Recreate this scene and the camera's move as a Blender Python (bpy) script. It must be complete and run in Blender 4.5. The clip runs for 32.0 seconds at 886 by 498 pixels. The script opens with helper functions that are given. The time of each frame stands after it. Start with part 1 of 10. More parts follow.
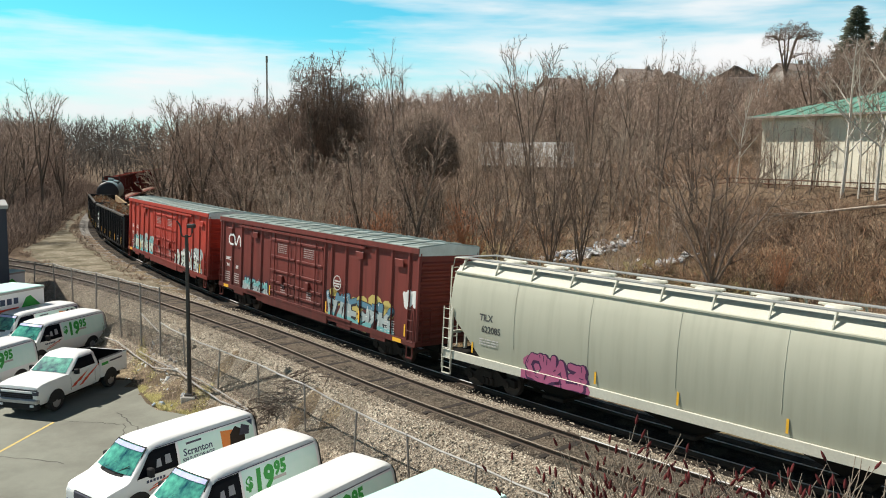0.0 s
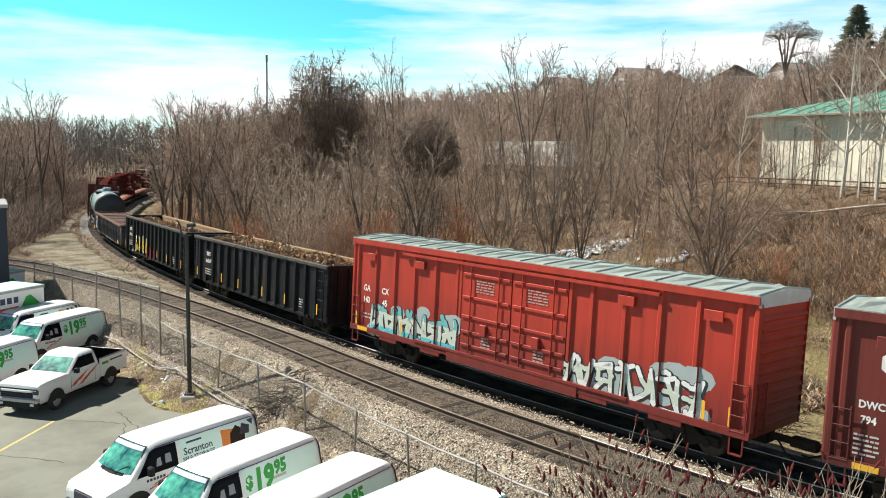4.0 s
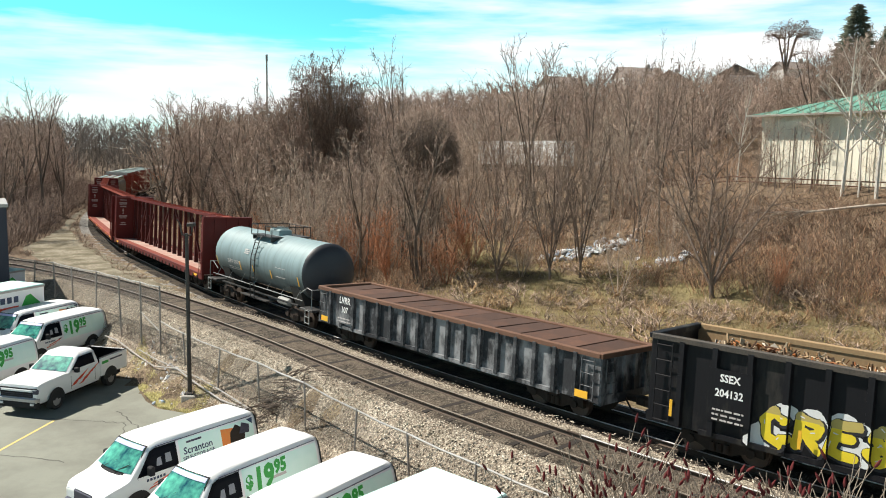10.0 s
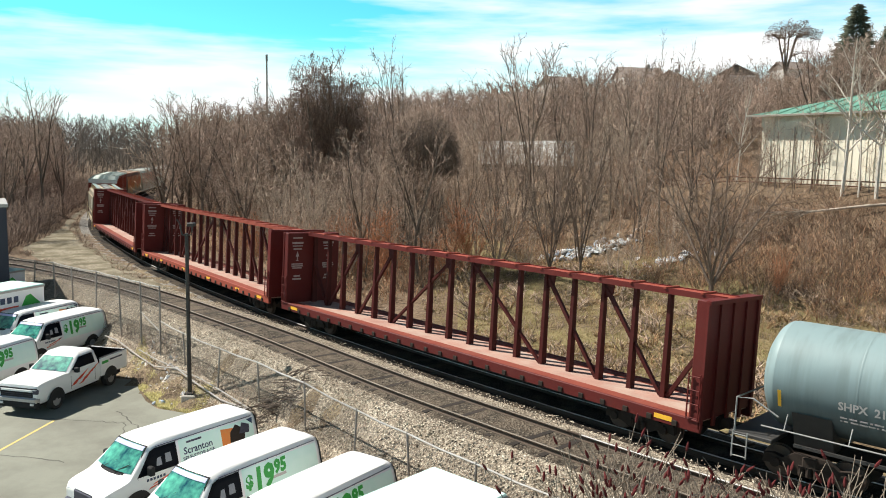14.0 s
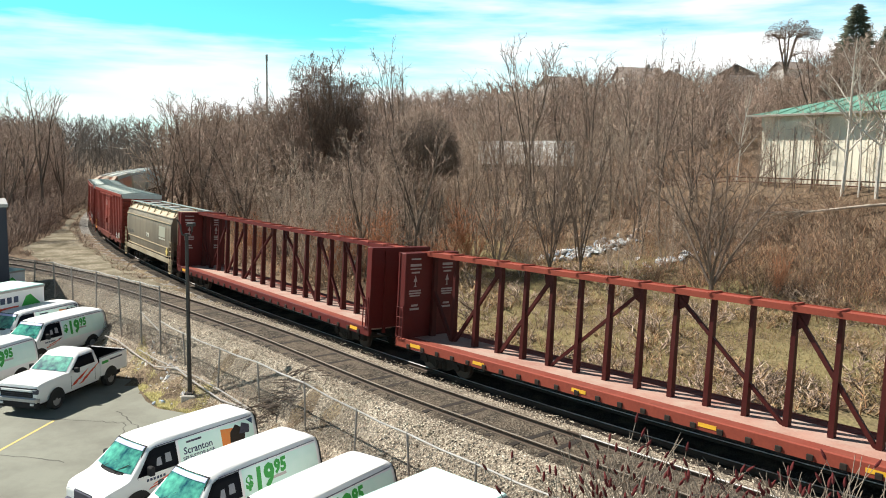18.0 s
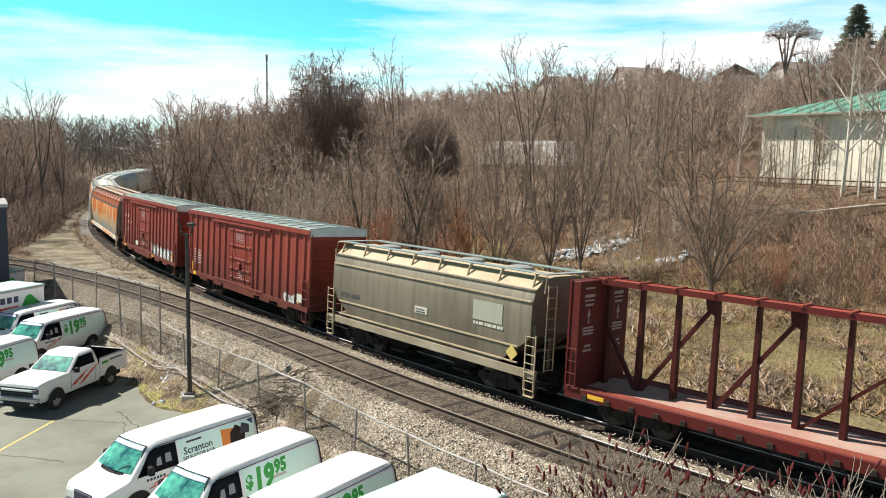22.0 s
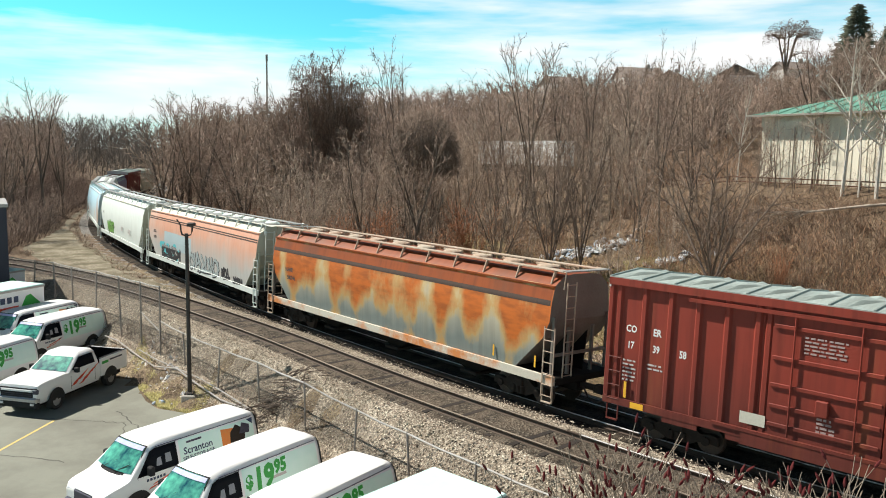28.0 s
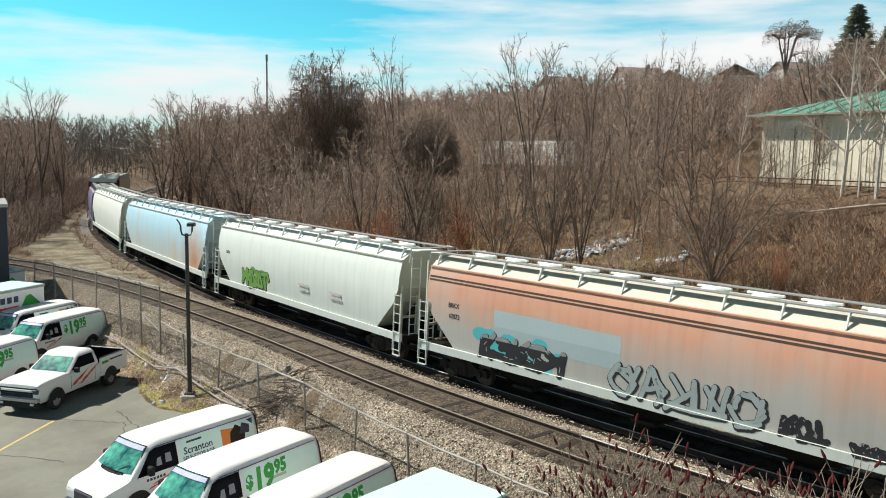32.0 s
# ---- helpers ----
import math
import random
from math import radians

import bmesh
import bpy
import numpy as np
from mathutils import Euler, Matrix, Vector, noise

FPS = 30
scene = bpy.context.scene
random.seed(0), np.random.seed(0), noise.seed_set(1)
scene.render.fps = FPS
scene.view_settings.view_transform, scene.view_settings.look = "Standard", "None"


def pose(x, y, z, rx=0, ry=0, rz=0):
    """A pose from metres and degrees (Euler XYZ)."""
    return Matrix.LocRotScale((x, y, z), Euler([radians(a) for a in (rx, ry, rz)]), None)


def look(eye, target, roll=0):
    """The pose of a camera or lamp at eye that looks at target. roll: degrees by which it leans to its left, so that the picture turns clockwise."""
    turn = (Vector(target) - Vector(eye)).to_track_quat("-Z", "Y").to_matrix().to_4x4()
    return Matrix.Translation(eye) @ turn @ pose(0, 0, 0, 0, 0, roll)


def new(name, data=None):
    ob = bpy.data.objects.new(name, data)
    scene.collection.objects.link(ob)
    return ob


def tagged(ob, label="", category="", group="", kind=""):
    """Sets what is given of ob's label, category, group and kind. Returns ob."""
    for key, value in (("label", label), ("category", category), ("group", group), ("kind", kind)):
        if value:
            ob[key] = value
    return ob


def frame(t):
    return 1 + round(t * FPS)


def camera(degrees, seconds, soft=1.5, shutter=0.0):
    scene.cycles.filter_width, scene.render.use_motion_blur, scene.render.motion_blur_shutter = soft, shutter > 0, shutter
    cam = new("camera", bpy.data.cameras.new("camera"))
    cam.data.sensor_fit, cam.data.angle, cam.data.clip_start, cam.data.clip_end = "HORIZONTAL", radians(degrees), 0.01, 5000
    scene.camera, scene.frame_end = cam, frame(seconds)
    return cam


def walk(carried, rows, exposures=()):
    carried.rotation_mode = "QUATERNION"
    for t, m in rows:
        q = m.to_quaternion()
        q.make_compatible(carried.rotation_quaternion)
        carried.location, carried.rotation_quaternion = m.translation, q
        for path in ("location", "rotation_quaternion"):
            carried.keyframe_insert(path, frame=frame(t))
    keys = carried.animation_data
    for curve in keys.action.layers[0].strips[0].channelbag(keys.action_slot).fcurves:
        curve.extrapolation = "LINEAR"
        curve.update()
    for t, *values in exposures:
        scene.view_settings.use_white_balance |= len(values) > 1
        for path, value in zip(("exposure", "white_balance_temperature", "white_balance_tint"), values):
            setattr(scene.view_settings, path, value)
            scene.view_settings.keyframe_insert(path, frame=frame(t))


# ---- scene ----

# ---------------------------------------------------------------- camera
EYE = Vector((0.0, 0.0, 8.57))


def view(tilt):
    a = radians(-6.76 + tilt)
    return look(EYE, EYE + Vector((0, math.cos(a), math.sin(a))), 1.0)


cam = camera(58.2, 32.0, 1.0)
walk(cam, [(0, view(0.10)), (0.8, view(0.065)), (3.5, view(0.05)), (5.5, view(0.0)), (18, view(0.0)), (32, view(0.0))],
     [(0, -0.46), (1, -0.36), (2, -0.24), (3, -0.18), (6, -0.15), (9, -0.11), (13, -0.16), (18, -0.10), (21, -0.12), (24, -0.20), (26, -0.24), (28, -0.30), (30, -0.42), (31, -0.48), (32, -0.50)])

# ---------------------------------------------------------------- world and sun
SUN_DIR = Vector((-0.60, 0.28, 0.75)).normalized()
world = bpy.data.worlds.new("sky")
scene.world = world
world.use_nodes = True
wt = world.node_tree
wt.nodes.clear()


def wnode(kind, **kw):
    n = wt.nodes.new(kind)
    for k, v in kw.items():
        n.inputs[k].default_value = v
    return n


w_out = wnode("ShaderNodeOutputWorld")
w_bg = wnode("ShaderNodeBackground", Strength=0.080)
w_sky = wnode("ShaderNodeTexSky")
w_sky.sky_type = "NISHITA"
w_sky.sun_disc = False
w_sky.sun_elevation = math.asin(SUN_DIR.z)
w_sky.sun_rotation = math.atan2(SUN_DIR.x, SUN_DIR.y)
w_sky.altitude = 200
w_sky.ozone_density = 2.0
w_sky.dust_density = 0.3
w_geo = wnode("ShaderNodeTexCoord")
w_map = wt.nodes.new("ShaderNodeMapping")
w_map.inputs["Scale"].default_value = (1.6, 1.6, 13.0)
w_map.inputs["Location"].default_value = (0.35, 0.1, 0.45)
w_noise = wnode("ShaderNodeTexNoise", Scale=1.35, Detail=7.0, Roughness=0.52)
w_ramp = wt.nodes.new("ShaderNodeValToRGB")
w_ramp.color_ramp.elements[0].position = 0.44
w_ramp.color_ramp.elements[1].position = 0.63
w_tint = wt.nodes.new("ShaderNodeMixRGB")
w_tint.blend_type = "MULTIPLY"
w_tint.inputs[0].default_value = 1.0
w_high = wnode("ShaderNodeMapRange")
w_high.inputs["From Min"].default_value = 0.24
w_high.inputs["From Max"].default_value = 0.42
w_hue = wt.nodes.new("ShaderNodeMixRGB")
w_hue.inputs[1].default_value = (0.72, 2.5, 2.38, 1)
w_hue.inputs[2].default_value = (0.34, 0.52, 0.56, 1)
wt.links.new(w_high.outputs[0], w_hue.inputs[0])
wt.links.new(w_hue.outputs["Color"], w_tint.inputs[2])
w_mix = wt.nodes.new("ShaderNodeMixRGB")
w_mix.inputs[2].default_value = (17.0, 17.0, 17.0, 1)
wt.links.new(w_geo.outputs["Generated"], w_map.inputs["Vector"])
wt.links.new(w_map.outputs["Vector"], w_noise.inputs["Vector"])
wt.links.new(w_noise.outputs["Fac"], w_ramp.inputs["Fac"])
w_sep = wt.nodes.new("ShaderNodeSeparateXYZ")
wt.links.new(w_geo.outputs["Generated"], w_sep.inputs[0])
w_thin = wnode("ShaderNodeMapRange")
w_thin.inputs["From Min"].default_value = 0.26
w_thin.inputs["From Max"].default_value = 0.48
w_thin.inputs["To Min"].default_value = 1.0
w_thin.inputs["To Max"].default_value = 0.05
w_bank = wt.nodes.new("ShaderNodeMath")
w_bank.operation = "MULTIPLY"
wt.links.new(w_sep.outputs["Z"], w_high.inputs["Value"])
wt.links.new(w_sep.outputs["Z"], w_thin.inputs["Value"])
wt.links.new(w_ramp.outputs["Color"], w_bank.inputs[0])
wt.links.new(w_thin.outputs[0], w_bank.inputs[1])
wt.links.new(w_bank.outputs[0], w_mix.inputs[0])
wt.links.new(w_sky.outputs["Color"], w_tint.inputs[1])
wt.links.new(w_tint.outputs["Color"], w_mix.inputs[1])
w_low = wnode("ShaderNodeMapRange")
w_low.inputs["From Min"].default_value = 0.0
w_low.inputs["From Max"].default_value = 0.14
w_low.inputs["To Min"].default_value = 0.85
w_low.inputs["To Max"].default_value = 0.0
w_haze = wt.nodes.new("ShaderNodeMixRGB")
w_haze.inputs[2].default_value = (14.0, 15.0, 15.2, 1)
wt.links.new(w_sep.outputs["Z"], w_low.inputs["Value"])
wt.links.new(w_low.outputs[0], w_haze.inputs[0])
wt.links.new(w_mix.outputs["Color"], w_haze.inputs[1])
wt.links.new(w_haze.outputs["Color"], w_bg.inputs["Color"])
wt.links.new(w_bg.outputs["Background"], w_out.inputs["Surface"])

sun = new("sun", bpy.data.lights.new("sun", "SUN"))
sun.data.energy = 9.6
sun.data.angle = radians(0.6)
sun.data.color = (1.0, 0.94, 0.845)
sun.matrix_world = look(SUN_DIR * 100, (0, 0, 0))

# ---------------------------------------------------------------- materials


def rgba(c):
    return (c[0], c[1], c[2], 1.0)


def material(name, base, other=None, scale=2.0, fine=30.0, rough=0.7, metal=0.0, bump=0.0, stretch=(1, 1, 1),
             amount=0.6, dirt=None, dirt_amount=0.0, dirt_low=0.45, dirt_high=0.75, vary=0.0, dirt_scale=0.8, spec=0.4):
    """A surface in two tones at two scales, with optional dirt or rust patches and a little change from piece to piece."""
    m = bpy.data.materials.new(name)
    m.use_nodes = True
    nt = m.node_tree
    n, link = nt.nodes, nt.links.new
    bs = n["Principled BSDF"]
    bs.inputs["Roughness"].default_value = rough
    bs.inputs["Metallic"].default_value = metal
    bs.inputs["Specular IOR Level"].default_value = spec
    other = other or tuple(v * 0.75 for v in base)
    tc = n.new("ShaderNodeTexCoord")
    mp = n.new("ShaderNodeMapping")
    mp.inputs["Scale"].default_value = stretch
    link(tc.outputs["Object"], mp.inputs["Vector"])
    big = n.new("ShaderNodeTexNoise")
    big.inputs["Scale"].default_value = scale
    big.inputs["Detail"].default_value = 5.0
    small = n.new("ShaderNodeTexNoise")
    small.inputs["Scale"].default_value = fine
    small.inputs["Detail"].default_value = 3.0
    link(mp.outputs["Vector"], big.inputs["Vector"])
    link(mp.outputs["Vector"], small.inputs["Vector"])
    add = n.new("ShaderNodeMath")
    add.operation = "MULTIPLY_ADD"
    add.inputs[1].default_value = 0.45
    link(small.outputs["Fac"], add.inputs[0])
    half = n.new("ShaderNodeMath")
    half.operation = "MULTIPLY"
    half.inputs[1].default_value = 0.55
    link(big.outputs["Fac"], half.inputs[0])
    link(half.outputs[0], add.inputs[2])
    rng = n.new("ShaderNodeMapRange")
    rng.inputs["From Min"].default_value = 0.36
    rng.inputs["From Max"].default_value = 0.64
    rng.inputs["To Max"].default_value = amount
    link(add.outputs[0], rng.inputs["Value"])
    mix = n.new("ShaderNodeMixRGB")
    mix.inputs[1].default_value = rgba(base)
    mix.inputs[2].default_value = rgba(other)
    link(rng.outputs[0], mix.inputs[0])
    col = mix.outputs[0]
    if dirt:
        dn = n.new("ShaderNodeTexNoise")
        dn.inputs["Scale"].default_value = dirt_scale
        dn.inputs["Detail"].default_value = 8.0
        dn.inputs["Roughness"].default_value = 0.65
        link(mp.outputs["Vector"], dn.inputs["Vector"])
        dr = n.new("ShaderNodeMapRange")
        dr.inputs["From Min"].default_value = dirt_low
        dr.inputs["From Max"].default_value = dirt_high
        dr.inputs["To Max"].default_value = dirt_amount
        link(dn.outputs["Fac"], dr.inputs["Value"])
        dm = n.new("ShaderNodeMixRGB")
        dm.inputs[2].default_value = rgba(dirt)
        link(dr.outputs[0], dm.inputs[0])
        link(col, dm.inputs[1])
        col = dm.outputs[0]
    if vary:
        oi = n.new("ShaderNodeObjectInfo")
        vr = n.new("ShaderNodeMapRange")
        vr.inputs["To Min"].default_value = 1 - vary
        vr.inputs["To Max"].default_value = 1 + vary
        link(oi.outputs["Random"], vr.inputs["Value"])
        vm = n.new("ShaderNodeMixRGB")
        vm.blend_type = "MULTIPLY"
        vm.inputs[0].default_value = 1.0
        link(col, vm.inputs[1])
        link(vr.outputs[0], vm.inputs[2])
        col = vm.outputs[0]
    link(col, bs.inputs["Base Color"])
    if bump:
        bp = n.new("ShaderNodeBump")
        bp.inputs["Strength"].default_value = 0.6
        bp.inputs["Distance"].default_value = bump
        link(add.outputs[0], bp.inputs["Height"])
        link(bp.outputs["Normal"], bs.inputs["Normal"])
    return m


def speckled(name, tones, cell, rough=0.95, bump=0.02, patch=None, patch_amount=0.0, patch_scale=0.15):
    """Crushed stone or leaf litter: cells of several tones with relief, and broad patches of another colour."""
    m = bpy.data.materials.new(name)
    m.use_nodes = True
    nt = m.node_tree
    n, link = nt.nodes, nt.links.new
    bs = n["Principled BSDF"]
    bs.inputs["Roughness"].default_value = rough
    bs.inputs["Specular IOR Level"].default_value = 0.2
    tc = n.new("ShaderNodeTexCoord")
    vo = n.new("ShaderNodeTexVoronoi")
    vo.inputs["Scale"].default_value = 1.0 / cell
    link(tc.outputs["Object"], vo.inputs["Vector"])
    sep = n.new("ShaderNodeSeparateColor")
    link(vo.outputs["Color"], sep.inputs[0])
    ramp = n.new("ShaderNodeValToRGB")
    els = ramp.color_ramp.elements
    while len(els) < len(tones):
        els.new(0.5)
    for i, c in enumerate(tones):
        els[i].position = i / (len(tones) - 1)
        els[i].color = rgba(c)
    link(sep.outputs[0], ramp.inputs["Fac"])
    col = ramp.outputs[0]
    no = n.new("ShaderNodeTexNoise")
    no.inputs["Scale"].default_value = patch_scale
    no.inputs["Detail"].default_value = 7.0
    link(tc.outputs["Object"], no.inputs["Vector"])
    if patch:
        mr = n.new("ShaderNodeMapRange")
        mr.inputs["From Min"].default_value = 0.42
        mr.inputs["From Max"].default_value = 0.62
        mr.inputs["To Max"].default_value = patch_amount
        link(no.outputs["Fac"], mr.inputs["Value"])
        mx = n.new("ShaderNodeMixRGB")
        mx.inputs[2].default_value = rgba(patch)
        link(mr.outputs[0], mx.inputs[0])
        link(col, mx.inputs[1])
        col = mx.outputs[0]
    link(col, bs.inputs["Base Color"])
    bp = n.new("ShaderNodeBump")
    bp.inputs["Distance"].default_value = bump
    link(vo.outputs["Distance"], bp.inputs["Height"])
    link(bp.outputs["Normal"], bs.inputs["Normal"])
    return m


def glass(name, tint=(0.02, 0.05, 0.05), rough=0.05, gloss=0.9):
    m = bpy.data.materials.new(name)
    m.use_nodes = True
    bs = m.node_tree.nodes["Principled BSDF"]
    bs.inputs["Base Color"].default_value = rgba(tint)
    bs.inputs["Roughness"].default_value = rough
    bs.inputs["Specular IOR Level"].default_value = gloss
    return m


M_GRASS = speckled("grass_soil", [(0.045, 0.034, 0.022), (0.13, 0.094, 0.055), (0.18, 0.132, 0.078), (0.085, 0.062, 0.037), (0.23, 0.178, 0.108)], 0.16, bump=0.05,
                   patch=(0.25, 0.218, 0.10), patch_amount=0.7, patch_scale=0.22)
M_VERGE = speckled("dry_verge_soil", [(0.055, 0.042, 0.030), (0.21, 0.162, 0.105), (0.33, 0.262, 0.165), (0.115, 0.088, 0.057), (0.42, 0.345, 0.22)], 0.08, bump=0.05,
                    patch=(0.085, 0.062, 0.040), patch_amount=0.8, patch_scale=0.7)
M_BALLAST = speckled("ballast", [(0.035, 0.029, 0.023), (0.34, 0.29, 0.225), (0.53, 0.465, 0.365), (0.12, 0.102, 0.08), (0.70, 0.625, 0.50), (0.21, 0.176, 0.135), (0.39, 0.315, 0.24)], 0.055,
                     bump=0.05, patch=(0.10, 0.078, 0.053), patch_amount=0.45, patch_scale=0.45)
M_LITTER = speckled("leaf_litter", [(0.06, 0.045, 0.032), (0.15, 0.107, 0.072), (0.20, 0.147, 0.098), (0.095, 0.07, 0.048), (0.25, 0.187, 0.125)], 0.16, bump=0.05,
                    patch=(0.13, 0.085, 0.052), patch_amount=0.6, patch_scale=0.3)
M_GREYBALLAST = speckled("grey_ballast", [(0.07, 0.066, 0.06), (0.30, 0.285, 0.26), (0.15, 0.142, 0.13), (0.44, 0.42, 0.385), (0.04, 0.037, 0.033)], 0.06,
                         bump=0.04, patch=(0.12, 0.11, 0.10), patch_amount=0.5, patch_scale=0.5)
# near-black tones that put the shade under the train into the stone
M_BEDSHADE = speckled("ballast_in_train_shade", [(0.006, 0.005, 0.004), (0.020, 0.016, 0.013), (0.010, 0.008, 0.007), (0.045, 0.037, 0.029), (0.009, 0.0075, 0.006)], 0.07, bump=0.06, patch=(0.12, 0.092, 0.064), patch_amount=0.45, patch_scale=1.3)
M_SIDEBED = speckled("sooty_siding_bed", [(0.012, 0.010, 0.007), (0.098, 0.081, 0.062), (0.038, 0.031, 0.024), (0.180, 0.154, 0.120), (0.021, 0.017, 0.013), (0.068, 0.054, 0.041)], 0.075, bump=0.06, patch=(0.17, 0.135, 0.10), patch_amount=0.55, patch_scale=1.1)
M_DIRT = speckled("dirt_path", [(0.19, 0.168, 0.122), (0.28, 0.25, 0.185), (0.23, 0.20, 0.145), (0.145, 0.13, 0.093)], 0.15, bump=0.02,
                  patch=(0.10, 0.085, 0.05), patch_amount=0.9, patch_scale=0.6)
M_RAIL = material("rail_steel", (0.085, 0.060, 0.043), (0.045, 0.033, 0.025), 4, 40, 0.75, 0.2)
M_RAILTOP = material("worn_glinting_rail_head", (0.70, 0.70, 0.70), (0.50, 0.48, 0.45), 2, 20, 0.40, 0.25)
M_RAILOLD = material("dull_rail_head", (0.40, 0.35, 0.29), (0.24, 0.19, 0.14), 3, 30, 0.36, 0.6)
M_TIE = material("creosoted_tie", (0.030, 0.022, 0.017), (0.014, 0.011, 0.009), 2, 20, 0.9, vary=0.3)
M_ASPHALT = material("asphalt", (0.232, 0.240, 0.198), (0.172, 0.178, 0.148), 0.35, 60, 0.9, bump=0.004, dirt=(0.105, 0.10, 0.083), dirt_amount=0.75, dirt_scale=0.3)
M_TAR = material("tar_filled_crack", (0.06, 0.058, 0.05), (0.10, 0.098, 0.082), 3, 30, 0.8)
M_CONCRETE = material("concrete", (0.45, 0.43, 0.39), (0.33, 0.31, 0.28), 2, 30, 0.9)
M_LINE = material("worn_yellow_paint", (0.62, 0.47, 0.14), (0.40, 0.33, 0.18), 6, 40, 0.8)
M_GALV = material("galvanized_steel", (0.46, 0.45, 0.43), (0.30, 0.27, 0.24), 3, 30, 0.5, 0.5, vary=0.15)
M_BLACKPOLE = material("black_pole_paint", (0.03, 0.028, 0.026), (0.05, 0.045, 0.04), 3, 30, 0.5)

# ---------------------------------------------------------------- mesh building


class Geo:
    """Collects the faces of one mesh."""

    def __init__(self):
        self.v, self.f = [], []

    def add(self, verts, faces):
        k = len(self.v)
        self.v.extend(tuple(p) for p in verts)
        self.f.extend(tuple(i + k for i in f) for f in faces)
        return self

    def box(self, x0, x1, y0, y1, z0, z1, m=None):
        c = [(x0, y0, z0), (x1, y0, z0), (x1, y1, z0), (x0, y1, z0), (x0, y0, z1), (x1, y0, z1), (x1, y1, z1), (x0, y1, z1)]
        if m:
            c = [m @ Vector(p) for p in c]
        return self.add(c, [(0, 3, 2, 1), (4, 5, 6, 7), (0, 1, 5, 4), (1, 2, 6, 5), (2, 3, 7, 6), (3, 0, 4, 7)])

    def chamfer(self, x0, x1, y0, y1, z0, z1, b, m=None):
        """A box whose upright and top edges are cut back by b."""
        rings = []
        for z, d in ((z0, 0), (z1 - b, 0), (z1, b)):
            a = b + d
            rings.append([(x0 + a, y0 + d, z), (x1 - a, y0 + d, z), (x1 - d, y0 + a, z), (x1 - d, y1 - a, z),
                          (x1 - a, y1 - d, z), (x0 + a, y1 - d, z), (x0 + d, y1 - a, z), (x0 + d, y0 + a, z)])
        if m:
            rings = [[m @ Vector(p) for p in r] for r in rings]
        return self.loft(rings, True, True)

    def loft(self, rings, closed=True, caps=False):
        n = len(rings[0])
        verts = [p for r in rings for p in r]
        faces = []
        for i in range(len(rings) - 1):
            for j in range(n if closed else n - 1):
                a, b = i * n + j, i * n + (j + 1) % n
                faces.append((a, b, b + n, a + n))
        if caps:
            faces.append(tuple(range(n - 1, -1, -1)))
            faces.append(tuple(range((len(rings) - 1) * n, len(rings) * n)))
        return self.add(verts, faces)

    def prism(self, pts, axis, a, b):
        """A closed outline of two coordinates swept along an axis from a to b."""
        def at(u, v, w):
            return {"x": (w, u, v), "y": (u, w, v), "z": (u, v, w)}[axis]
        return self.loft([[at(u, v, a) for u, v in pts], [at(u, v, b) for u, v in pts]], True, True)

    def tube(self, pts, radii, sides=6, cap=True):
        pts = [Vector(p) for p in pts]
        if isinstance(radii, (int, float)):
            radii = [radii] * len(pts)
        rings = []
        for i, p in enumerate(pts):
            d = (pts[min(i + 1, len(pts) - 1)] - pts[max(i - 1, 0)]).normalized()
            u = d.cross(Vector((0, 0, 1)) if abs(d.z) < 0.9 else Vector((1, 0, 0))).normalized()
            w = d.cross(u)
            rings.append([p + (u * math.cos(k * 2 * math.pi / sides) + w * math.sin(k * 2 * math.pi / sides)) * radii[i] for k in range(sides)])
        return self.loft(rings, True, cap)

    def cyl(self, p0, p1, r, sides=16):
        return self.tube([p0, p1], r, sides)

    def mesh(self, name, smooth=False):
        me = bpy.data.meshes.new(name)
        me.from_pydata(self.v, [], self.f)
        me.validate()
        if smooth:
            me.shade_smooth()
            me.set_sharp_from_angle(angle=radians(38))
        return me


def part(name, geo, mat, parent, label="", smooth=False):
    """Links a Geo as one mesh object under a thing or a part."""
    me = geo if isinstance(geo, bpy.types.Mesh) else geo.mesh(name, smooth)
    if not me.materials:
        me.materials.append(mat)
    ob = new(name, me)
    ob.parent = parent
    if label:
        tagged(ob, label)
    return ob


def thing(name, label, category, group="", kind="", m=None):
    ob = new(name)
    ob.empty_display_size = 0.3
    if m is not None:
        ob.matrix_world = m
    return tagged(ob, label, category, group, kind)


def solid(name, geo, mat, label, category="", group="", kind="", smooth=False, m=None):
    me = geo if isinstance(geo, bpy.types.Mesh) else geo.mesh(name, smooth)
    if not me.materials:
        me.materials.append(mat)
    ob = new(name, me)
    if m is not None:
        ob.matrix_world = m
    return tagged(ob, label, category, group, kind)


def lettering(body, size, squeeze=1.0, thick=0.0):
    """Writing in the built-in font as a mesh, reading along x with its top towards z, centred."""
    cu = bpy.data.curves.new("writing", "FONT")
    cu.body, cu.size, cu.align_x, cu.align_y = body, size, "CENTER", "CENTER"
    cu.offset = thick
    cu.resolution_u = 2
    ob = bpy.data.objects.new("writing", cu)
    scene.collection.objects.link(ob)
    me = bpy.data.meshes.new_from_object(ob.evaluated_get(bpy.context.evaluated_depsgraph_get()))
    bpy.data.objects.remove(ob)
    me.transform(Matrix(((squeeze, 0, 0, 0), (0, 0, -1, 0), (0, 1, 0, 0), (0, 0, 0, 1))))
    me.materials.clear()
    return me


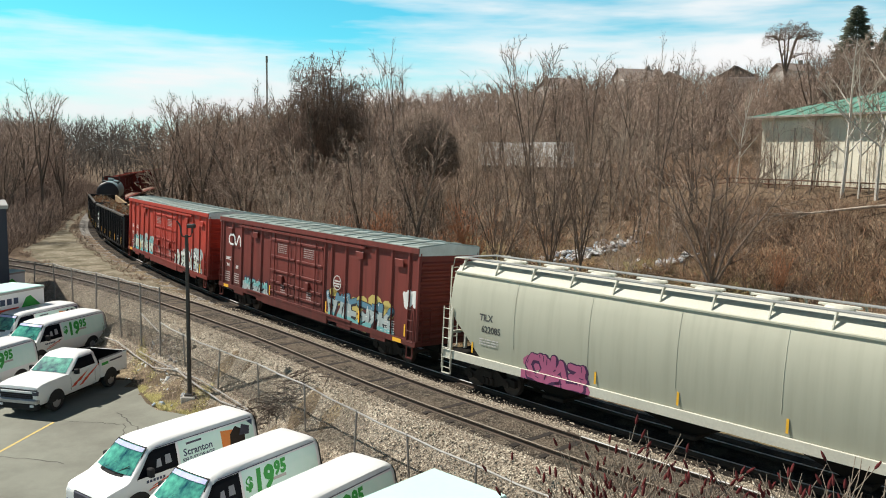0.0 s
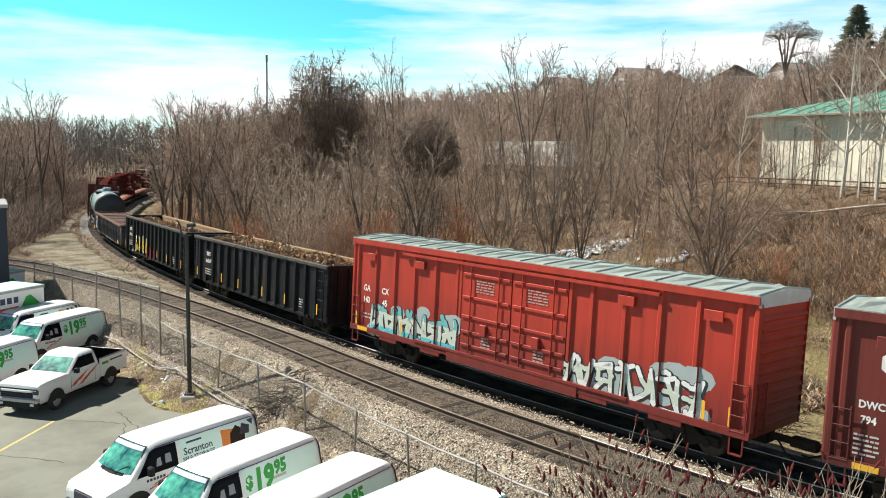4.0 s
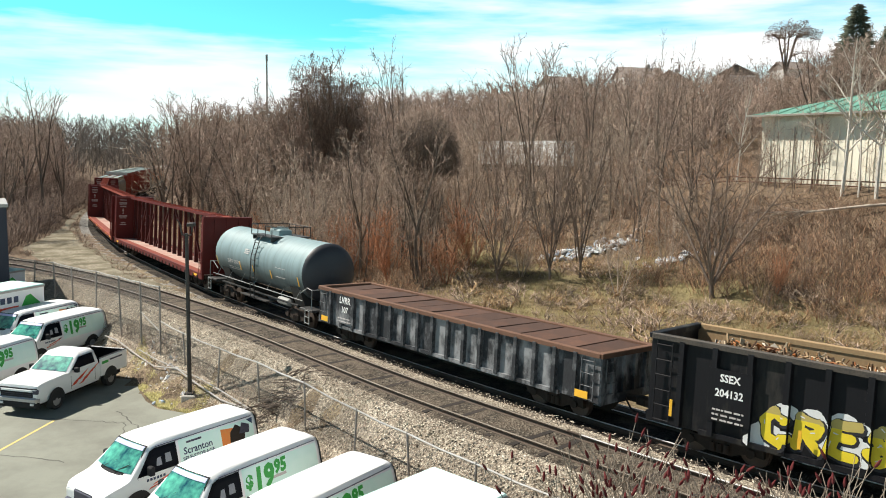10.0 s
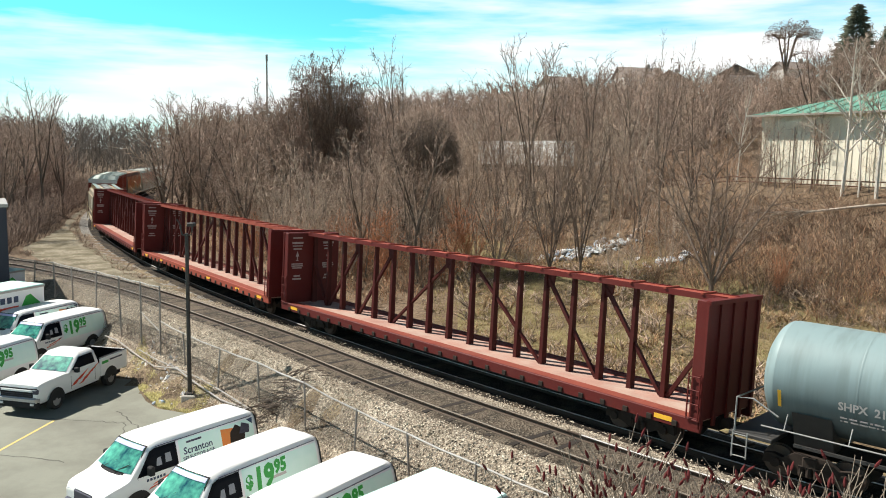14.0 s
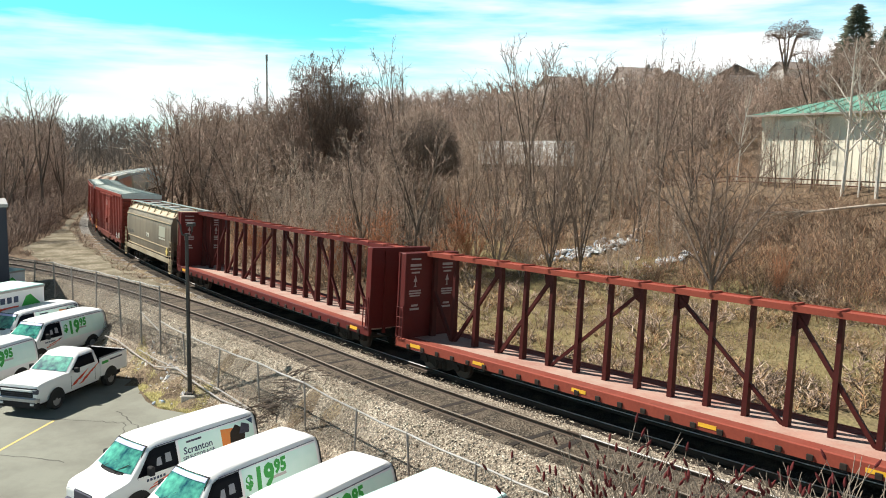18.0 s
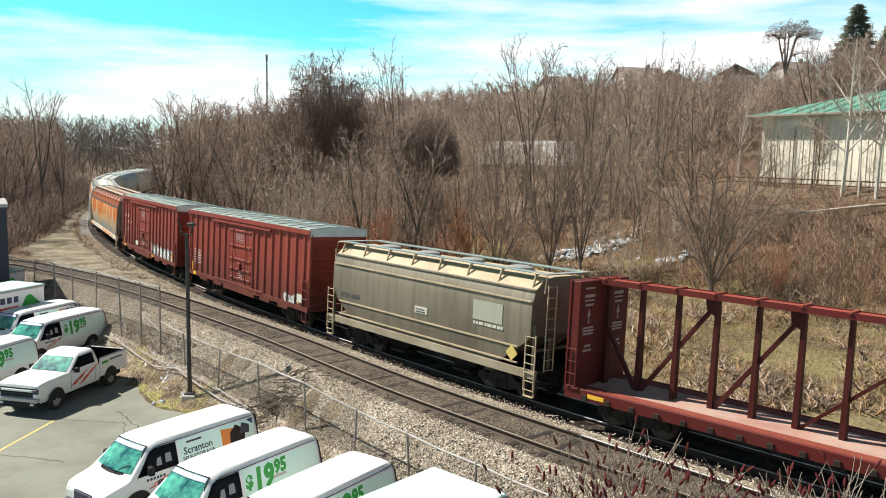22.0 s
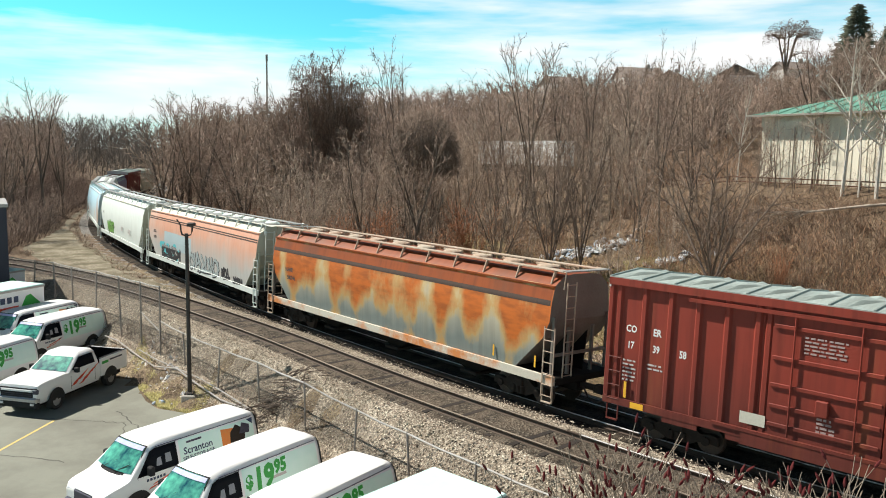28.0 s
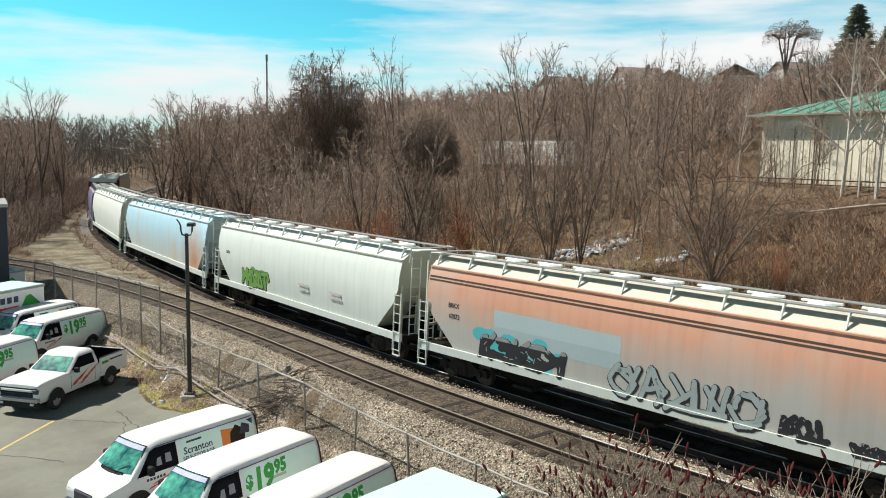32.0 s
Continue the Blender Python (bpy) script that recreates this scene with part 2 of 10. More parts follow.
# ---------------------------------------------------------------- the two tracks in plan
KNOT_S = np.array([-240, -190, -140, -105, -75, -45, -15, 15, 45.0])
KNOT_K = np.array([-0.00343, -0.00139, 0.00066, 0.0027, 0.00453, 0.00484, 0.00321, 0.0048, 0.00623])
SG = np.arange(-420, 121, 1.0)


def integrate():
    k = np.interp(SG, KNOT_S, KNOT_K)
    k[SG < -240] = 0.0
    i0 = int(np.argmin(abs(SG)))

    def cum(a):
        c = np.concatenate([[0], np.cumsum((a[1:] + a[:-1]) / 2)])
        return c - c[i0]
    th = -0.87256 + cum(k)
    return -4.0935 + cum(np.cos(th)), 36.842 + cum(np.sin(th)), th


TX, TY, TH = integrate()


def track(s, off=0.0):
    """Place on the main track at arc length s, off metres to the right of travel, and the heading."""
    t = np.interp(s, SG, TH)
    return np.interp(s, SG, TX) + off * np.sin(t), np.interp(s, SG, TY) - off * np.cos(t), t


SIDING = [(-130, 92), (-90, 82), (-60, 71), (-45, 64.5), (-31.3, 57.3), (-26.4, 53.9), (-20.5, 49.0), (-15.3, 43.9), (-11.0, 39.3),
          (-7.1, 34.9), (-1.7, 28.3), (2.2, 24.0), (6.7, 19.3), (14.0, 12.3), (21.9, 5.8), (33, -2.5), (60, -20)]
SIDING_Z = 0.35


def smooth_line(pts, step):
    out = []
    P = [Vector((*p, 0)) for p in pts]
    for i in range(1, len(P) - 2):
        n = max(2, int((P[i + 1] - P[i]).length / step))
        for k in range(n):
            t = k / n
            a, b, c, d = P[i - 1], P[i], P[i + 1], P[i + 2]
            q = 0.5 * ((2 * b) + (c - a) * t + (2 * a - 5 * b + 4 * c - d) * t * t + (3 * b - a - 3 * c + d) * t ** 3)
            out.append((q.x, q.y))
    return np.array(out)


SL = smooth_line(SIDING, 0.55)
SLH = np.arctan2(np.gradient(SL[:, 1]), np.gradient(SL[:, 0]))


def offset_to(px, py, th, x, y):
    """Signed distance to a line given by points and headings, left positive, and the nearest index."""
    x, y = np.atleast_1d(x).astype(float), np.atleast_1d(y).astype(float)
    out, idx = np.empty(len(x)), np.empty(len(x), int)
    for a in range(0, len(x), 4000):
        dx, dy = x[a:a + 4000, None] - px, y[a:a + 4000, None] - py
        k = np.argmin(dx * dx + dy * dy, 1)
        r = np.arange(len(k))
        side = -dx[r, k] * np.sin(th[k]) + dy[r, k] * np.cos(th[k])
        out[a:a + 4000] = np.sign(side) * np.hypot(dx[r, k], dy[r, k])
        idx[a:a + 4000] = k
    return out, idx


LOT_Z = -2.1


def rough(x, y):
    return 0.25 * np.sin(x * 0.31 + 1.3 * np.sin(y * 0.17)) * np.sin(y * 0.27 + 0.7) + 0.12 * np.sin(x * 0.9 + y * 0.7) * np.sin(y * 1.1 - x * 0.4)


def ground_z(x, y):
    """Height of the ground: track bed, flat strip and bank behind the line, slope and parking lot before it."""
    x, y = np.atleast_1d(x).astype(float), np.atleast_1d(y).astype(float)
    d, k = offset_to(TX, TY, TH, x, y)
    e, _ = offset_to(SL[:, 0], SL[:, 1], SLH, x, y)
    s = SG[k]
    # behind the line
    right = np.clip((x / np.maximum(np.abs(y), 1) + 0.42) / 0.5, 0, 1)
    far = np.interp(d, [0, 1.9, 3.6, 6, 11, 20, 29, 47, 66], [-0.32, -0.32, -0.85, -0.95, -0.7, -0.2, 1.6, 6.6, 7.2])
    far += np.interp(d, [66, 100, 140, 200, 320, 3000], [0, 6.5, 17, 22, 26, 30]) * (0.04 + 0.96 * right)
    far += rough(x, y) * np.clip((d - 4) / 8, 0, 1.2)
    # terrace of the hall, carried out to its rail
    out, along = (x - 27.6) * 0.866 + (y - 70) * 0.5, (x - 27.6) * 0.5 - (y - 70) * 0.866
    shelf = np.interp(out, [-10, -2.8, 0, 18, 26], [2.6, 6.45, 6.6, 6.6, 4.0]) * np.clip((along + 12) / 8, 0, 1)
    far = np.maximum(far, np.where(out > -9, shelf, -9))
    # before the line
    near = np.interp(-e, [-2.2, 1.7, 3.0, 4.1, 4.4, 40], [0.0, 0.06, -1.05, -1.98, LOT_Z - 0.03, LOT_Z - 0.03])
    wild = np.clip((-s - 52) / 18, 0, 1) * np.clip((y - 58) / 10, 0, 1)
    bank = np.interp(-d, [0, 1.9, 3.0, 4.8, 8, 16, 30, 60, 120, 400], [-0.32, -0.32, -0.5, -0.35, 0.7, 2.4, 3.6, 3.6, 3.0, 3.0]) + rough(x, y) * np.clip((-d - 6) / 8, 0, 1)
    between = np.interp(-d, [0, 1.8, 2.2], [-0.32, -0.3, -0.05])
    near = np.where(e > -2.2, np.where(-d < 2.6, between, np.clip(-0.05 + 0 * d, -0.3, 0.05)), near)
    near = near * (1 - wild) + bank * wild
    return np.where(d > 0, far, near)


def gz(x, y):
    return float(ground_z(x, y)[0])


# ---------------------------------------------------------------- ground


def axis(lo, a, b, hi, step):
    out = list(np.arange(a, b + 0.01, step))
    g, q = step, out[-1]
    while q < hi:
        g *= 1.25
        q += g
        out.append(q)
    g, q = step, out[0]
    while q > lo:
        g *= 1.25
        q -= g
        out.insert(0, q)
    return np.array(out)


def make_ground():
    xs, ys = axis(-3500, -75, 75, 3500, 1.1), axis(-600, 2, 150, 4000, 1.1)
    gx, gy = np.meshgrid(xs, ys)
    z = ground_z(gx.ravel(), gy.ravel())
    nx, ny = len(xs), len(ys)
    g = Geo()
    g.v = [(float(a), float(b), float(c)) for a, b, c in zip(gx.ravel(), gy.ravel(), z)]
    g.f = [(j * nx + i, j * nx + i + 1, (j + 1) * nx + i + 1, (j + 1) * nx + i) for j in range(ny - 1) for i in range(nx - 1)]
    me = g.mesh("ground")
    me.shade_smooth()
    me.materials.append(M_GRASS)
    me.materials.append(M_LITTER)
    me.materials.append(M_VERGE)
    mid = np.array([(p.center.x, p.center.y) for p in me.polygons])
    d, _ = offset_to(TX, TY, TH, mid[:, 0], mid[:, 1])
    col = mid[:, 0] / np.maximum(mid[:, 1], 1)
    open_strip = (d > 0) & (d < np.where(col > 0.02, 25 + 2.5 * np.sin(mid[:, 0] * 0.5), 5.0))
    lot_side = (d <= 0) & (mid[:, 1] < 60)
    me.polygons.foreach_set("material_index", np.where(lot_side, 2, np.where(open_strip, 0, 1)).astype(np.int32))
    solid("ground", me, M_GRASS, "dry grass, soil and leaf litter beside the railway", "ground", kind="structure")


make_ground()


def ribbon(line, th, offsets, heights, seat=None):
    """A strip along a line through cross-section points (offset to the right, height)."""
    rings = []
    for (x, y), t in zip(line, th):
        rings.append([(x + o * math.sin(t), y - o * math.cos(t), h) for o, h in zip(offsets, heights)])
    g = Geo()
    n = len(offsets)
    g.v = [p for r in rings for p in r]
    g.f = [(i * n + j, i * n + j + 1, (i + 1) * n + j + 1, (i + 1) * n + j) for i in range(len(rings) - 1) for j in range(n - 1)]
    return g


MAIN_S = np.arange(-330, 60, 1.0)
_mx, _my, MAIN_T = track(MAIN_S)
MAIN_L = np.stack([_mx, _my], 1)
LEAN = 0.045

solid("ballast", ribbon(MAIN_L, MAIN_T, [-3.9, -1.9, -0.75, 0.75, 1.9, 2.5], [-0.95, -0.27, -0.21, -0.21, -0.22, -0.10]), M_GREYBALLAST,
      "grey crushed stone bed under the main track", "track bed", kind="structure")
# this strip paints the train's shade onto the bed between the rails
solid("shaded_main_bed", ribbon(MAIN_L, MAIN_T, [-1.75, -1.2, 1.2, 1.6], [-0.262, -0.204, -0.204, -0.210]), M_BEDSHADE,
      "black strip painting the train's shade between the main rails", "track bed", kind="structure")
# the lower slope of the siding's stone bed stops where the parking lot begins
near_i = [i for i in range(len(SL)) if SL[i, 0] > -62]
solid("ballast_slope", ribbon(SL[near_i], SLH[near_i], [-1.95, -1.2, 1.2, 1.75, 3.0, 4.15], [0.02, 0.14, 0.14, 0.11, -1.0, -1.98]), M_BALLAST,
      "tan crushed stone bank of the siding", "track bed", kind="structure")
solid("oily_bed", ribbon(SL[near_i], SLH[near_i], [-1.25, -0.95, -0.55, 0.55, 0.95, 1.22], [0.146, 0.185, 0.190, 0.190, 0.185, 0.146]), M_SIDEBED,
      "dark oil-stained stone between the siding's rails", "track bed", kind="structure")


def dirt_road():
    """The bare strip that leaves between the two tracks."""
    s = np.arange(-125, -14, 1.5)
    x, y, t = track(s)
    outer = np.interp(s, [-125, -95, -62, -50, -43, -35, -22, -14], [3.9, 3.9, 4.3, 6.2, 8.2, 7.6, 4.6, 3.0])
    g = Geo()
    rings = []
    for a, b, c, o in zip(x, y, t, outer):
        row = []
        for q in np.linspace(2.6, max(o, 2.8), 6):
            px, py = a + q * math.sin(c), b - q * math.cos(c)
            row.append((px, py, gz(px, py) + 0.035))
        rings.append(row)
    g.loft(rings, False)
    solid("dirt_track", g, M_DIRT, "pale dirt service road beside the railway", "dirt road", kind="structure", smooth=True)


dirt_road()


def rail_profile(head):
    if head:
        return [(-0.034, -0.012), (0.034, -0.012), (0.034, -0.004), (0.026, 0.0), (-0.026, 0.0), (-0.034, -0.004)]
    return [(-0.07, -0.17), (0.07, -0.17), (0.07, -0.155), (0.012, -0.135), (0.012, -0.05), (0.036, -0.04), (0.036, -0.012),
            (-0.036, -0.012), (-0.036, -0.04), (-0.012, -0.05), (-0.012, -0.135), (-0.07, -0.155)]


def rails(line, th, z, lean, name, label):
    tr = thing(name, label, "railway track", kind="structure")
    for side in (-1, 1):
        for head, mat, nm in ((False, M_RAIL, "rail"), (True, M_RAILTOP, "rail_head")):
            g = Geo()
            rings = []
            shiny = side < 0 or name == "main_track"
            for (x, y), t in zip(line, th):
                # past x 3.5 the siding's far head is painted bright for its glint
                if head and shiny and name == "siding_track" and x < 3.5:
                    continue
                rings.append([(x + (side * 0.752 + u) * math.sin(t), y - (side * 0.752 + u) * math.cos(t), z + v + side * lean * 0.75) for u, v in rail_profile(head)])
            part(nm, g.loft(rings, True, True), M_RAILOLD if head and not shiny else mat, tr)
    if name == "siding_track":
        old = [(p, t) for p, t in zip(line, th) if p[0] < 3.6]
        rings = [[(x - (0.752 - u) * math.sin(t), y + (0.752 - u) * math.cos(t), z + v) for u, v in rail_profile(True)] for (x, y), t in old]
        part("rail_head", Geo().loft(rings, True, True), M_RAILOLD, tr, "dull rusty rail head")
    return tr


TRACK_MAIN = rails(MAIN_L[130:], MAIN_T[130:], -0.05, LEAN * 0.8, "main_track", "main line of steel rails on wooden ties in ballast")
TRACK_SIDE = rails(SL[near_i], SLH[near_i], SIDING_Z, 0.0, "siding_track", "rusty empty siding of steel rails on old ties")


def ties():
    me = Geo().chamfer(-0.11, 0.11, -1.12, 1.12, -0.12, 0.03, 0.015).mesh("tie")
    for i, k in enumerate(near_i):
        x, y = SL[k]
        if x < -34 or x > 24:
            continue
        ob = part("tie", me, M_TIE, TRACK_SIDE)
        ob.matrix_basis = pose(x, y, SIDING_Z - 0.205 + 0.024 * math.sin(i * 2.7), 0, 0, math.degrees(SLH[k]) + 2 * math.sin(i * 1.9))
    g = Geo()
    for s in np.arange(-200, 45, 0.55):
        x, y, t = track(s)
        g.chamfer(-0.11, 0.11, -1.3, 1.3, -0.12, 0.03, 0.015, pose(x, y, -0.245, 0, 0, math.degrees(t)))
    tagged(part("ties", g, M_TIE, TRACK_MAIN), kind="stuff")


ties()


def stones():
    """Loose stones of the two beds."""
    rnd = np.random.RandomState(4)
    g = Geo()
    for k in range(90000):
        i = rnd.randint(near_i[0], near_i[-1])
        if SL[i, 0] < -26 or SL[i, 0] > 14:
            continue
        o = 1.0 + 3.0 * rnd.rand() ** 1.25 if rnd.rand() < 0.85 else rnd.uniform(-2.2, -0.85)
        x, y = SL[i, 0] + o * math.sin(SLH[i]) + rnd.uniform(-.3, .3), SL[i, 1] - o * math.cos(SLH[i]) + rnd.uniform(-.3, .3)
        z = np.interp(o, [-1.95, -1.2, 1.2, 1.75, 3.0, 4.15], [0.02, 0.14, 0.14, 0.11, -1.0, -1.98])
        r = rnd.uniform(0.018, 0.044)
        a, b, c = r * rnd.uniform(0.7, 1.3, 3)
        t = rnd.uniform(0, 6.3)
        ct, st = math.cos(t), math.sin(t)
        pts = [(a, 0.2 * b, 0), (0.1 * a, b, 0.2 * c), (-a, -0.1 * b, 0), (-0.1 * a, -b, 0.1 * c), (0.2 * a, 0.1 * b, c * 0.8)]
        g.add([(x + u * ct - v * st, y + u * st + v * ct, z + w) for u, v, w in pts], [(0, 1, 4), (1, 2, 4), (2, 3, 4), (3, 0, 4)])
    me = g.mesh("ballast_stones")
    solid("ballast_stones", me, M_LOOSE, "loose tan and grey ballast stones", "stones", kind="stuff")


def island_mat(name, tones, rough=0.95):
    m = bpy.data.materials.new(name)
    m.use_nodes = True
    n, link = m.node_tree.nodes, m.node_tree.links.new
    bs = n["Principled BSDF"]
    bs.inputs["Roughness"].default_value = rough
    bs.inputs["Specular IOR Level"].default_value = 0.2
    ge = n.new("ShaderNodeNewGeometry")
    ramp = n.new("ShaderNodeValToRGB")
    els = ramp.color_ramp.elements
    while len(els) < len(tones):
        els.new(0.5)
    for i, c in enumerate(tones):
        els[i].position = i / (len(tones) - 1)
        els[i].color = rgba(c)
    link(ge.outputs["Random Per Island"], ramp.inputs["Fac"])
    tc = n.new("ShaderNodeTexCoord")
    no = n.new("ShaderNodeTexNoise")
    no.inputs["Scale"].default_value = 6.0
    link(tc.outputs["Object"], no.inputs["Vector"])
    mr = n.new("ShaderNodeMapRange")
    mr.inputs["To Min"].default_value = 0.7
    mr.inputs["To Max"].default_value = 1.3
    link(no.outputs["Fac"], mr.inputs["Value"])
    mx = n.new("ShaderNodeMixRGB")
    mx.blend_type = "MULTIPLY"
    mx.inputs[0].default_value = 1.0
    link(ramp.outputs[0], mx.inputs[1])
    link(mr.outputs[0], mx.inputs[2])
    link(mx.outputs[0], bs.inputs["Base Color"])
    return m


M_LOOSE = island_mat("loose_stone", [(0.055, 0.046, 0.037), (0.40, 0.34, 0.265), (0.57, 0.50, 0.395), (0.16, 0.134, 0.104), (0.72, 0.65, 0.53), (0.27, 0.225, 0.172), (0.41, 0.32, 0.245), (0.10, 0.084, 0.066)])
stones()

# ---------------------------------------------------------------- parking lot


def lot():
    g = Geo()
    edge = [(-62, 50), (-40, 47.5), (-29, 45.5), (-22, 43.0), (-17.5, 40.4), (-15.3, 38.3), (-14.3, 36.2), (-13.4, 34.4), (-12.6, 33.0), (-11.75, 32.0), (-10.4, 31.5), (-9.3, 30.8), (-7.0, 28.4), (-4.2, 25.4), (-1.6, 22.4), (1.2, 19.4), (5.0, 15.4), (12, 9), (20, 2)]
    top = [(x, y, LOT_Z) for x, y in edge]
    bottom = [(x - 6, -60, LOT_Z) for x, y in edge]
    g.loft([bottom, top], False)
    low = [(x, y, LOT_Z - 0.15) for x, y in edge]
    g.loft([top, low], False)
    solid("parking_lot", g, M_ASPHALT, "weathered grey asphalt parking lot", "parking lot", kind="structure")
    line = Geo()
    a, b = Vector((-15.8, 25.0)), Vector((-15.2, 30.3))
    n = Vector((b - a)).orthogonal().normalized() * 0.055
    line.add([(*(a - n), LOT_Z + 0.004), (*(a + n), LOT_Z + 0.004), (*(b + n), LOT_Z + 0.004), (*(b - n), LOT_Z + 0.004)], [(3, 2, 1, 0)])
    solid("stall_line", line, M_LINE, "worn yellow parking stall line", "road marking", kind="structure")
    r = random.Random(14)
    for a, b in (((-13.2, 31.6), (-9.6, 27.2)), ((-16.5, 30.6), (-12.4, 30.2)), ((-12.4, 30.2), (-10.2, 24.6)), ((-18.6, 27.4), (-12.8, 26.2))):
        g, a, b = Geo(), Vector(a), Vector(b)
        n, rows = (b - a).orthogonal().normalized(), []
        for k in range(19):
            p, w = a.lerp(b, k / 18) + n * r.uniform(-0.09, 0.09), r.uniform(0.012, 0.035)
            rows.append([(*(p - n * w), LOT_Z + 0.004), (*(p + n * w), LOT_Z + 0.004)])
        g.loft(rows, False)
        solid("asphalt_crack", g, M_TAR, "dark crack wandering across the asphalt", "crack", kind="structure")


lot()

# ---------------------------------------------------------------- the train


def faded(name, low, high, z0, z1, streak=None, streak_amount=0.5, streak_low=0.5, streak_high=0.62, patch_x=0.45, rough=0.6, top_only=None, grime=0.25, period=0.0):
    """Weathered car paint: one tone below, another above, with streaks or rust running down it. The tank's low tone is
    painted shade.
    """
    m = bpy.data.materials.new(name)
    m.use_nodes = True
    n, link = m.node_tree.nodes, m.node_tree.links.new
    bs = n["Principled BSDF"]
    bs.inputs["Roughness"].default_value = rough
    bs.inputs["Specular IOR Level"].default_value = 0.35
    tc = n.new("ShaderNodeTexCoord")
    sx = n.new("ShaderNodeSeparateXYZ")
    link(tc.outputs["Object"], sx.inputs[0])
    no = n.new("ShaderNodeTexNoise")
    no.inputs["Scale"].default_value = 1.0
    no.inputs["Detail"].default_value = 6.0
    mp = n.new("ShaderNodeMapping")
    mp.inputs["Scale"].default_value = (1.1, 0.3, 0.45)
    link(tc.outputs["Object"], mp.inputs["Vector"])
    link(mp.outputs["Vector"], no.inputs["Vector"])
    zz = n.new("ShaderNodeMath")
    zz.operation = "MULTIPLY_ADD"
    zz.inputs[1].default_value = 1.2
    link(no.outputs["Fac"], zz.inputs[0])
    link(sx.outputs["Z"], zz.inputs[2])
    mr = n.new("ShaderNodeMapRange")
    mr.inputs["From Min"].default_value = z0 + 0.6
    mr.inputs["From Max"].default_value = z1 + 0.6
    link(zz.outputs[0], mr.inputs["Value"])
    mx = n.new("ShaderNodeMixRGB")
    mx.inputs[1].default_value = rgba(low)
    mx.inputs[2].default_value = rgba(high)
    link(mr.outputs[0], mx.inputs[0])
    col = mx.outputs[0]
    # thin run-down streaks of grime
    g = n.new("ShaderNodeTexNoise")
    g.inputs["Scale"].default_value = 1.0
    g.inputs["Detail"].default_value = 6.0
    gm = n.new("ShaderNodeMapping")
    gm.inputs["Scale"].default_value = (4.5, 1, 0.35)
    link(tc.outputs["Object"], gm.inputs["Vector"])
    link(gm.outputs["Vector"], g.inputs["Vector"])
    gr = n.new("ShaderNodeMapRange")
    gr.inputs["From Min"].default_value = 0.45
    gr.inputs["From Max"].default_value = 0.75
    gr.inputs["To Max"].default_value = grime * 2
    link(g.outputs["Fac"], gr.inputs["Value"])
    gx = n.new("ShaderNodeMixRGB")
    gx.blend_type = "MULTIPLY"
    gx.inputs[2].default_value = (0.55, 0.52, 0.48, 1)
    link(gr.outputs[0], gx.inputs[0])
    link(col, gx.inputs[1])
    col = gx.outputs[0]
    if streak:
        s = n.new("ShaderNodeTexNoise")
        s.inputs["Scale"].default_value = 1.0
        s.inputs["Detail"].default_value = 7.0
        s.inputs["Roughness"].default_value = 0.6
        sm = n.new("ShaderNodeMapping")
        sm.inputs["Scale"].default_value = (patch_x, 0.2, 0.42 if period else 0.16)
        link(tc.outputs["Object"], sm.inputs["Vector"])
        link(sm.outputs["Vector"], s.inputs["Vector"])
        val = s.outputs["Fac"]
        if top_only:
            tr = n.new("ShaderNodeMapRange")
            tr.inputs["From Min"].default_value = top_only[0]
            tr.inputs["From Max"].default_value = top_only[1]
            tr.inputs["To Min"].default_value = -0.30 if period else -0.16
            tr.inputs["To Max"].default_value = 0.07
            link(sx.outputs["Z"], tr.inputs["Value"])
            ad = n.new("ShaderNodeMath")
            link(s.outputs["Fac"], ad.inputs[0])
            link(tr.outputs[0], ad.inputs[1])
            val = ad.outputs[0]
        if period:
            wave = n.new("ShaderNodeMath")
            wave.operation = "MULTIPLY"
            wave.inputs[1].default_value = 2 * math.pi / period
            link(sx.outputs["X"], wave.inputs[0])
            co = n.new("ShaderNodeMath")
            co.operation = "COSINE"
            link(wave.outputs[0], co.inputs[0])
            am = n.new("ShaderNodeMath")
            am.operation = "MULTIPLY_ADD"
            am.inputs[1].default_value = 0.115
            link(co.outputs[0], am.inputs[0])
            link(val, am.inputs[2])
            val = am.outputs[0]
        sr = n.new("ShaderNodeMapRange")
        sr.inputs["From Min"].default_value = streak_low
        sr.inputs["From Max"].default_value = streak_high
        sr.inputs["To Max"].default_value = streak_amount
        link(val, sr.inputs["Value"])
        if period:
            # yellowed fringe round the rust
            fr = n.new("ShaderNodeMapRange")
            fr.inputs["From Min"].default_value = streak_low - 0.10
            fr.inputs["From Max"].default_value = streak_low + 0.03
            fr.inputs["To Max"].default_value = 0.75
            link(val, fr.inputs["Value"])
            fm = n.new("ShaderNodeMixRGB")
            fm.inputs[2].default_value = (0.50, 0.31, 0.085, 1)
            link(fr.outputs[0], fm.inputs[0])
            link(col, fm.inputs[1])
            col = fm.outputs[0]
        sc = n.new("ShaderNodeMixRGB")
        sc.inputs[2].default_value = rgba(streak)
        if period:
            tn = n.new("ShaderNodeTexNoise")
            tn.inputs["Scale"].default_value = 1.0
            tn.inputs["Detail"].default_value = 7.0
            tm = n.new("ShaderNodeMapping")
            tm.inputs["Scale"].default_value = (1.6, 1.0, 5.0)
            link(tc.outputs["Object"], tm.inputs["Vector"])
            link(tm.outputs["Vector"], tn.inputs["Vector"])
            tr2 = n.new("ShaderNodeMapRange")
            tr2.inputs["From Min"].default_value = 0.38
            tr2.inputs["From Max"].default_value = 0.66
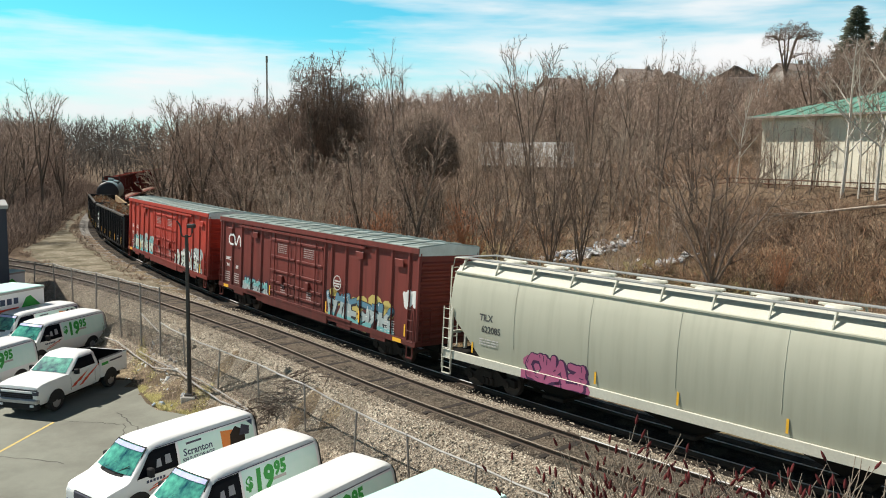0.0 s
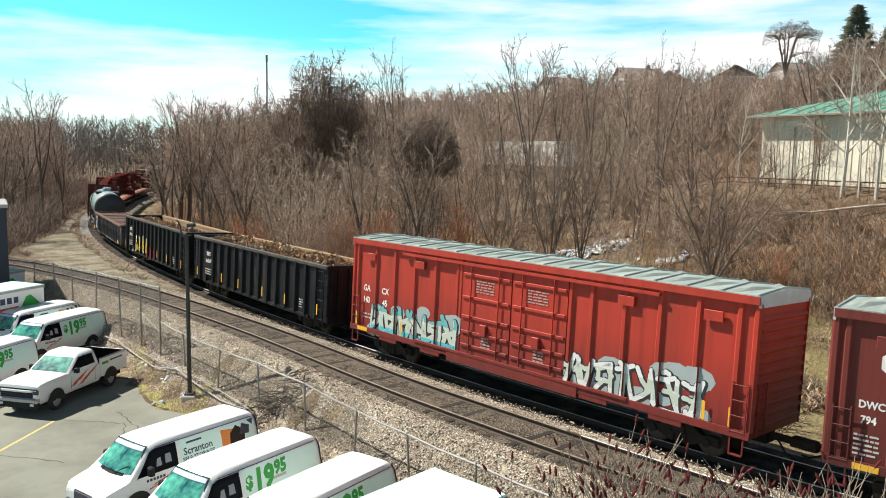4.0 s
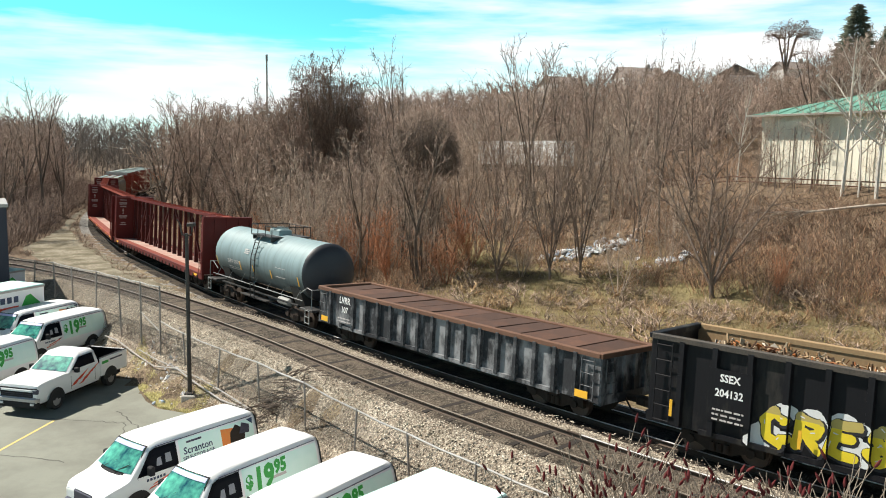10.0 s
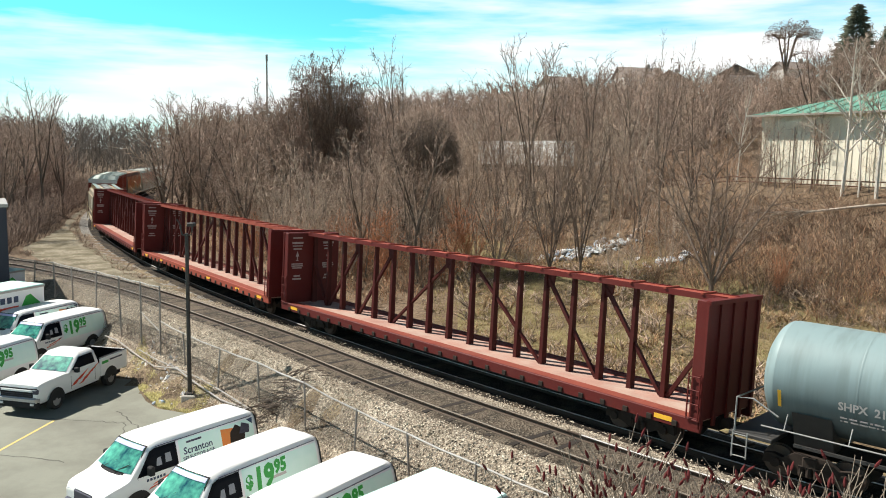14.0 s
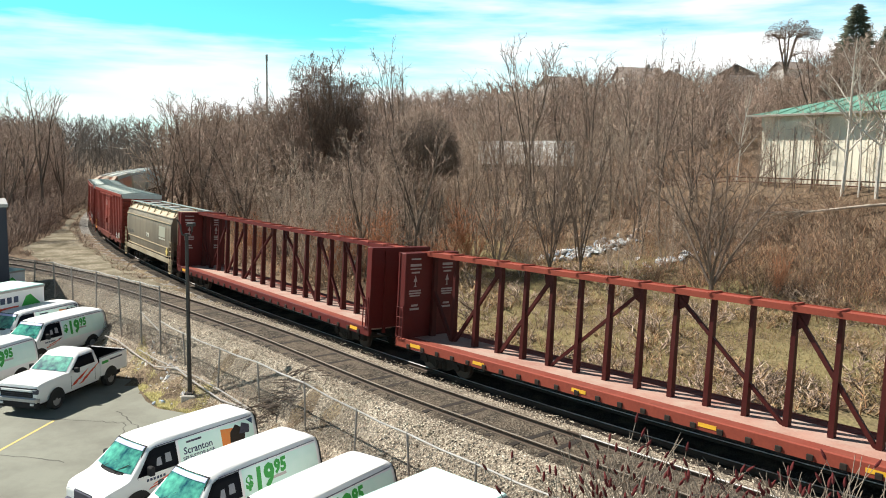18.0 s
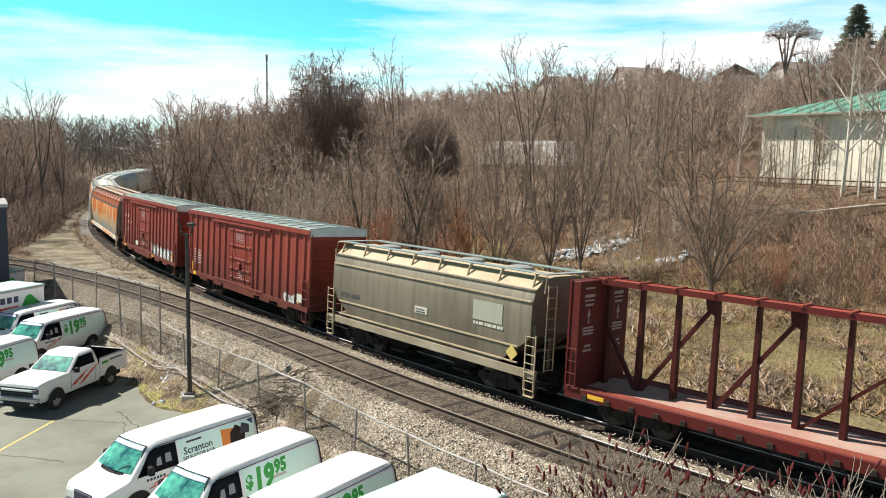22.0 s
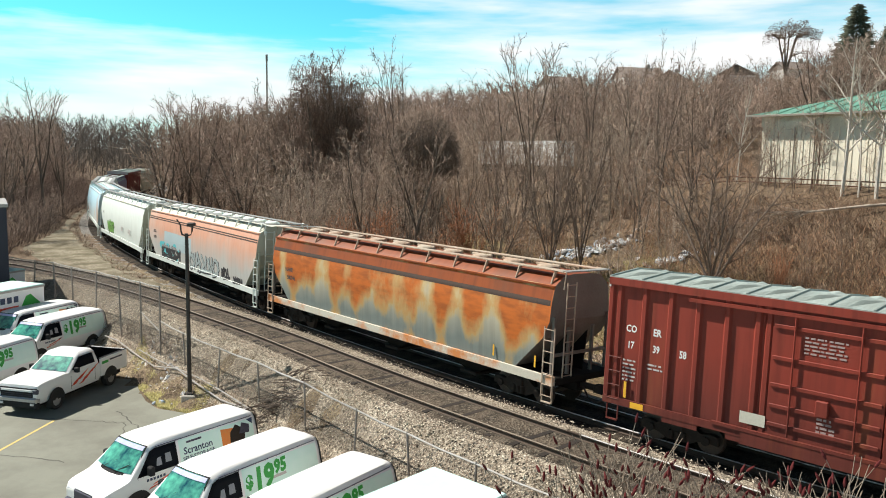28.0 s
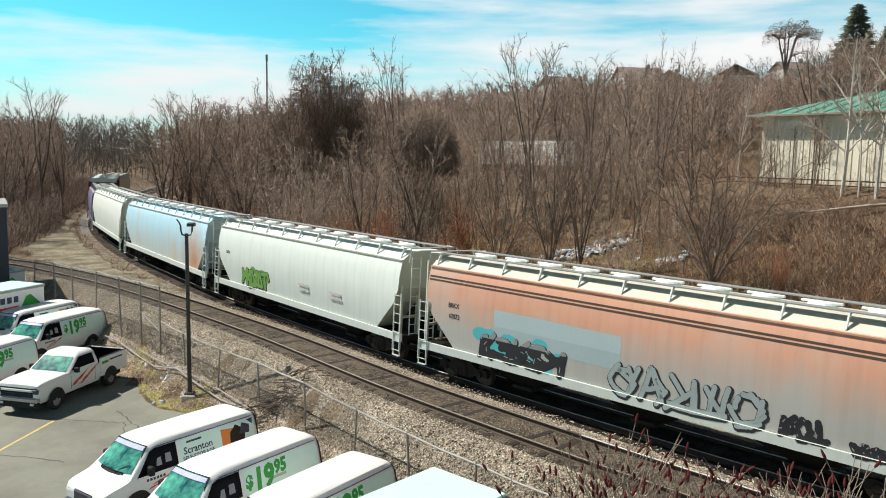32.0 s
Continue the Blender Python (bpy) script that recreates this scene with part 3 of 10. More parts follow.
            link(tn.outputs["Fac"], tr2.inputs["Value"])
            two = n.new("ShaderNodeMixRGB")
            two.inputs[1].default_value = rgba(streak)
            two.inputs[2].default_value = rgba(tuple(v * 0.62 for v in streak))
            link(tr2.outputs[0], two.inputs[0])
            link(two.outputs[0], sc.inputs[2])
        link(sr.outputs[0], sc.inputs[0])
        link(col, sc.inputs[1])
        col = sc.outputs[0]
    link(col, bs.inputs["Base Color"])
    return m


M_UNDER = material("underframe_grime", (0.018, 0.016, 0.014), (0.010, 0.009, 0.008), 2, 30, 0.9, spec=0.15)
M_WHEEL = material("wheel_steel", (0.12, 0.085, 0.065), (0.06, 0.05, 0.045), 4, 30, 0.6, 0.5)
M_TRUCK = material("truck_casting", (0.04, 0.030, 0.024), (0.018, 0.015, 0.013), 4, 30, 0.85, spec=0.2)
M_BOXRED = faded("boxcar_maroon", (0.105, 0.024, 0.019), (0.172, 0.031, 0.023), 0.9, 2.9, streak=(0.055, 0.020, 0.016), streak_amount=0.5, streak_low=0.52, streak_high=0.72, patch_x=1.3, grime=0.3)
M_BOXBRIGHT = faded("boxcar_red", (0.17, 0.026, 0.020), (0.42, 0.038, 0.020), 0.9, 3.2, streak=(0.13, 0.035, 0.025), streak_amount=0.4, streak_low=0.52, streak_high=0.72, patch_x=1.3, grime=0.25)
M_BOXOLD = faded("boxcar_faded_red", (0.125, 0.028, 0.020), (0.245, 0.036, 0.021), 0.9, 3.0, streak=(0.30, 0.09, 0.035), streak_amount=0.4, streak_low=0.55, streak_high=0.75, patch_x=1.6, grime=0.35)
M_ROOF = material("galvanized_roof", (0.46, 0.52, 0.48), (0.30, 0.36, 0.33), 0.9, 12, 0.5, 0.25, dirt=(0.15, 0.17, 0.15), dirt_amount=0.8, dirt_low=0.42, stretch=(2.6, 0.4, 1), vary=0.06, amount=0.9)
M_ROOFEND = material("white_roof_end", (0.66, 0.68, 0.66), (0.48, 0.50, 0.48), 1, 20, 0.6, dirt=(0.3, 0.28, 0.25), dirt_amount=0.5)
M_WHITE = material("white_stencil", (0.82, 0.82, 0.80), (0.70, 0.70, 0.68), 4, 40, 0.7)
M_DIMWHITE = material("worn_stencil", (0.58, 0.55, 0.53), (0.40, 0.36, 0.34), 4, 40, 0.8)
M_REDWORN = material("rubbed_stencil", (0.42, 0.33, 0.31), (0.25, 0.16, 0.15), 4, 40, 0.8)
M_DARKTEXT = material("dark_stencil", (0.05, 0.05, 0.05), (0.09, 0.09, 0.09), 4, 40, 0.8)
M_YELLOW = material("reflective_yellow", (0.85, 0.48, 0.04), (0.75, 0.38, 0.03), 5, 40, 0.5)
M_GONDOLA = material("black_gondola_paint", (0.008, 0.008, 0.010), (0.014, 0.014, 0.016), 0.8, 16, 0.55, dirt=(0.11, 0.10, 0.075), dirt_amount=0.55, dirt_low=0.53, dirt_high=0.75, stretch=(1.2, 1, 0.3), vary=0.1, spec=0.2)
M_GONIN = material("rusty_tan_wall", (0.34, 0.235, 0.125), (0.21, 0.135, 0.07), 0.7, 12, 0.9)
M_GREYGON = material("grey_gondola_paint", (0.026, 0.027, 0.03), (0.05, 0.052, 0.055), 0.8, 14, 0.6, dirt=(0.26, 0.265, 0.27), dirt_amount=0.85, dirt_low=0.47, dirt_high=0.60, stretch=(1, 1, 0.6), vary=0.1, spec=0.2)
M_RUSTPLATE = material("rusty_plate", (0.085, 0.042, 0.028), (0.042, 0.026, 0.021), 0.7, 18, 0.9, dirt=(0.17, 0.075, 0.04), dirt_amount=0.6, vary=0.3)
M_RUSTRIM = material("rusty_rim", (0.15, 0.075, 0.045), (0.085, 0.045, 0.03), 1.5, 20, 0.85)
M_WORNRIM = material("worn_black_rim", (0.03, 0.028, 0.026), (0.12, 0.095, 0.07), 1.2, 20, 0.7)
M_SCRAP = island_mat("scrap_metal", [(0.06, 0.042, 0.030), (0.26, 0.15, 0.07), (0.15, 0.10, 0.06), (0.38, 0.27, 0.155), (0.22, 0.17, 0.12), (0.42, 0.33, 0.22), (0.13, 0.075, 0.05), (0.42, 0.15, 0.05), (0.10, 0.065, 0.045), (0.52, 0.46, 0.37)])
# the low tone paints the shade on the round shell's lower half
M_TANK = faded("tank_grey_paint_shaded_below", (0.045, 0.058, 0.062), (0.215, 0.295, 0.305), 1.2, 3.3, grime=0.25, rough=0.5)
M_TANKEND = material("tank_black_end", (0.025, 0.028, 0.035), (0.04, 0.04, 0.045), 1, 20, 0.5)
M_BLACK = material("black_fittings", (0.03, 0.03, 0.03), (0.05, 0.048, 0.045), 3, 30, 0.6)
M_GREYFIT = material("grey_fittings", (0.30, 0.31, 0.30), (0.18, 0.18, 0.17), 3, 30, 0.6)
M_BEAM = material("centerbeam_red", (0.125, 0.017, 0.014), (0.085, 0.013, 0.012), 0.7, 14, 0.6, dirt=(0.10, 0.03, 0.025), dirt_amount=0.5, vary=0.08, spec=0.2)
# centerbeam red at half strength, painting the shade on posts and braces
M_BEAMPOST = material("centerbeam_red_shaded", (0.062, 0.009, 0.007), (0.043, 0.006, 0.006), 0.7, 14, 0.6, dirt=(0.10, 0.03, 0.025), dirt_amount=0.5, vary=0.08, spec=0.2)
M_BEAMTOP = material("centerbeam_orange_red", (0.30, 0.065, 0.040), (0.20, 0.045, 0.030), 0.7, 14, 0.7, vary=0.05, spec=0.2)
M_DECKEDGE = material("worn_red_deck_edge", (0.20, 0.040, 0.026), (0.27, 0.085, 0.058), 1.0, 12, 0.85, dirt=(0.10, 0.035, 0.027), dirt_amount=0.6, spec=0.2)
M_DECK = material("worn_car_deck", (0.40, 0.235, 0.185), (0.25, 0.12, 0.095), 1.1, 14, 0.9, dirt=(0.42, 0.36, 0.30), dirt_amount=0.8, dirt_low=0.42)
M_HOP_GREY = faded("hopper_grey_paint", (0.37, 0.375, 0.295), (0.47, 0.47, 0.375), 1.4, 3.6, grime=0.12)
M_HOP_TRIM = material("hopper_pale_trim", (0.60, 0.59, 0.50), (0.45, 0.44, 0.37), 1, 16, 0.6)
M_HOP_TAN = faded("hopper_grimy_tan", (0.15, 0.128, 0.092), (0.235, 0.205, 0.15), 1.4, 4.0, streak=(0.085, 0.072, 0.054), streak_amount=0.6, streak_low=0.5, streak_high=0.66, patch_x=0.5, grime=0.3)
M_TAN_TRIM = material("cream_trim", (0.52, 0.42, 0.27), (0.36, 0.285, 0.185), 1, 16, 0.7, dirt=(0.19, 0.15, 0.105), dirt_amount=0.6)
M_TAN_SILL = material("grimy_tan_sill", (0.30, 0.25, 0.165), (0.17, 0.14, 0.095), 1.3, 16, 0.8, dirt=(0.48, 0.43, 0.32), dirt_amount=0.7, stretch=(0.5, 1, 1))
M_PLACARD = material("yellow_placard", (0.62, 0.48, 0.14), (0.48, 0.36, 0.12), 4, 30, 0.7)
M_TEALROOF = material("teal_grey_grating", (0.22, 0.29, 0.28), (0.13, 0.17, 0.165), 2, 24, 0.7)
M_HOP_RUST = faded("rusting_hopper", (0.185, 0.215, 0.20), (0.50, 0.45, 0.33), 1.6, 3.1, streak=(0.50, 0.115, 0.010), streak_amount=0.95, streak_low=0.36, streak_high=0.57, patch_x=0.8, top_only=(1.6, 2.9), grime=0.2, period=1.85)
M_RUST_TRIM = material("rust_stained_trim", (0.46, 0.40, 0.32), (0.32, 0.24, 0.17), 1.5, 16, 0.8, dirt=(0.36, 0.12, 0.04), dirt_amount=0.6)
M_RUST_SILL = material("pale_sill_with_rust", (0.56, 0.54, 0.46), (0.46, 0.42, 0.33), 0.8, 16, 0.7, dirt=(0.55, 0.17, 0.02), dirt_amount=0.9, dirt_low=0.50, dirt_high=0.62, dirt_scale=0.5)
M_RUST_END = material("dark_rusty_end", (0.20, 0.18, 0.155), (0.12, 0.095, 0.08), 1.2, 16, 0.8)
M_EAVEDARK = material("dark_eave_seam", (0.05, 0.035, 0.028), (0.10, 0.055, 0.035), 1.5, 16, 0.8)
M_RUST_ROOF = faded("rusted_roof", (0.31, 0.066, 0.006), (0.21, 0.045, 0.008), 3.5, 4.5, streak=(0.13, 0.05, 0.025), streak_amount=0.6, grime=0.3)
M_HOP_PINK = faded("faded_pink_hopper", (0.46, 0.455, 0.425), (0.62, 0.325, 0.22), 2.0, 3.3, streak=(0.52, 0.50, 0.46), streak_amount=0.45, streak_low=0.5, streak_high=0.7, patch_x=0.3, grime=0.10)
M_HOP_WHITE = faded("white_hopper", (0.56, 0.61, 0.575), (0.70, 0.755, 0.71), 1.4, 3.0, grime=0.08)
M_HOP_BLUE = faded("pale_blue_hopper", (0.50, 0.575, 0.58), (0.44, 0.67, 0.78), 1.6, 3.2, streak=(0.60, 0.40, 0.24), streak_amount=0.45, streak_low=0.56, streak_high=0.70, grime=0.08)


def stain(m, centre, reach, colour):
    """A cloud of rust soaking into the paint round one place on the car's side."""
    n, link = m.node_tree.nodes, m.node_tree.links
    base = n["Principled BSDF"].inputs["Base Color"]
    tc, no = n.new("ShaderNodeTexCoord"), n.new("ShaderNodeTexNoise")
    no.inputs["Scale"].default_value = 1.4
    no.inputs["Detail"].default_value = 5.0
    link.new(tc.outputs["Object"], no.inputs["Vector"])
    far = n.new("ShaderNodeVectorMath")
    far.operation = "DISTANCE"
    far.inputs[1].default_value = centre
    link.new(tc.outputs["Object"], far.inputs[0])
    blur = n.new("ShaderNodeMath")
    blur.operation = "MULTIPLY_ADD"
    blur.inputs[1].default_value = 1.6
    link.new(no.outputs["Fac"], blur.inputs[0])
    link.new(far.outputs["Value"], blur.inputs[2])
    mr = n.new("ShaderNodeMapRange")
    mr.inputs["From Min"].default_value = 0.8
    mr.inputs["From Max"].default_value = 0.8 + reach
    mr.inputs["To Min"].default_value = 0.85
    mr.inputs["To Max"].default_value = 0.0
    link.new(blur.outputs[0], mr.inputs["Value"])
    mx = n.new("ShaderNodeMixRGB")
    link.new(mr.outputs[0], mx.inputs[0])
    link.new(base.links[0].from_socket, mx.inputs[1])
    mx.inputs[2].default_value = rgba(colour)
    link.new(mx.outputs[0], base)


stain(M_HOP_BLUE, (7.3, -1.55, 1.65), 2.9, (0.50, 0.21, 0.07))
M_HOP_PURPLE = material("purple_grey_paint", (0.20, 0.18, 0.30), (0.15, 0.14, 0.22), 1, 12, 0.6)
M_PATCH = material("overpainted_patch", (0.40, 0.50, 0.52), (0.36, 0.44, 0.46), 1, 12, 0.7)
PAINTS = {
    "cyan": (0.10, 0.50, 0.55), "blue": (0.10, 0.30, 0.50), "white": (0.75, 0.76, 0.74), "black": (0.025, 0.025, 0.03), "yellow": (0.80, 0.62, 0.03),
    "orange": (0.75, 0.30, 0.05), "pink": (0.42, 0.11, 0.22), "plum": (0.06, 0.02, 0.07), "dullblue": (0.10, 0.22, 0.30), "mist": (0.36, 0.42, 0.42), "straw": (0.50, 0.40, 0.12), "green": (0.16, 0.36, 0.07), "grey": (0.30, 0.30, 0.30), "red": (0.45, 0.03, 0.03),
    "pale": (0.55, 0.60, 0.52), "rose": (0.20, 0.012, 0.02), "teal": (0.16, 0.42, 0.42),
}
M_SPRAY = {k: material("spray_" + k, c, tuple(v * 0.85 for v in c), 2, 20, 0.6) for k, c in PAINTS.items()}


def clip_poly(poly, axis_i, lo, hi):
    for sign, lim in ((1, lo), (-1, -hi)):
        out = []
        for i, q in enumerate(poly):
            r = poly[(i + 1) % len(poly)]
            a, b = sign * q[axis_i] - lim, sign * r[axis_i] - lim
            if a >= 0:
                out.append(q)
            if a * b < 0:
                t = a / (a - b)
                out.append((q[0] + (r[0] - q[0]) * t, q[1] + (r[1] - q[1]) * t))
        poly = out
        if len(poly) < 3:
            return []
    return poly


def lay(geo, poly, skin, lift):
    """Lays a flat outline (x, z) on a side whose depth is given strip by strip."""
    for x0, x1, z0, z1, depth in skin:
        q = clip_poly(clip_poly(poly, 0, x0, x1), 1, z0, z1) if poly else []
        if len(q) >= 3:
            geo.add([(x, -(depth(z)) - lift, z) for x, z in q], [tuple(range(len(q)))])


def stroke(a, b, w):
    """A straight sprayed stroke with rounded ends."""
    dx, dz = b[0] - a[0], b[1] - a[1]
    k = max(math.hypot(dx, dz), 1e-4)
    ux, uz, r = dx / k, dz / k, w * 0.5
    out = []
    for (cx, cz), sg in ((b, 1), (a, -1)):
        for t in (-80, -40, 0, 40, 80):
            c, s_ = math.cos(radians(t)), math.sin(radians(t))
            out.append((cx + sg * r * (ux * c - uz * s_), cz + sg * r * (uz * c + ux * s_)))
    return out


# sprayed forms: closed loops, hooks and arrows
GLYPHS = [[(.05, 0, .42, 1), (.42, 1, .62, 1), (.62, 1, .95, 0), (.22, .36, .8, .36)], [(.1, 0, .1, 1), (.1, 1, .8, .88), (.8, .88, .78, .55), (.78, .55, .12, .48), (.4, .48, .95, 0)],
          [(.9, .9, .3, 1), (.3, 1, .08, .74), (.08, .74, .88, .36), (.88, .36, .7, .03), (.7, .03, .08, .1)], [(.08, 0, .12, 1), (.12, 1, .85, .05), (.85, .05, .9, 1)],
          [(.15, 0, .1, 1), (.9, 1, .18, .45), (.3, .55, .95, 0)], [(.1, 1, .95, .95), (.5, .97, .48, 0)], [(.1, .1, .12, .95), (.12, .95, .85, 1), (.12, .55, .7, .55), (.1, .08, .9, .04)],
          [(.3, 0, .06, .5), (.06, .5, .35, 1), (.35, 1, .75, .95), (.75, .95, .95, .5), (.95, .5, .7, .02), (.7, .02, .3, 0)], [(.05, 1, .3, 0), (.3, 0, .5, .65), (.5, .65, .72, 0), (.72, 0, .97, 1)]]
FORMS = {"C": [(.9, .82, .5, 1), (.5, 1, .12, .62), (.12, .62, .2, .15), (.2, .15, .6, 0), (.6, 0, .92, .22)], "R": GLYPHS[1], "E": GLYPHS[6],
         "8": [(.5, .52, .2, .75), (.2, .75, .45, 1), (.45, 1, .8, .78), (.8, .78, .5, .52), (.5, .52, .12, .28), (.12, .28, .45, 0), (.45, 0, .9, .22), (.9, .22, .5, .52)]}


def graffiti(parent, skin, x0, x1, z0, z1, count, fill, outline, shine, seed, back=None, weight=0.34, rim=0.08, label="spray-painted graffiti lettering", word=""):
    """A sprayed piece of letter forms: backing cloud, outline, fill in bands and highlights."""
    rnd = random.Random(seed)
    count = len(word) or count
    w, h = (x1 - x0) / count, z1 - z0
    strokes = []
    for i in range(count):
        cx, lean = x0 + i * w, rnd.uniform(-0.10, 0.16)
        top, foot = z0 + h * rnd.uniform(0.86, 1.0), z0 + h * rnd.uniform(0.0, 0.10)
        turned, loose = not word and rnd.choice((1, 2, 3)), 0.04 if word else 0.10
        forms = FORMS[word[i]] if word else rnd.choice(GLYPHS) + rnd.choice(GLYPHS)[:2]
        for a, b, c, d in forms:
            def at(u, v):
                u, v = (1 - u if turned in (1, 3) else u), (1 - v if turned in (2, 3) else v)
                u = u if word else 1.25 * u - 0.12
                return (cx + w * (0.12 + 0.78 * u + lean * (v - 0.5)) + w * rnd.uniform(-loose, loose), foot + (top - foot) * (0.10 + 0.80 * v) + h * rnd.uniform(-loose, loose) * 0.8)
            p, q = at(a, b), at(c, d)
            bend = ((p[0] + q[0]) / 2 + w * rnd.uniform(-.05, .05), (p[1] + q[1]) / 2 + h * rnd.uniform(-.04, .04))
            strokes += [(p, bend), (bend, q)]
    piece = None
    layers = []
    if back:
        g = Geo()
        for i in range(count * 3):
            cx, cz, r = rnd.uniform(x0, x1), rnd.uniform(z0 + 0.05 * h, z1), rnd.uniform(0.15, 0.36) * h
            lay(g, [(cx + r * 1.3 * math.cos(k * 0.7), cz + r * 0.8 * math.sin(k * 0.7)) for k in range(9)], skin, 0.003 + 0.0002 * (i % 9))
        layers.append((g, M_SPRAY[back], "sprayed_cloud"))
    g = Geo()
    for k, (a, b) in enumerate(strokes):
        lay(g, stroke((a[0] + 0.03, a[1] - 0.03), (b[0] + 0.03, b[1] - 0.03), weight * w + rim * 1.5), skin, 0.006 + 0.0001 * (k % 9))
    layers.append((g, M_SPRAY[outline], "sprayed_outline"))
    for c, shade in enumerate(fill):
        g = Geo()
        lo, hi = z0 - 0.2 + (h + 0.4) * c / len(fill), z0 - 0.2 + (h + 0.4) * (c + 1) / len(fill)
        for k, (a, b) in enumerate(strokes):
            poly = clip_poly(stroke(a, b, weight * w), 1, lo, hi)
            if poly:
                lay(g, poly, skin, 0.009 + 0.0001 * (k % 9))
        layers.append((g, M_SPRAY[shade], "sprayed_fill"))
    g = Geo()
    for a, b in strokes[::4]:
        lay(g, stroke((a[0] - 0.04, a[1] + 0.05), ((a[0] + b[0]) / 2 - 0.04, (a[1] + b[1]) / 2 + 0.05), 0.03), skin, 0.013)
    layers.append((g, M_SPRAY[shine], "sprayed_highlight"))
    for g, mat, nm in layers:
        if g.v:
            piece = tagged(part(nm, g, mat, parent, label if nm == "sprayed_fill" else ""), kind="stuff")
    return piece


def stencil(parent, body, x, z, size, mat, depth, squeeze=0.9, tilt=0.0, thick=0.008):
    ob = part("stencil", lettering(body, size, squeeze, thick), mat, parent)
    ob.matrix_basis = pose(x, -depth - 0.006, z, tilt)
    return ob


def bars(parent, mat, x, z, width, rows, depth, height=0.05, step=0.1, seed=1, tilt=0.0):
    """Small writing that cannot be read, as rows of short bars."""
    rnd = random.Random(seed)
    g = Geo()
    for r in range(rows):
        q = -width / 2
        while q < width / 2 - 0.05:
            w = rnd.uniform(0.05, 0.22)
            e = min(q + w, width / 2)
            g.box(q, e, -0.004, 0.0, -r * step - height / 2, -r * step + height / 2)
            q = e + rnd.uniform(0.02, 0.07)
    ob = tagged(part("stencil_block", g, mat, parent), kind="stuff")
    ob.matrix_basis = pose(x, -depth - 0.004, z, tilt)
    return ob


WHEEL_MESH = Geo()
for y0, y1, r in ((-0.07, 0.06, 0.42), (0.06, 0.085, 0.455), (-0.09, -0.07, 0.20)):
    WHEEL_MESH.cyl((0, y0, 0), (0, y1, 0), r, 20)
WHEEL_MESH = WHEEL_MESH.mesh("wheel", True)


def frame_casting():
    """A cast side frame with its spring window and axle boxes."""
    out = [(-1.25, 0.36), (-1.22, 0.62), (-0.98, 0.66), (-0.72, 0.60), (-0.42, 0.80), (0.42, 0.80), (0.72, 0.60), (0.98, 0.66), (1.22, 0.62), (1.25, 0.36),
           (0.90, 0.40), (0.60, 0.34), (0.36, 0.22), (-0.36, 0.22), (-0.60, 0.34), (-0.90, 0.40)]
    g = Geo().prism(out, "y", -0.09, 0.09)
    for x in (-0.89, 0.89):
        g.cyl((x, -0.17, 0.44), (x, -0.09, 0.44), 0.13, 10)
    for x in (-0.2, 0.0, 0.2):
        g.cyl((x, -0.13, 0.27), (x, -0.13, 0.52), 0.085, 8)
    return g.mesh("side_frame")


SIDE_FRAME = frame_casting()
AXLE = Geo().cyl((0, -0.75, 0), (0, 0.75, 0), 0.08, 10).mesh("axle")
BOLSTER = Geo().chamfer(-0.2, 0.2, -1.15, 1.15, 0.45, 0.78, 0.04).mesh("bolster")


def running_gear(car, half, inset, sill=(0.78, 1.05)):
    """Two trucks, the centre sill and the couplers."""
    for sx in (-1, 1):
        x = sx * (half - inset)
        truck = part("truck", BOLSTER, M_TRUCK, car, "four-wheeled cast steel truck")
        truck.matrix_basis = pose(x, 0, 0)
        for sy in (-1, 1):
            sf = part("side_frame", SIDE_FRAME, M_TRUCK, truck)
            sf.matrix_basis = pose(0, sy * 1.0, 0, 0, 0, 0 if sy < 0 else 180)
        for wx in (-0.89, 0.89):
            ax = part("axle", AXLE, M_WHEEL, truck)
            ax.matrix_basis = pose(wx, 0, 0.42)
            for sy in (-1, 1):
                wh = part("wheel", WHEEL_MESH, M_WHEEL, truck)
                wh.matrix_basis = pose(wx, sy * 0.755, 0.42, 0, 0, 0 if sy < 0 else 180)
    part("center_sill", Geo().box(-half + 0.1, half - 0.1, -0.25, 0.25, sill[0] - 0.15, sill[1] + 0.02), M_UNDER, car)
    for sx in (-1, 1):
        g = Geo().chamfer(-0.05, 0.75, -0.09, 0.09, 0.76, 0.94, 0.02).chamfer(0.55, 0.98, -0.15, 0.17, 0.72, 1.0, 0.05)
        g.tube([(0.3, -0.35, 0.9), (0.55, -0.33, 0.55), (0.85, -0.25, 0.42), (1.0, -0.1, 0.5)], 0.03, 6)
        cp = part("coupler", g, M_TRUCK, car)
        cp.matrix_basis = pose(sx * (half - 0.05), 0, 0, 0, 0, 0 if sx > 0 else 180)


LADDERS = {}


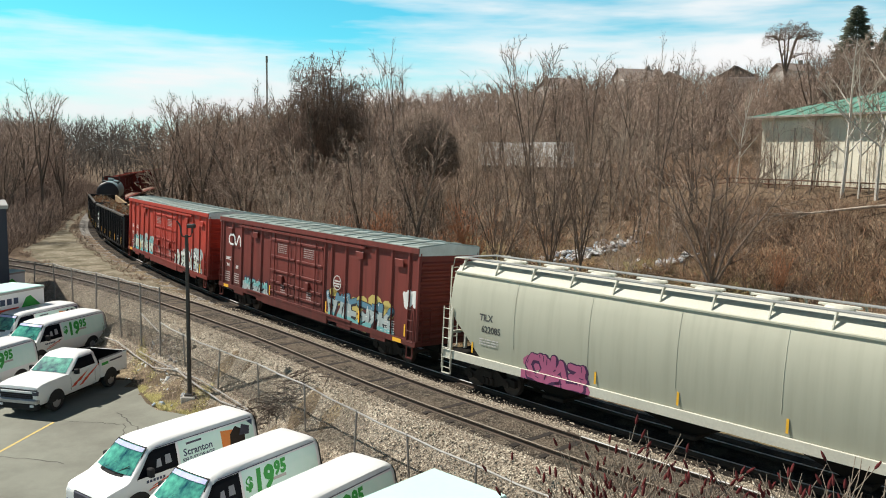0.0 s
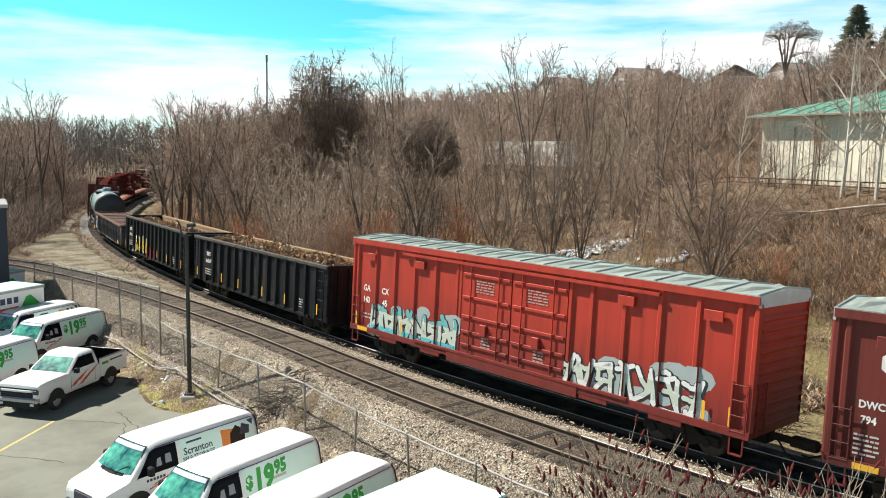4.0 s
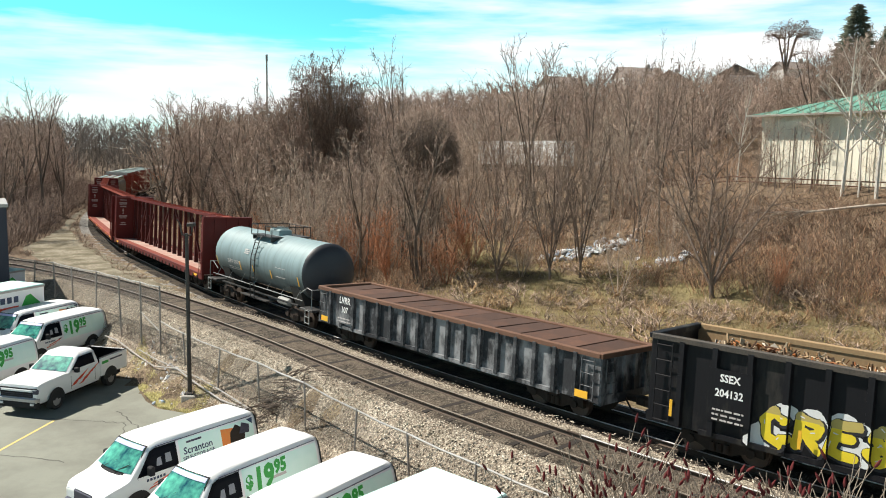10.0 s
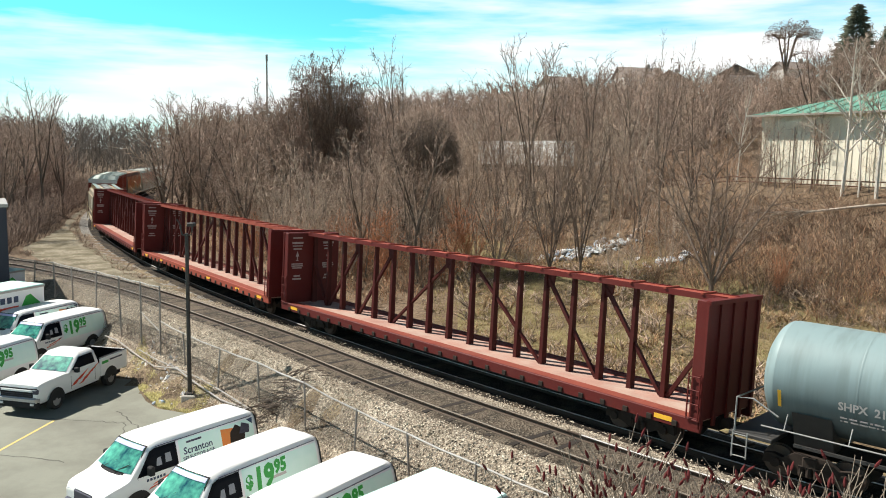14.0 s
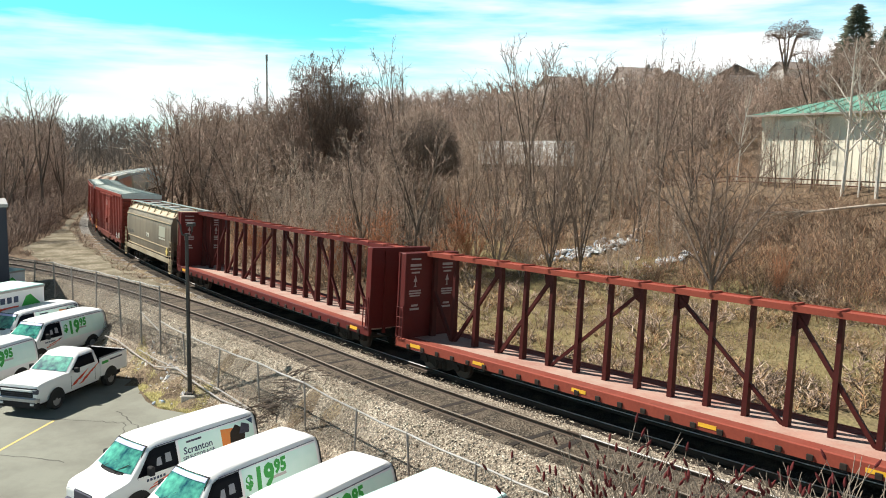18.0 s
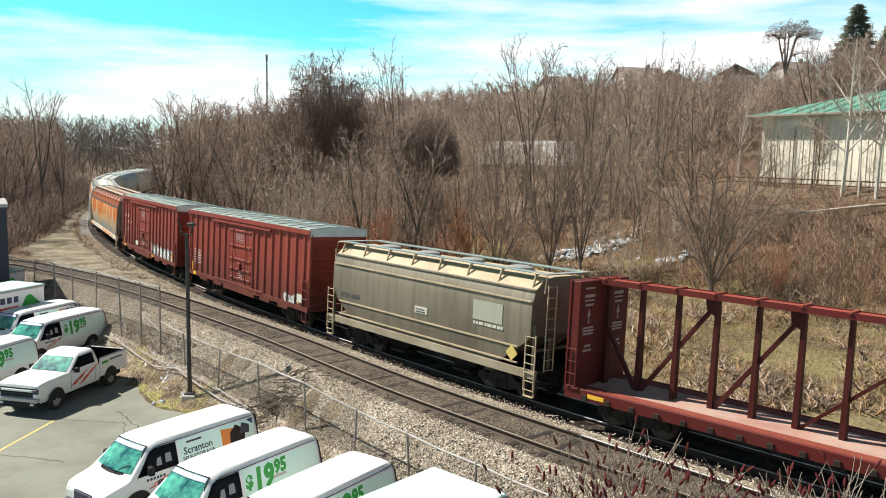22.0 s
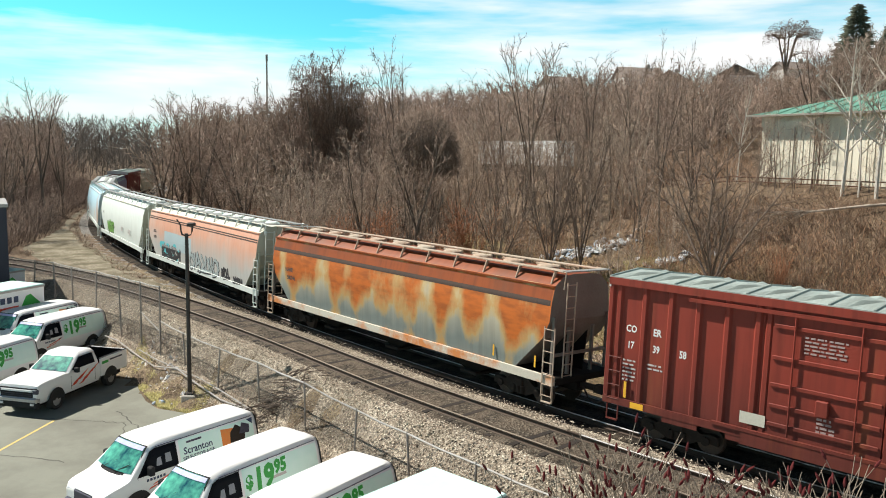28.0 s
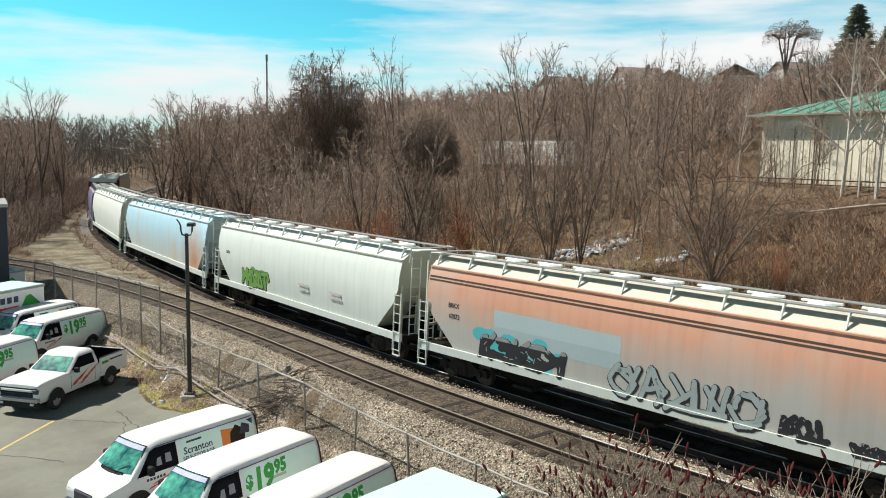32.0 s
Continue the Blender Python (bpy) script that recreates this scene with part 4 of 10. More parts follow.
def ladder(car, x, y, z0, z1, width, mat, facing=0.0, rungs=None):
    """Steel ladder or grab irons; facing turns it about the upright."""
    n = rungs or max(3, int((z1 - z0) / 0.36) + 1)
    key = (round(z0, 2), round(z1, 2), width, n)
    if key not in LADDERS:
        stiles = Geo()
        for u in (-width / 2, width / 2):
            stiles.box(u - 0.016, u + 0.016, -0.04, 0.0, z0 - 0.05, z1 + 0.08)
        LADDERS[key] = (stiles.mesh("stiles"), Geo().cyl((-width / 2, -0.03, 0), (width / 2, -0.03, 0), 0.017, 6).mesh("rung"))
    st, rg = (m.copy() for m in LADDERS[key])
    lad = part("ladder", st, mat, car, "steel ladder with rungs")
    lad.matrix_basis = pose(x, y, 0, 0, 0, facing)
    for i in range(n):
        r = part("rung", rg, mat, lad)
        r.matrix_basis = pose(0, 0, z0 + (z1 - z0) * i / (n - 1))
    return lad


def flat_skin(half, ribs, rib_w, panel_y, rib_y, z0, z1):
    cuts, q = [], -half
    for r in sorted(ribs):
        cuts.append((q, r - rib_w / 2, z0, z1, (lambda z, d=panel_y: d)))
        cuts.append((r - rib_w / 2, r + rib_w / 2, z0, z1, (lambda z, d=rib_y: d)))
        q = r + rib_w / 2
    cuts.append((q, half, z0, z1, (lambda z, d=panel_y: d)))
    return [c for c in cuts if c[1] > c[0] + 0.001]


def boxcar(label, length, paint, door_at, door_w, doors, rib_step, eave=4.93, roof=M_ROOF):
    """A boxcar with ribbed sides, plug doors, ladders and a ribbed metal roof. Returns the car, its skin and the ribs."""
    car = thing("boxcar", label, "freight car", "cars of the freight train")
    h, wy = length / 2, 1.47
    ry = 1.545
    part("body", Geo().box(-h + 0.06, h - 0.06, -wy, wy, 1.0, eave - 0.05), paint, car)
    lo = Geo()
    for sy in (-1, 1):
        lo.box(-h, h, sy * (ry + 0.012) - 0.03, sy * (ry + 0.012) + 0.03, 0.98, 1.2)
        for i in range(6):
            c = -h + 2.6 + (length - 5.2) * i / 5
            lo.box(c - 0.55, c + 0.55, sy * ry - 0.03, sy * ry + 0.03, 0.82, 0.98)
        lo.box(door_at - door_w / 2 - 0.6, door_at + door_w / 2 + 0.6, sy * (ry + 0.03) - 0.04, sy * (ry + 0.03) + 0.04, 0.80, 1.16)
    part("side_sill", lo, paint, car)
    for sy in (-1, 1):
        part("top_chord", Geo().box(-h, h, sy * (ry + 0.01) - 0.05, sy * (ry + 0.01) + 0.05, eave - 0.22, eave), paint, car)
    ribs = []
    x = -h + 0.35
    while x < h - 0.2:
        if abs(x - door_at) > door_w / 2 + 0.12:
            ribs.append(x)
        x += rib_step
    ribs += [door_at - door_w / 2 - 0.08, door_at + door_w / 2 + 0.08, -h + 0.06, h - 0.06]
    rib = Geo()
    rib.prism([(-0.12, 0.0), (-0.055, -(ry - wy)), (0.055, -(ry - wy)), (0.12, 0.0)], "z", 1.2, eave - 0.2)
    rib = rib.mesh("side_post")
    rib.materials.append(paint)
    for sy in (-1, 1):
        for r in ribs:
            ob = part("side_post", rib, paint, car)
            ob.matrix_basis = pose(r, sy * wy, 0, 0, 0, 0 if sy < 0 else 180)
    # plug doors with their bars and rods
    dw = door_w / doors
    for sy in (-1, 1):
        for i in range(doors):
            c = door_at - door_w / 2 + dw * (i + 0.5)
            g = Geo().box(-dw / 2 + 0.03, dw / 2 - 0.03, -0.05, 0.0, 1.22, eave - 0.32)
            door = part("plug_door", g, paint, car, "sliding plug door")
            door.matrix_basis = pose(c, sy * (wy + 0.012), 0, 0, 0, 0 if sy < 0 else 180)
            fr = Geo()
            for z in (1.55, 2.05, 2.62, 3.35, 4.2):
                fr.chamfer(-dw / 2 + 0.08, dw / 2 - 0.08, -0.10, -0.05, z - 0.05, z + 0.05, 0.012)
            part("door_bar", fr, paint, door)
            for u in (-0.28, 0.28):
                part("locking_rod", Geo().cyl((u * dw, -0.13, 1.3), (u * dw, -0.13, eave - 0.4), 0.026, 6), paint, door)
            part("lock_box", Geo().chamfer(-0.16, 0.16, -0.17, -0.05, 2.05, 2.45, 0.02), paint, door)
            if sy < 0:
                bars(door, M_REDWORN, -0.05, 4.0, dw * 0.36, 5, 0.055, 0.045, 0.1, seed=i + 3)
                bars(door, M_REDWORN, 0.1, 1.95, 0.45, 4, 0.055, 0.06, 0.11, seed=i + 9)
    for sy in (-1, 1):
        part("door_track", Geo().box(door_at - door_w - 0.9, door_at + door_w + 0.9 if door_at + door_w + 0.9 < h else h - 0.2, sy * 1.60 - 0.04, sy * 1.60 + 0.04, eave - 0.40, eave - 0.30), paint, car)
        part("door_track", Geo().box(door_at - door_w, door_at + door_w, sy * 1.58 - 0.05, sy * 1.58 + 0.05, 1.16, 1.25), paint, car)
        for x in (-h + 1.3, -h + 4.4, h - 1.3, h - 4.2):
            if doors > 1 and abs(x - door_at) > door_w / 2 + 0.4:
                part("placard_board", Geo().chamfer(x - 0.3, x + 0.3, sy * 1.56 - 0.03, sy * 1.56 + 0.03, eave - 0.85, eave - 0.55, 0.015), paint, car)
    # roof with raised seams, ends with corrugations
    rp = [(-1.58, eave), (-1.58, eave + 0.03), (0, eave + 0.17), (1.58, eave + 0.03), (1.58, eave)]
    part("roof", Geo().prism(rp, "x", -h - 0.02, h + 0.02), roof, car)
    seam = Geo()
    for sy in (-1, 1):
        seam.loft([[(-0.035, sy * 0.02, 0.170), (0.035, sy * 0.02, 0.170), (0.025, sy * 0.02, 0.215), (-0.025, sy * 0.02, 0.215)],
                   [(-0.035, sy * 1.575, 0.030), (0.035, sy * 1.575, 0.030), (0.025, sy * 1.575, 0.07), (-0.025, sy * 1.575, 0.07)]], True, True)
    seam = seam.mesh("roof_seam")
    seam.materials.append(roof)
    stamp = Geo()
    for sy in (-1, 1):
        a, b = Vector((0.10, sy * 1.50, 0.037)), Vector((0.95, sy * 0.12, 0.160))
        stamp.add([a + Vector((-0.05, 0, 0)), a + Vector((0.30, 0, 0)), b + Vector((0.05, 0, 0)), b + Vector((-0.30, 0, 0)), (a + b) / 2 + Vector((0, 0, 0.075))], [(0, 1, 4), (1, 2, 4), (2, 3, 4), (3, 0, 4)])
    stamp = stamp.mesh("roof_stamping")
    stamp.materials.append(roof)
    n = int(length / 1.05)
    for i in range(n):
        ob = part("roof_stamping", stamp, roof, car)
        ob.matrix_basis = pose(-h + 0.05 + (length - 0.1) * i / n, 0, eave)
    for i in range(n + 1):
        ob = part("roof_seam", seam, roof, car)
        ob.matrix_basis = pose(-h + 0.05 + (length - 0.1) * i / n, 0, eave)
    for sx in (-1, 1):
        e = Geo().box(0, 0.05, -1.5, 1.5, 1.0, eave - 0.3)
        end = part("end_wall", e, paint, car)
        end.matrix_basis = pose(sx * (h - 0.06), 0, 0, 0, 0, 0 if sx > 0 else 180)
        cor = Geo()
        for k in range(11):
            z = 1.3 + k * 0.3
            cor.loft([[(0.05, y, z - 0.10), (0.12, y, z - 0.03), (0.12, y, z + 0.03), (0.05, y, z + 0.10)] for y in (-1.42, 1.42)], True, True)
        part("end_corrugation", cor, paint, end)
        fas = Geo().prism([(-1.56, eave - 0.30), (1.56, eave - 0.30), (1.56, eave + 0.02), (0, eave + 0.165), (-1.56, eave + 0.02)], "x", 0.03, 0.09)
        part("roof_fascia", fas, M_ROOFEND, end, "white-painted roof end")
        ladder(car, sx * (h - 0.36), -ry - 0.01, 1.15, 2.45, 0.42, paint, 0, 4)
        ladder(car, sx * (h + 0.06), -1.1, 1.15, 2.45, 0.42, paint, 90 if sx > 0 else -90, 4)
        st = Geo()
        for u in (-0.19, 0.19):
            st.box(u - 0.02, u + 0.02, -0.03, 0.0, 0.5, 1.0)
        st.box(-0.19, 0.19, -0.06, 0.02, 0.48, 0.52)
        ob = part("sill_step", st, paint, car)
        ob.matrix_basis = pose(sx * (h - 0.36), -ry, 0)
    part("underframe", Geo().box(-h + 0.2, h - 0.2, -1.35, 1.35, 0.93, 1.0), M_UNDER, car)
    running_gear(car, h, 2.35)
    skin = flat_skin(h, ribs, 0.20, wy, ry, 0.9, eave - 0.2)
    return car, skin, ribs


def reflectors(car, xs, depth, z, height=0.45, width=0.09):
    me = Geo().box(-width / 2, width / 2, -0.008, 0, -height / 2, height / 2).mesh("reflector")
    for x in xs:
        ob = part("reflector", me, M_YELLOW, car)
        ob.matrix_basis = pose(x, -depth - 0.004, z)


def gondola(label, length, top, paint, rib_n, inside, mark=None, low=0.78):
    """An open gondola car with outside posts, a rim, ladders and a floor."""
    car = thing("gondola_car", label, "freight car", "cars of the freight train")
    h, wy, ry = length / 2, 1.42, 1.555
    for sy in (-1, 1):
        part("side_wall", Geo().box(-h, h, sy * wy - 0.02, sy * wy + 0.02, low, top - 0.05), paint, car)
        part("inner_lining", Geo().box(-h + 0.05, h - 0.05, sy * (wy - 0.035) - 0.008, sy * (wy - 0.035) + 0.008, 1.2, top - 0.05), inside, car)
        part("rim", Geo().chamfer(-h - 0.02, h + 0.02, sy * (wy + 0.03) - 0.10, sy * (wy + 0.03) + 0.10, top - 0.16, top, 0.02), M_RUSTRIM if inside is M_RUSTPLATE else M_GONIN if sy > 0 else M_WORNRIM, car)
        part("bottom_chord", Geo().box(-h + 1.6, h - 1.6, sy * (wy + 0.05) - 0.06, sy * (wy + 0.05) + 0.06, low - 0.04, low + 0.10), paint, car)
    for sx in (-1, 1):
        part("end_wall", Geo().box(sx * h - 0.04, sx * h + 0.04, -wy, wy, 1.0, top), paint, car)
        part("end_rim", Geo().chamfer(sx * h - 0.12, sx * h + 0.12, -wy - 0.1, wy + 0.1, top - 0.16, top + 0.004, 0.02), M_RUSTRIM if inside is M_RUSTPLATE else paint, car)
        for y in (-0.9, -0.3, 0.3, 0.9):
            part("end_post", Geo().box(sx * (h + 0.09) - 0.05, sx * (h + 0.09) + 0.05, y - 0.07, y + 0.07, 1.05, top - 0.16), paint, car)
        part("end_sill", Geo().box(sx * h - 0.1, sx * h + 0.1, -1.45, 1.45, 0.75, 1.05), paint, car)
    part("floor", Geo().box(-h + 0.05, h - 0.05, -wy + 0.03, wy - 0.03, 1.1, 1.2), inside, car)
    rib = Geo().prism([(-0.11, 0.0), (-0.075, -(ry - wy)), (0.075, -(ry - wy)), (0.11, 0.0)], "z", low + 0.02, top - 0.12).mesh("side_post")
    rib.materials.append(paint)
    ribs = [-h + 0.95 + (length - 1.9) * i / (rib_n - 1) for i in range(rib_n)]
    for sy in (-1, 1):
        for r in ribs:
            ob = part("side_post", rib, paint, car)
            ob.matrix_basis = pose(r, sy * (wy + 0.018), 0, 0, 0, 0 if sy < 0 else 180)
    for sx in (-1, 1):
        ladder(car, sx * (h - 0.42), -ry + 0.02, low + 0.1, top - 0.3, 0.5, paint, 0, 6 if top > 3 else 4)
        ladder(car, sx * (h + 0.10), -1.05, 1.1, top - 0.3, 0.45, paint, 90 if sx > 0 else -90, 6 if top > 3 else 4)
    part("underframe", Geo().box(-h + 1.2, h - 1.2, -1.2, 1.2, 0.95, 1.09), M_UNDER, car)
    running_gear(car, h, 2.1)
    return car, flat_skin(h, ribs, 0.19, wy + 0.02, ry + 0.02, low, top - 0.16), ribs


def scrap_heap(car, half, top, seed, lift=0.0):
    rnd = random.Random(seed)
    g = Geo()

    def crown(x, y):
        return top - 0.42 + lift + 0.42 * (1 - ((y + 0.35) / 1.3) ** 2) * (0.75 + 0.25 * math.sin(x * 1.3 + seed)) - 0.5 * max(0, 1 - (half - abs(x)) / 1.6)
    # the packed body of the load
    rows = []
    for i in range(41):
        x = -half + 0.08 + (2 * half - 0.16) * i / 40
        rows.append([(x, -1.36 + 2.72 * j / 10, crown(x, -1.36 + 2.72 * j / 10) - 0.12 + rnd.uniform(-.09, .06)) for j in range(11)])
    part("packed_scrap", Geo().loft(rows, False), M_RUSTPLATE, car)
    for k in range(2300):
        x, y = rnd.uniform(-half + 0.35, half - 0.35), rnd.uniform(-1.12, 1.12)
        z = crown(x, y) + rnd.uniform(-0.08, 0.10)
        m = pose(x, y, z, rnd.uniform(-70, 70), rnd.uniform(-70, 70), rnd.uniform(0, 360))
        kind = rnd.random()
        if kind < 0.35:
            a, b, c = rnd.uniform(.06, .22), rnd.uniform(.03, .12), rnd.uniform(.006, .02)
            g.box(-a, a, -b, b, -c, c, m)
        elif kind < 0.7:
            a = rnd.uniform(.12, .34)
            r = rnd.uniform(.012, .04)
            g.tube([m @ Vector((-a, 0, 0)), m @ Vector((0, r * 2, rnd.uniform(-.1, .1))), m @ Vector((a, 0, 0))], r, 4)
        elif kind < 0.85:
            a = rnd.uniform(.08, .2)
            g.tube([m @ Vector((a * math.cos(t * 0.9), a * math.sin(t * 0.9), 0)) for t in range(7)], rnd.uniform(.012, .035), 4)
        else:
            a, b, c = rnd.uniform(.04, .13), rnd.uniform(.03, .09), rnd.uniform(.03, .07)
            g.chamfer(-a, a, -b, b, -c, c, 0.02, m)
    tagged(part("scrap_load", g, M_SCRAP, car, "heaped rusty scrap metal"), kind="stuff")


def hopper(label, length, body, trim, roofmat, hatches, round_hatch, profile, rails_on_roof=True, end_mat=None, bays=3, end_cut=1.5, sill_trim=None, slope_z=2.75, eave_mat=None):
    """A covered hopper: shaped sides cut away below at the ends, roof hatches, running boards, side sill, end frames."""
    car = thing("covered_hopper", label, "freight car", "cars of the freight train")
    h = length / 2
    sill_trim = sill_trim or trim
    zb = profile[-1][1]

    def reach(z):
        return h - 0.35 if z >= slope_z else h - 0.35 - (slope_z - z) / (slope_z - zb) * end_cut

    xs_n = 9
    side_i = next(i for i, (y, z) in enumerate(profile) if y >= 1.3)
    shell, roof = Geo(), Geo()
    for sy in (-1, 1):
        rows = [[((-reach(z) + 2 * reach(z) * k / xs_n), sy * y, z) for k in range(xs_n + 1)] for y, z in profile[side_i:]]
        shell.loft(rows if sy > 0 else rows[::-1], False)
        rows = [[(-h + 0.35 + (length - 0.7) * k / xs_n, sy * y, z) for k in range(xs_n + 1)] for y, z in [(0, profile[0][1])] + profile[:side_i + 1]]
        roof.loft(rows if sy > 0 else rows[::-1], False)
    part("body", shell, body, car, smooth=True)
    part("roof", roof, roofmat, car, smooth=True)
    for sx in (-1, 1):
        ends = Geo()
        ring = [(sx * reach(z), -y, z) for y, z in profile] + [(sx * reach(z), y, z) for y, z in reversed(profile)]
        n = len(profile)
        for i in range(n - 1):
            a, b, c, d = i, i + 1, 2 * n - 2 - i, 2 * n - 1 - i
            ends.add([ring[a], ring[b], ring[c], ring[d]], [(0, 1, 2, 3) if sx > 0 else (3, 2, 1, 0)])
        part("end_sheet", ends, end_mat or body, car)
    # eave angle, weld seams
    ey, ez = profile[side_i]
    ang = Geo()
    for sy in (-1, 1):
        ang.box(-h + 0.35, h - 0.35, sy * (ey + 0.05) - 0.05, sy * (ey + 0.05) + 0.05, ez - 0.06, ez - 0.01)
    part("eave_angle", ang, eave_mat or end_mat or body, car)
    for k in range(1, bays * 2 if body is M_HOP_GREY else 1):
        x = -h + 0.35 + (length - 0.7) * k / (bays * 2)
        pts = [(x, -y - 0.004, z) for y, z in profile[side_i:-1]]
        sm = Geo().loft([[(px - 0.014, py, pz), (px + 0.014, py, pz), (px, py - 0.006, pz)] for px, py, pz in pts], True)
        part("weld_seam", sm, body, car)
    # side sill
    for sy in (-1, 1):
        part("side_sill", Geo().chamfer(-h + 0.02, h - 0.02, sy * 1.54 - 0.045, sy * 1.54 + 0.045, 1.0, 1.30, 0.012), sill_trim, car)
    # discharge bays
    for k in range(bays):
        x = -h + end_cut + 0.9 + (length - 2 * end_cut - 1.8) * (k + 0.5) / bays
        bw = (length - 2 * end_cut - 1.8) / bays * 0.46
        g = Geo().loft([[(x - bw, -1.4, 1.25), (x + bw, -1.4, 1.25), (x + bw, 1.4, 1.25), (x - bw, 1.4, 1.25)],
                        [(x - 0.35, -0.75, 0.42), (x + 0.35, -0.75, 0.42), (x + 0.35, 0.75, 0.42), (x - 0.35, 0.75, 0.42)]], True, True)
        part("discharge_bay", g, M_UNDER, car)
        part("gate", Geo().chamfer(x - 0.45, x + 0.45, -0.95, 0.95, 0.30, 0.42, 0.02), M_TRUCK, car)
    part("belly", Geo().box(-h + end_cut, h - end_cut, -1.42, 1.42, 1.16, 1.25), M_UNDER, car)
    # hatches
    zt = profile[0][1]
    for k in range(hatches):
        x = -h + 1.1 + (length - 2.2) * (k + 0.5) / hatches
        if round_hatch:
            g = Geo().tube([(x, 0.0, zt - 0.03), (x, 0.0, zt + 0.10), (x, 0.0, zt + 0.15)], [0.46, 0.46, 0.30], 16)
        else:
            g = Geo().tube([(x, 0.0, zt - 0.03), (x, 0.0, zt + 0.08), (x, 0.0, zt + 0.13), (x, 0.0, zt + 0.15)], [0.40, 0.40, 0.33, 0.12], 12).chamfer(x - 0.56, x + 0.56, -0.05, 0.05, zt + 0.10, zt + 0.17, 0.02)
        part("hatch", g, M_GREYFIT if round_hatch else trim, car, "round roof hatch" if round_hatch else "roof hatch cover")
    # running boards on brackets
    if rails_on_roof:
        for sy in (-1, 1):
            part("running_board", Geo().box(-h + 0.1, h - 0.1, sy * 0.98 - 0.19, sy * 0.98 + 0.19, zt + 0.10, zt + 0.135), M_RUST_TRIM if trim is M_RUST_TRIM else M_TEALROOF if round_hatch else M_GREYFIT, car, "grated running board")
        brk = Geo().prism([(-1.19, zt + 0.10), (-0.98, zt + 0.10), (-1.10, zt + 0.03), (-1.31, ez + 0.02), (-1.35, ez + 0.04)], "x", -0.022, 0.022).mesh("board_bracket")
        brk.materials.append(trim)
        for sy in (-1, 1):
            for k in range(int(length / 1.75) + 1):
                ob = part("board_bracket", brk, trim, car)
                ob.matrix_basis = pose(-h + 0.6 + (length - 1.2) * k / int(length / 1.75), 0, 0, 0, 0, 0 if sy < 0 else 180)
        for sx in (-1, 1):
            part("cross_board", Geo().box(sx * (h - 0.22) - 0.14, sx * (h - 0.22) + 0.14, -1.17, 1.17, zt + 0.105, zt + 0.14), M_GREYFIT, car)
            for sy in (-1, 1):
                part("roof_grab", Geo().tube([(sx * (h - 0.05), sy * 1.3, ez - 0.1), (sx * (h - 0.08), sy * 1.2, zt + 0.1), (sx * (h - 0.75), sy * 1.22, zt + 0.13)], 0.025, 6), trim, car)
    # end frames, platforms and ladders
    for sx in (-1, 1):
        fr = Geo()
        for y in (-1.42, -0.62, 0.62, 1.42):
            fr.box(sx * (h - 0.28) - 0.05, sx * (h - 0.28) + 0.05, y - 0.05, y + 0.05, 1.25, slope_z + 0.5 if abs(y) > 1 else slope_z + 0.1)
        fr.box(sx * (h - 0.28) - 0.04, sx * (h - 0.28) + 0.04, -1.42, 1.42, 1.9, 2.0)
        part("end_frame", fr, end_mat or trim, car)
        part("end_platform", Geo().chamfer(min(sx * (h - end_cut), sx * h), max(sx * (h - end_cut), sx * h), -1.5, 1.5, 1.0, 1.22, 0.02), M_UNDER, car)
        for y in (-0.5, 0.5):
            part("end_gusset", Geo().prism([(sx * (h - 0.5), 1.22), (sx * (h - 0.4), slope_z - 0.1), (sx * (h - end_cut - 0.2), 1.22)], "y", y - 0.02, y + 0.02), M_UNDER, car)
        ladder(car, sx * (h - 0.27), -1.60, 0.62, slope_z + 0.1, 0.45, trim, 0, 7)
        ladder(car, sx * (h + 0.02), -1.0, 1.3, zt - 0.3, 0.45, trim, 90 if sx > 0 else -90, 9)
        st = Geo()
        for u in (-0.22, 0.22):
            st.box(u - 0.02, u + 0.02, -0.04, 0.0, 0.4, 1.0)
        st.box(-0.22, 0.22, -0.08, 0.02, 0.38, 0.42)
        ob = part("sill_step", st, trim, car)
        ob.matrix_basis = pose(sx * (h - 0.27), -1.56, 0)
        brake = part("brake_wheel", Geo().tube([(0.3 * math.cos(k * 0.7854), 0.3 * math.sin(k * 0.7854), 0) for k in range(9)], 0.02, 6), M_BLACK, car) if sx < 0 else None
        if brake:
            brake.matrix_basis = pose(-h - 0.08, 0.5, 2.6, 0, 90, 0)
    running_gear(car, h, 2.0)
    segs = profile[side_i:]
    skin = []
    for (ya, za), (yb, zb2) in zip(segs, segs[1:]):
        skin.append((-h, h, zb2, za, (lambda z, ya=ya, za=za, yb=yb, zb2=zb2: yb + (ya - yb) * (z - zb2) / (za - zb2))))
    skin.append((-h, h, 1.0, 1.30, lambda z: 1.586))
    return car, skin


CURVED = [(0.5, 4.66), (1.0, 4.58), (1.36, 4.30), (1.42, 4.18), (1.53, 3.7), (1.58, 3.1), (1.58, 2.5), (1.54, 1.9), (1.49, 1.30)]
FLATSIDE = [(0.5, 4.46), (1.0, 4.38), (1.38, 4.06), (1.44, 3.95), (1.55, 3.6), (1.57, 3.2), (1.57, 2.4), (1.56, 1.8), (1.52, 1.30)]


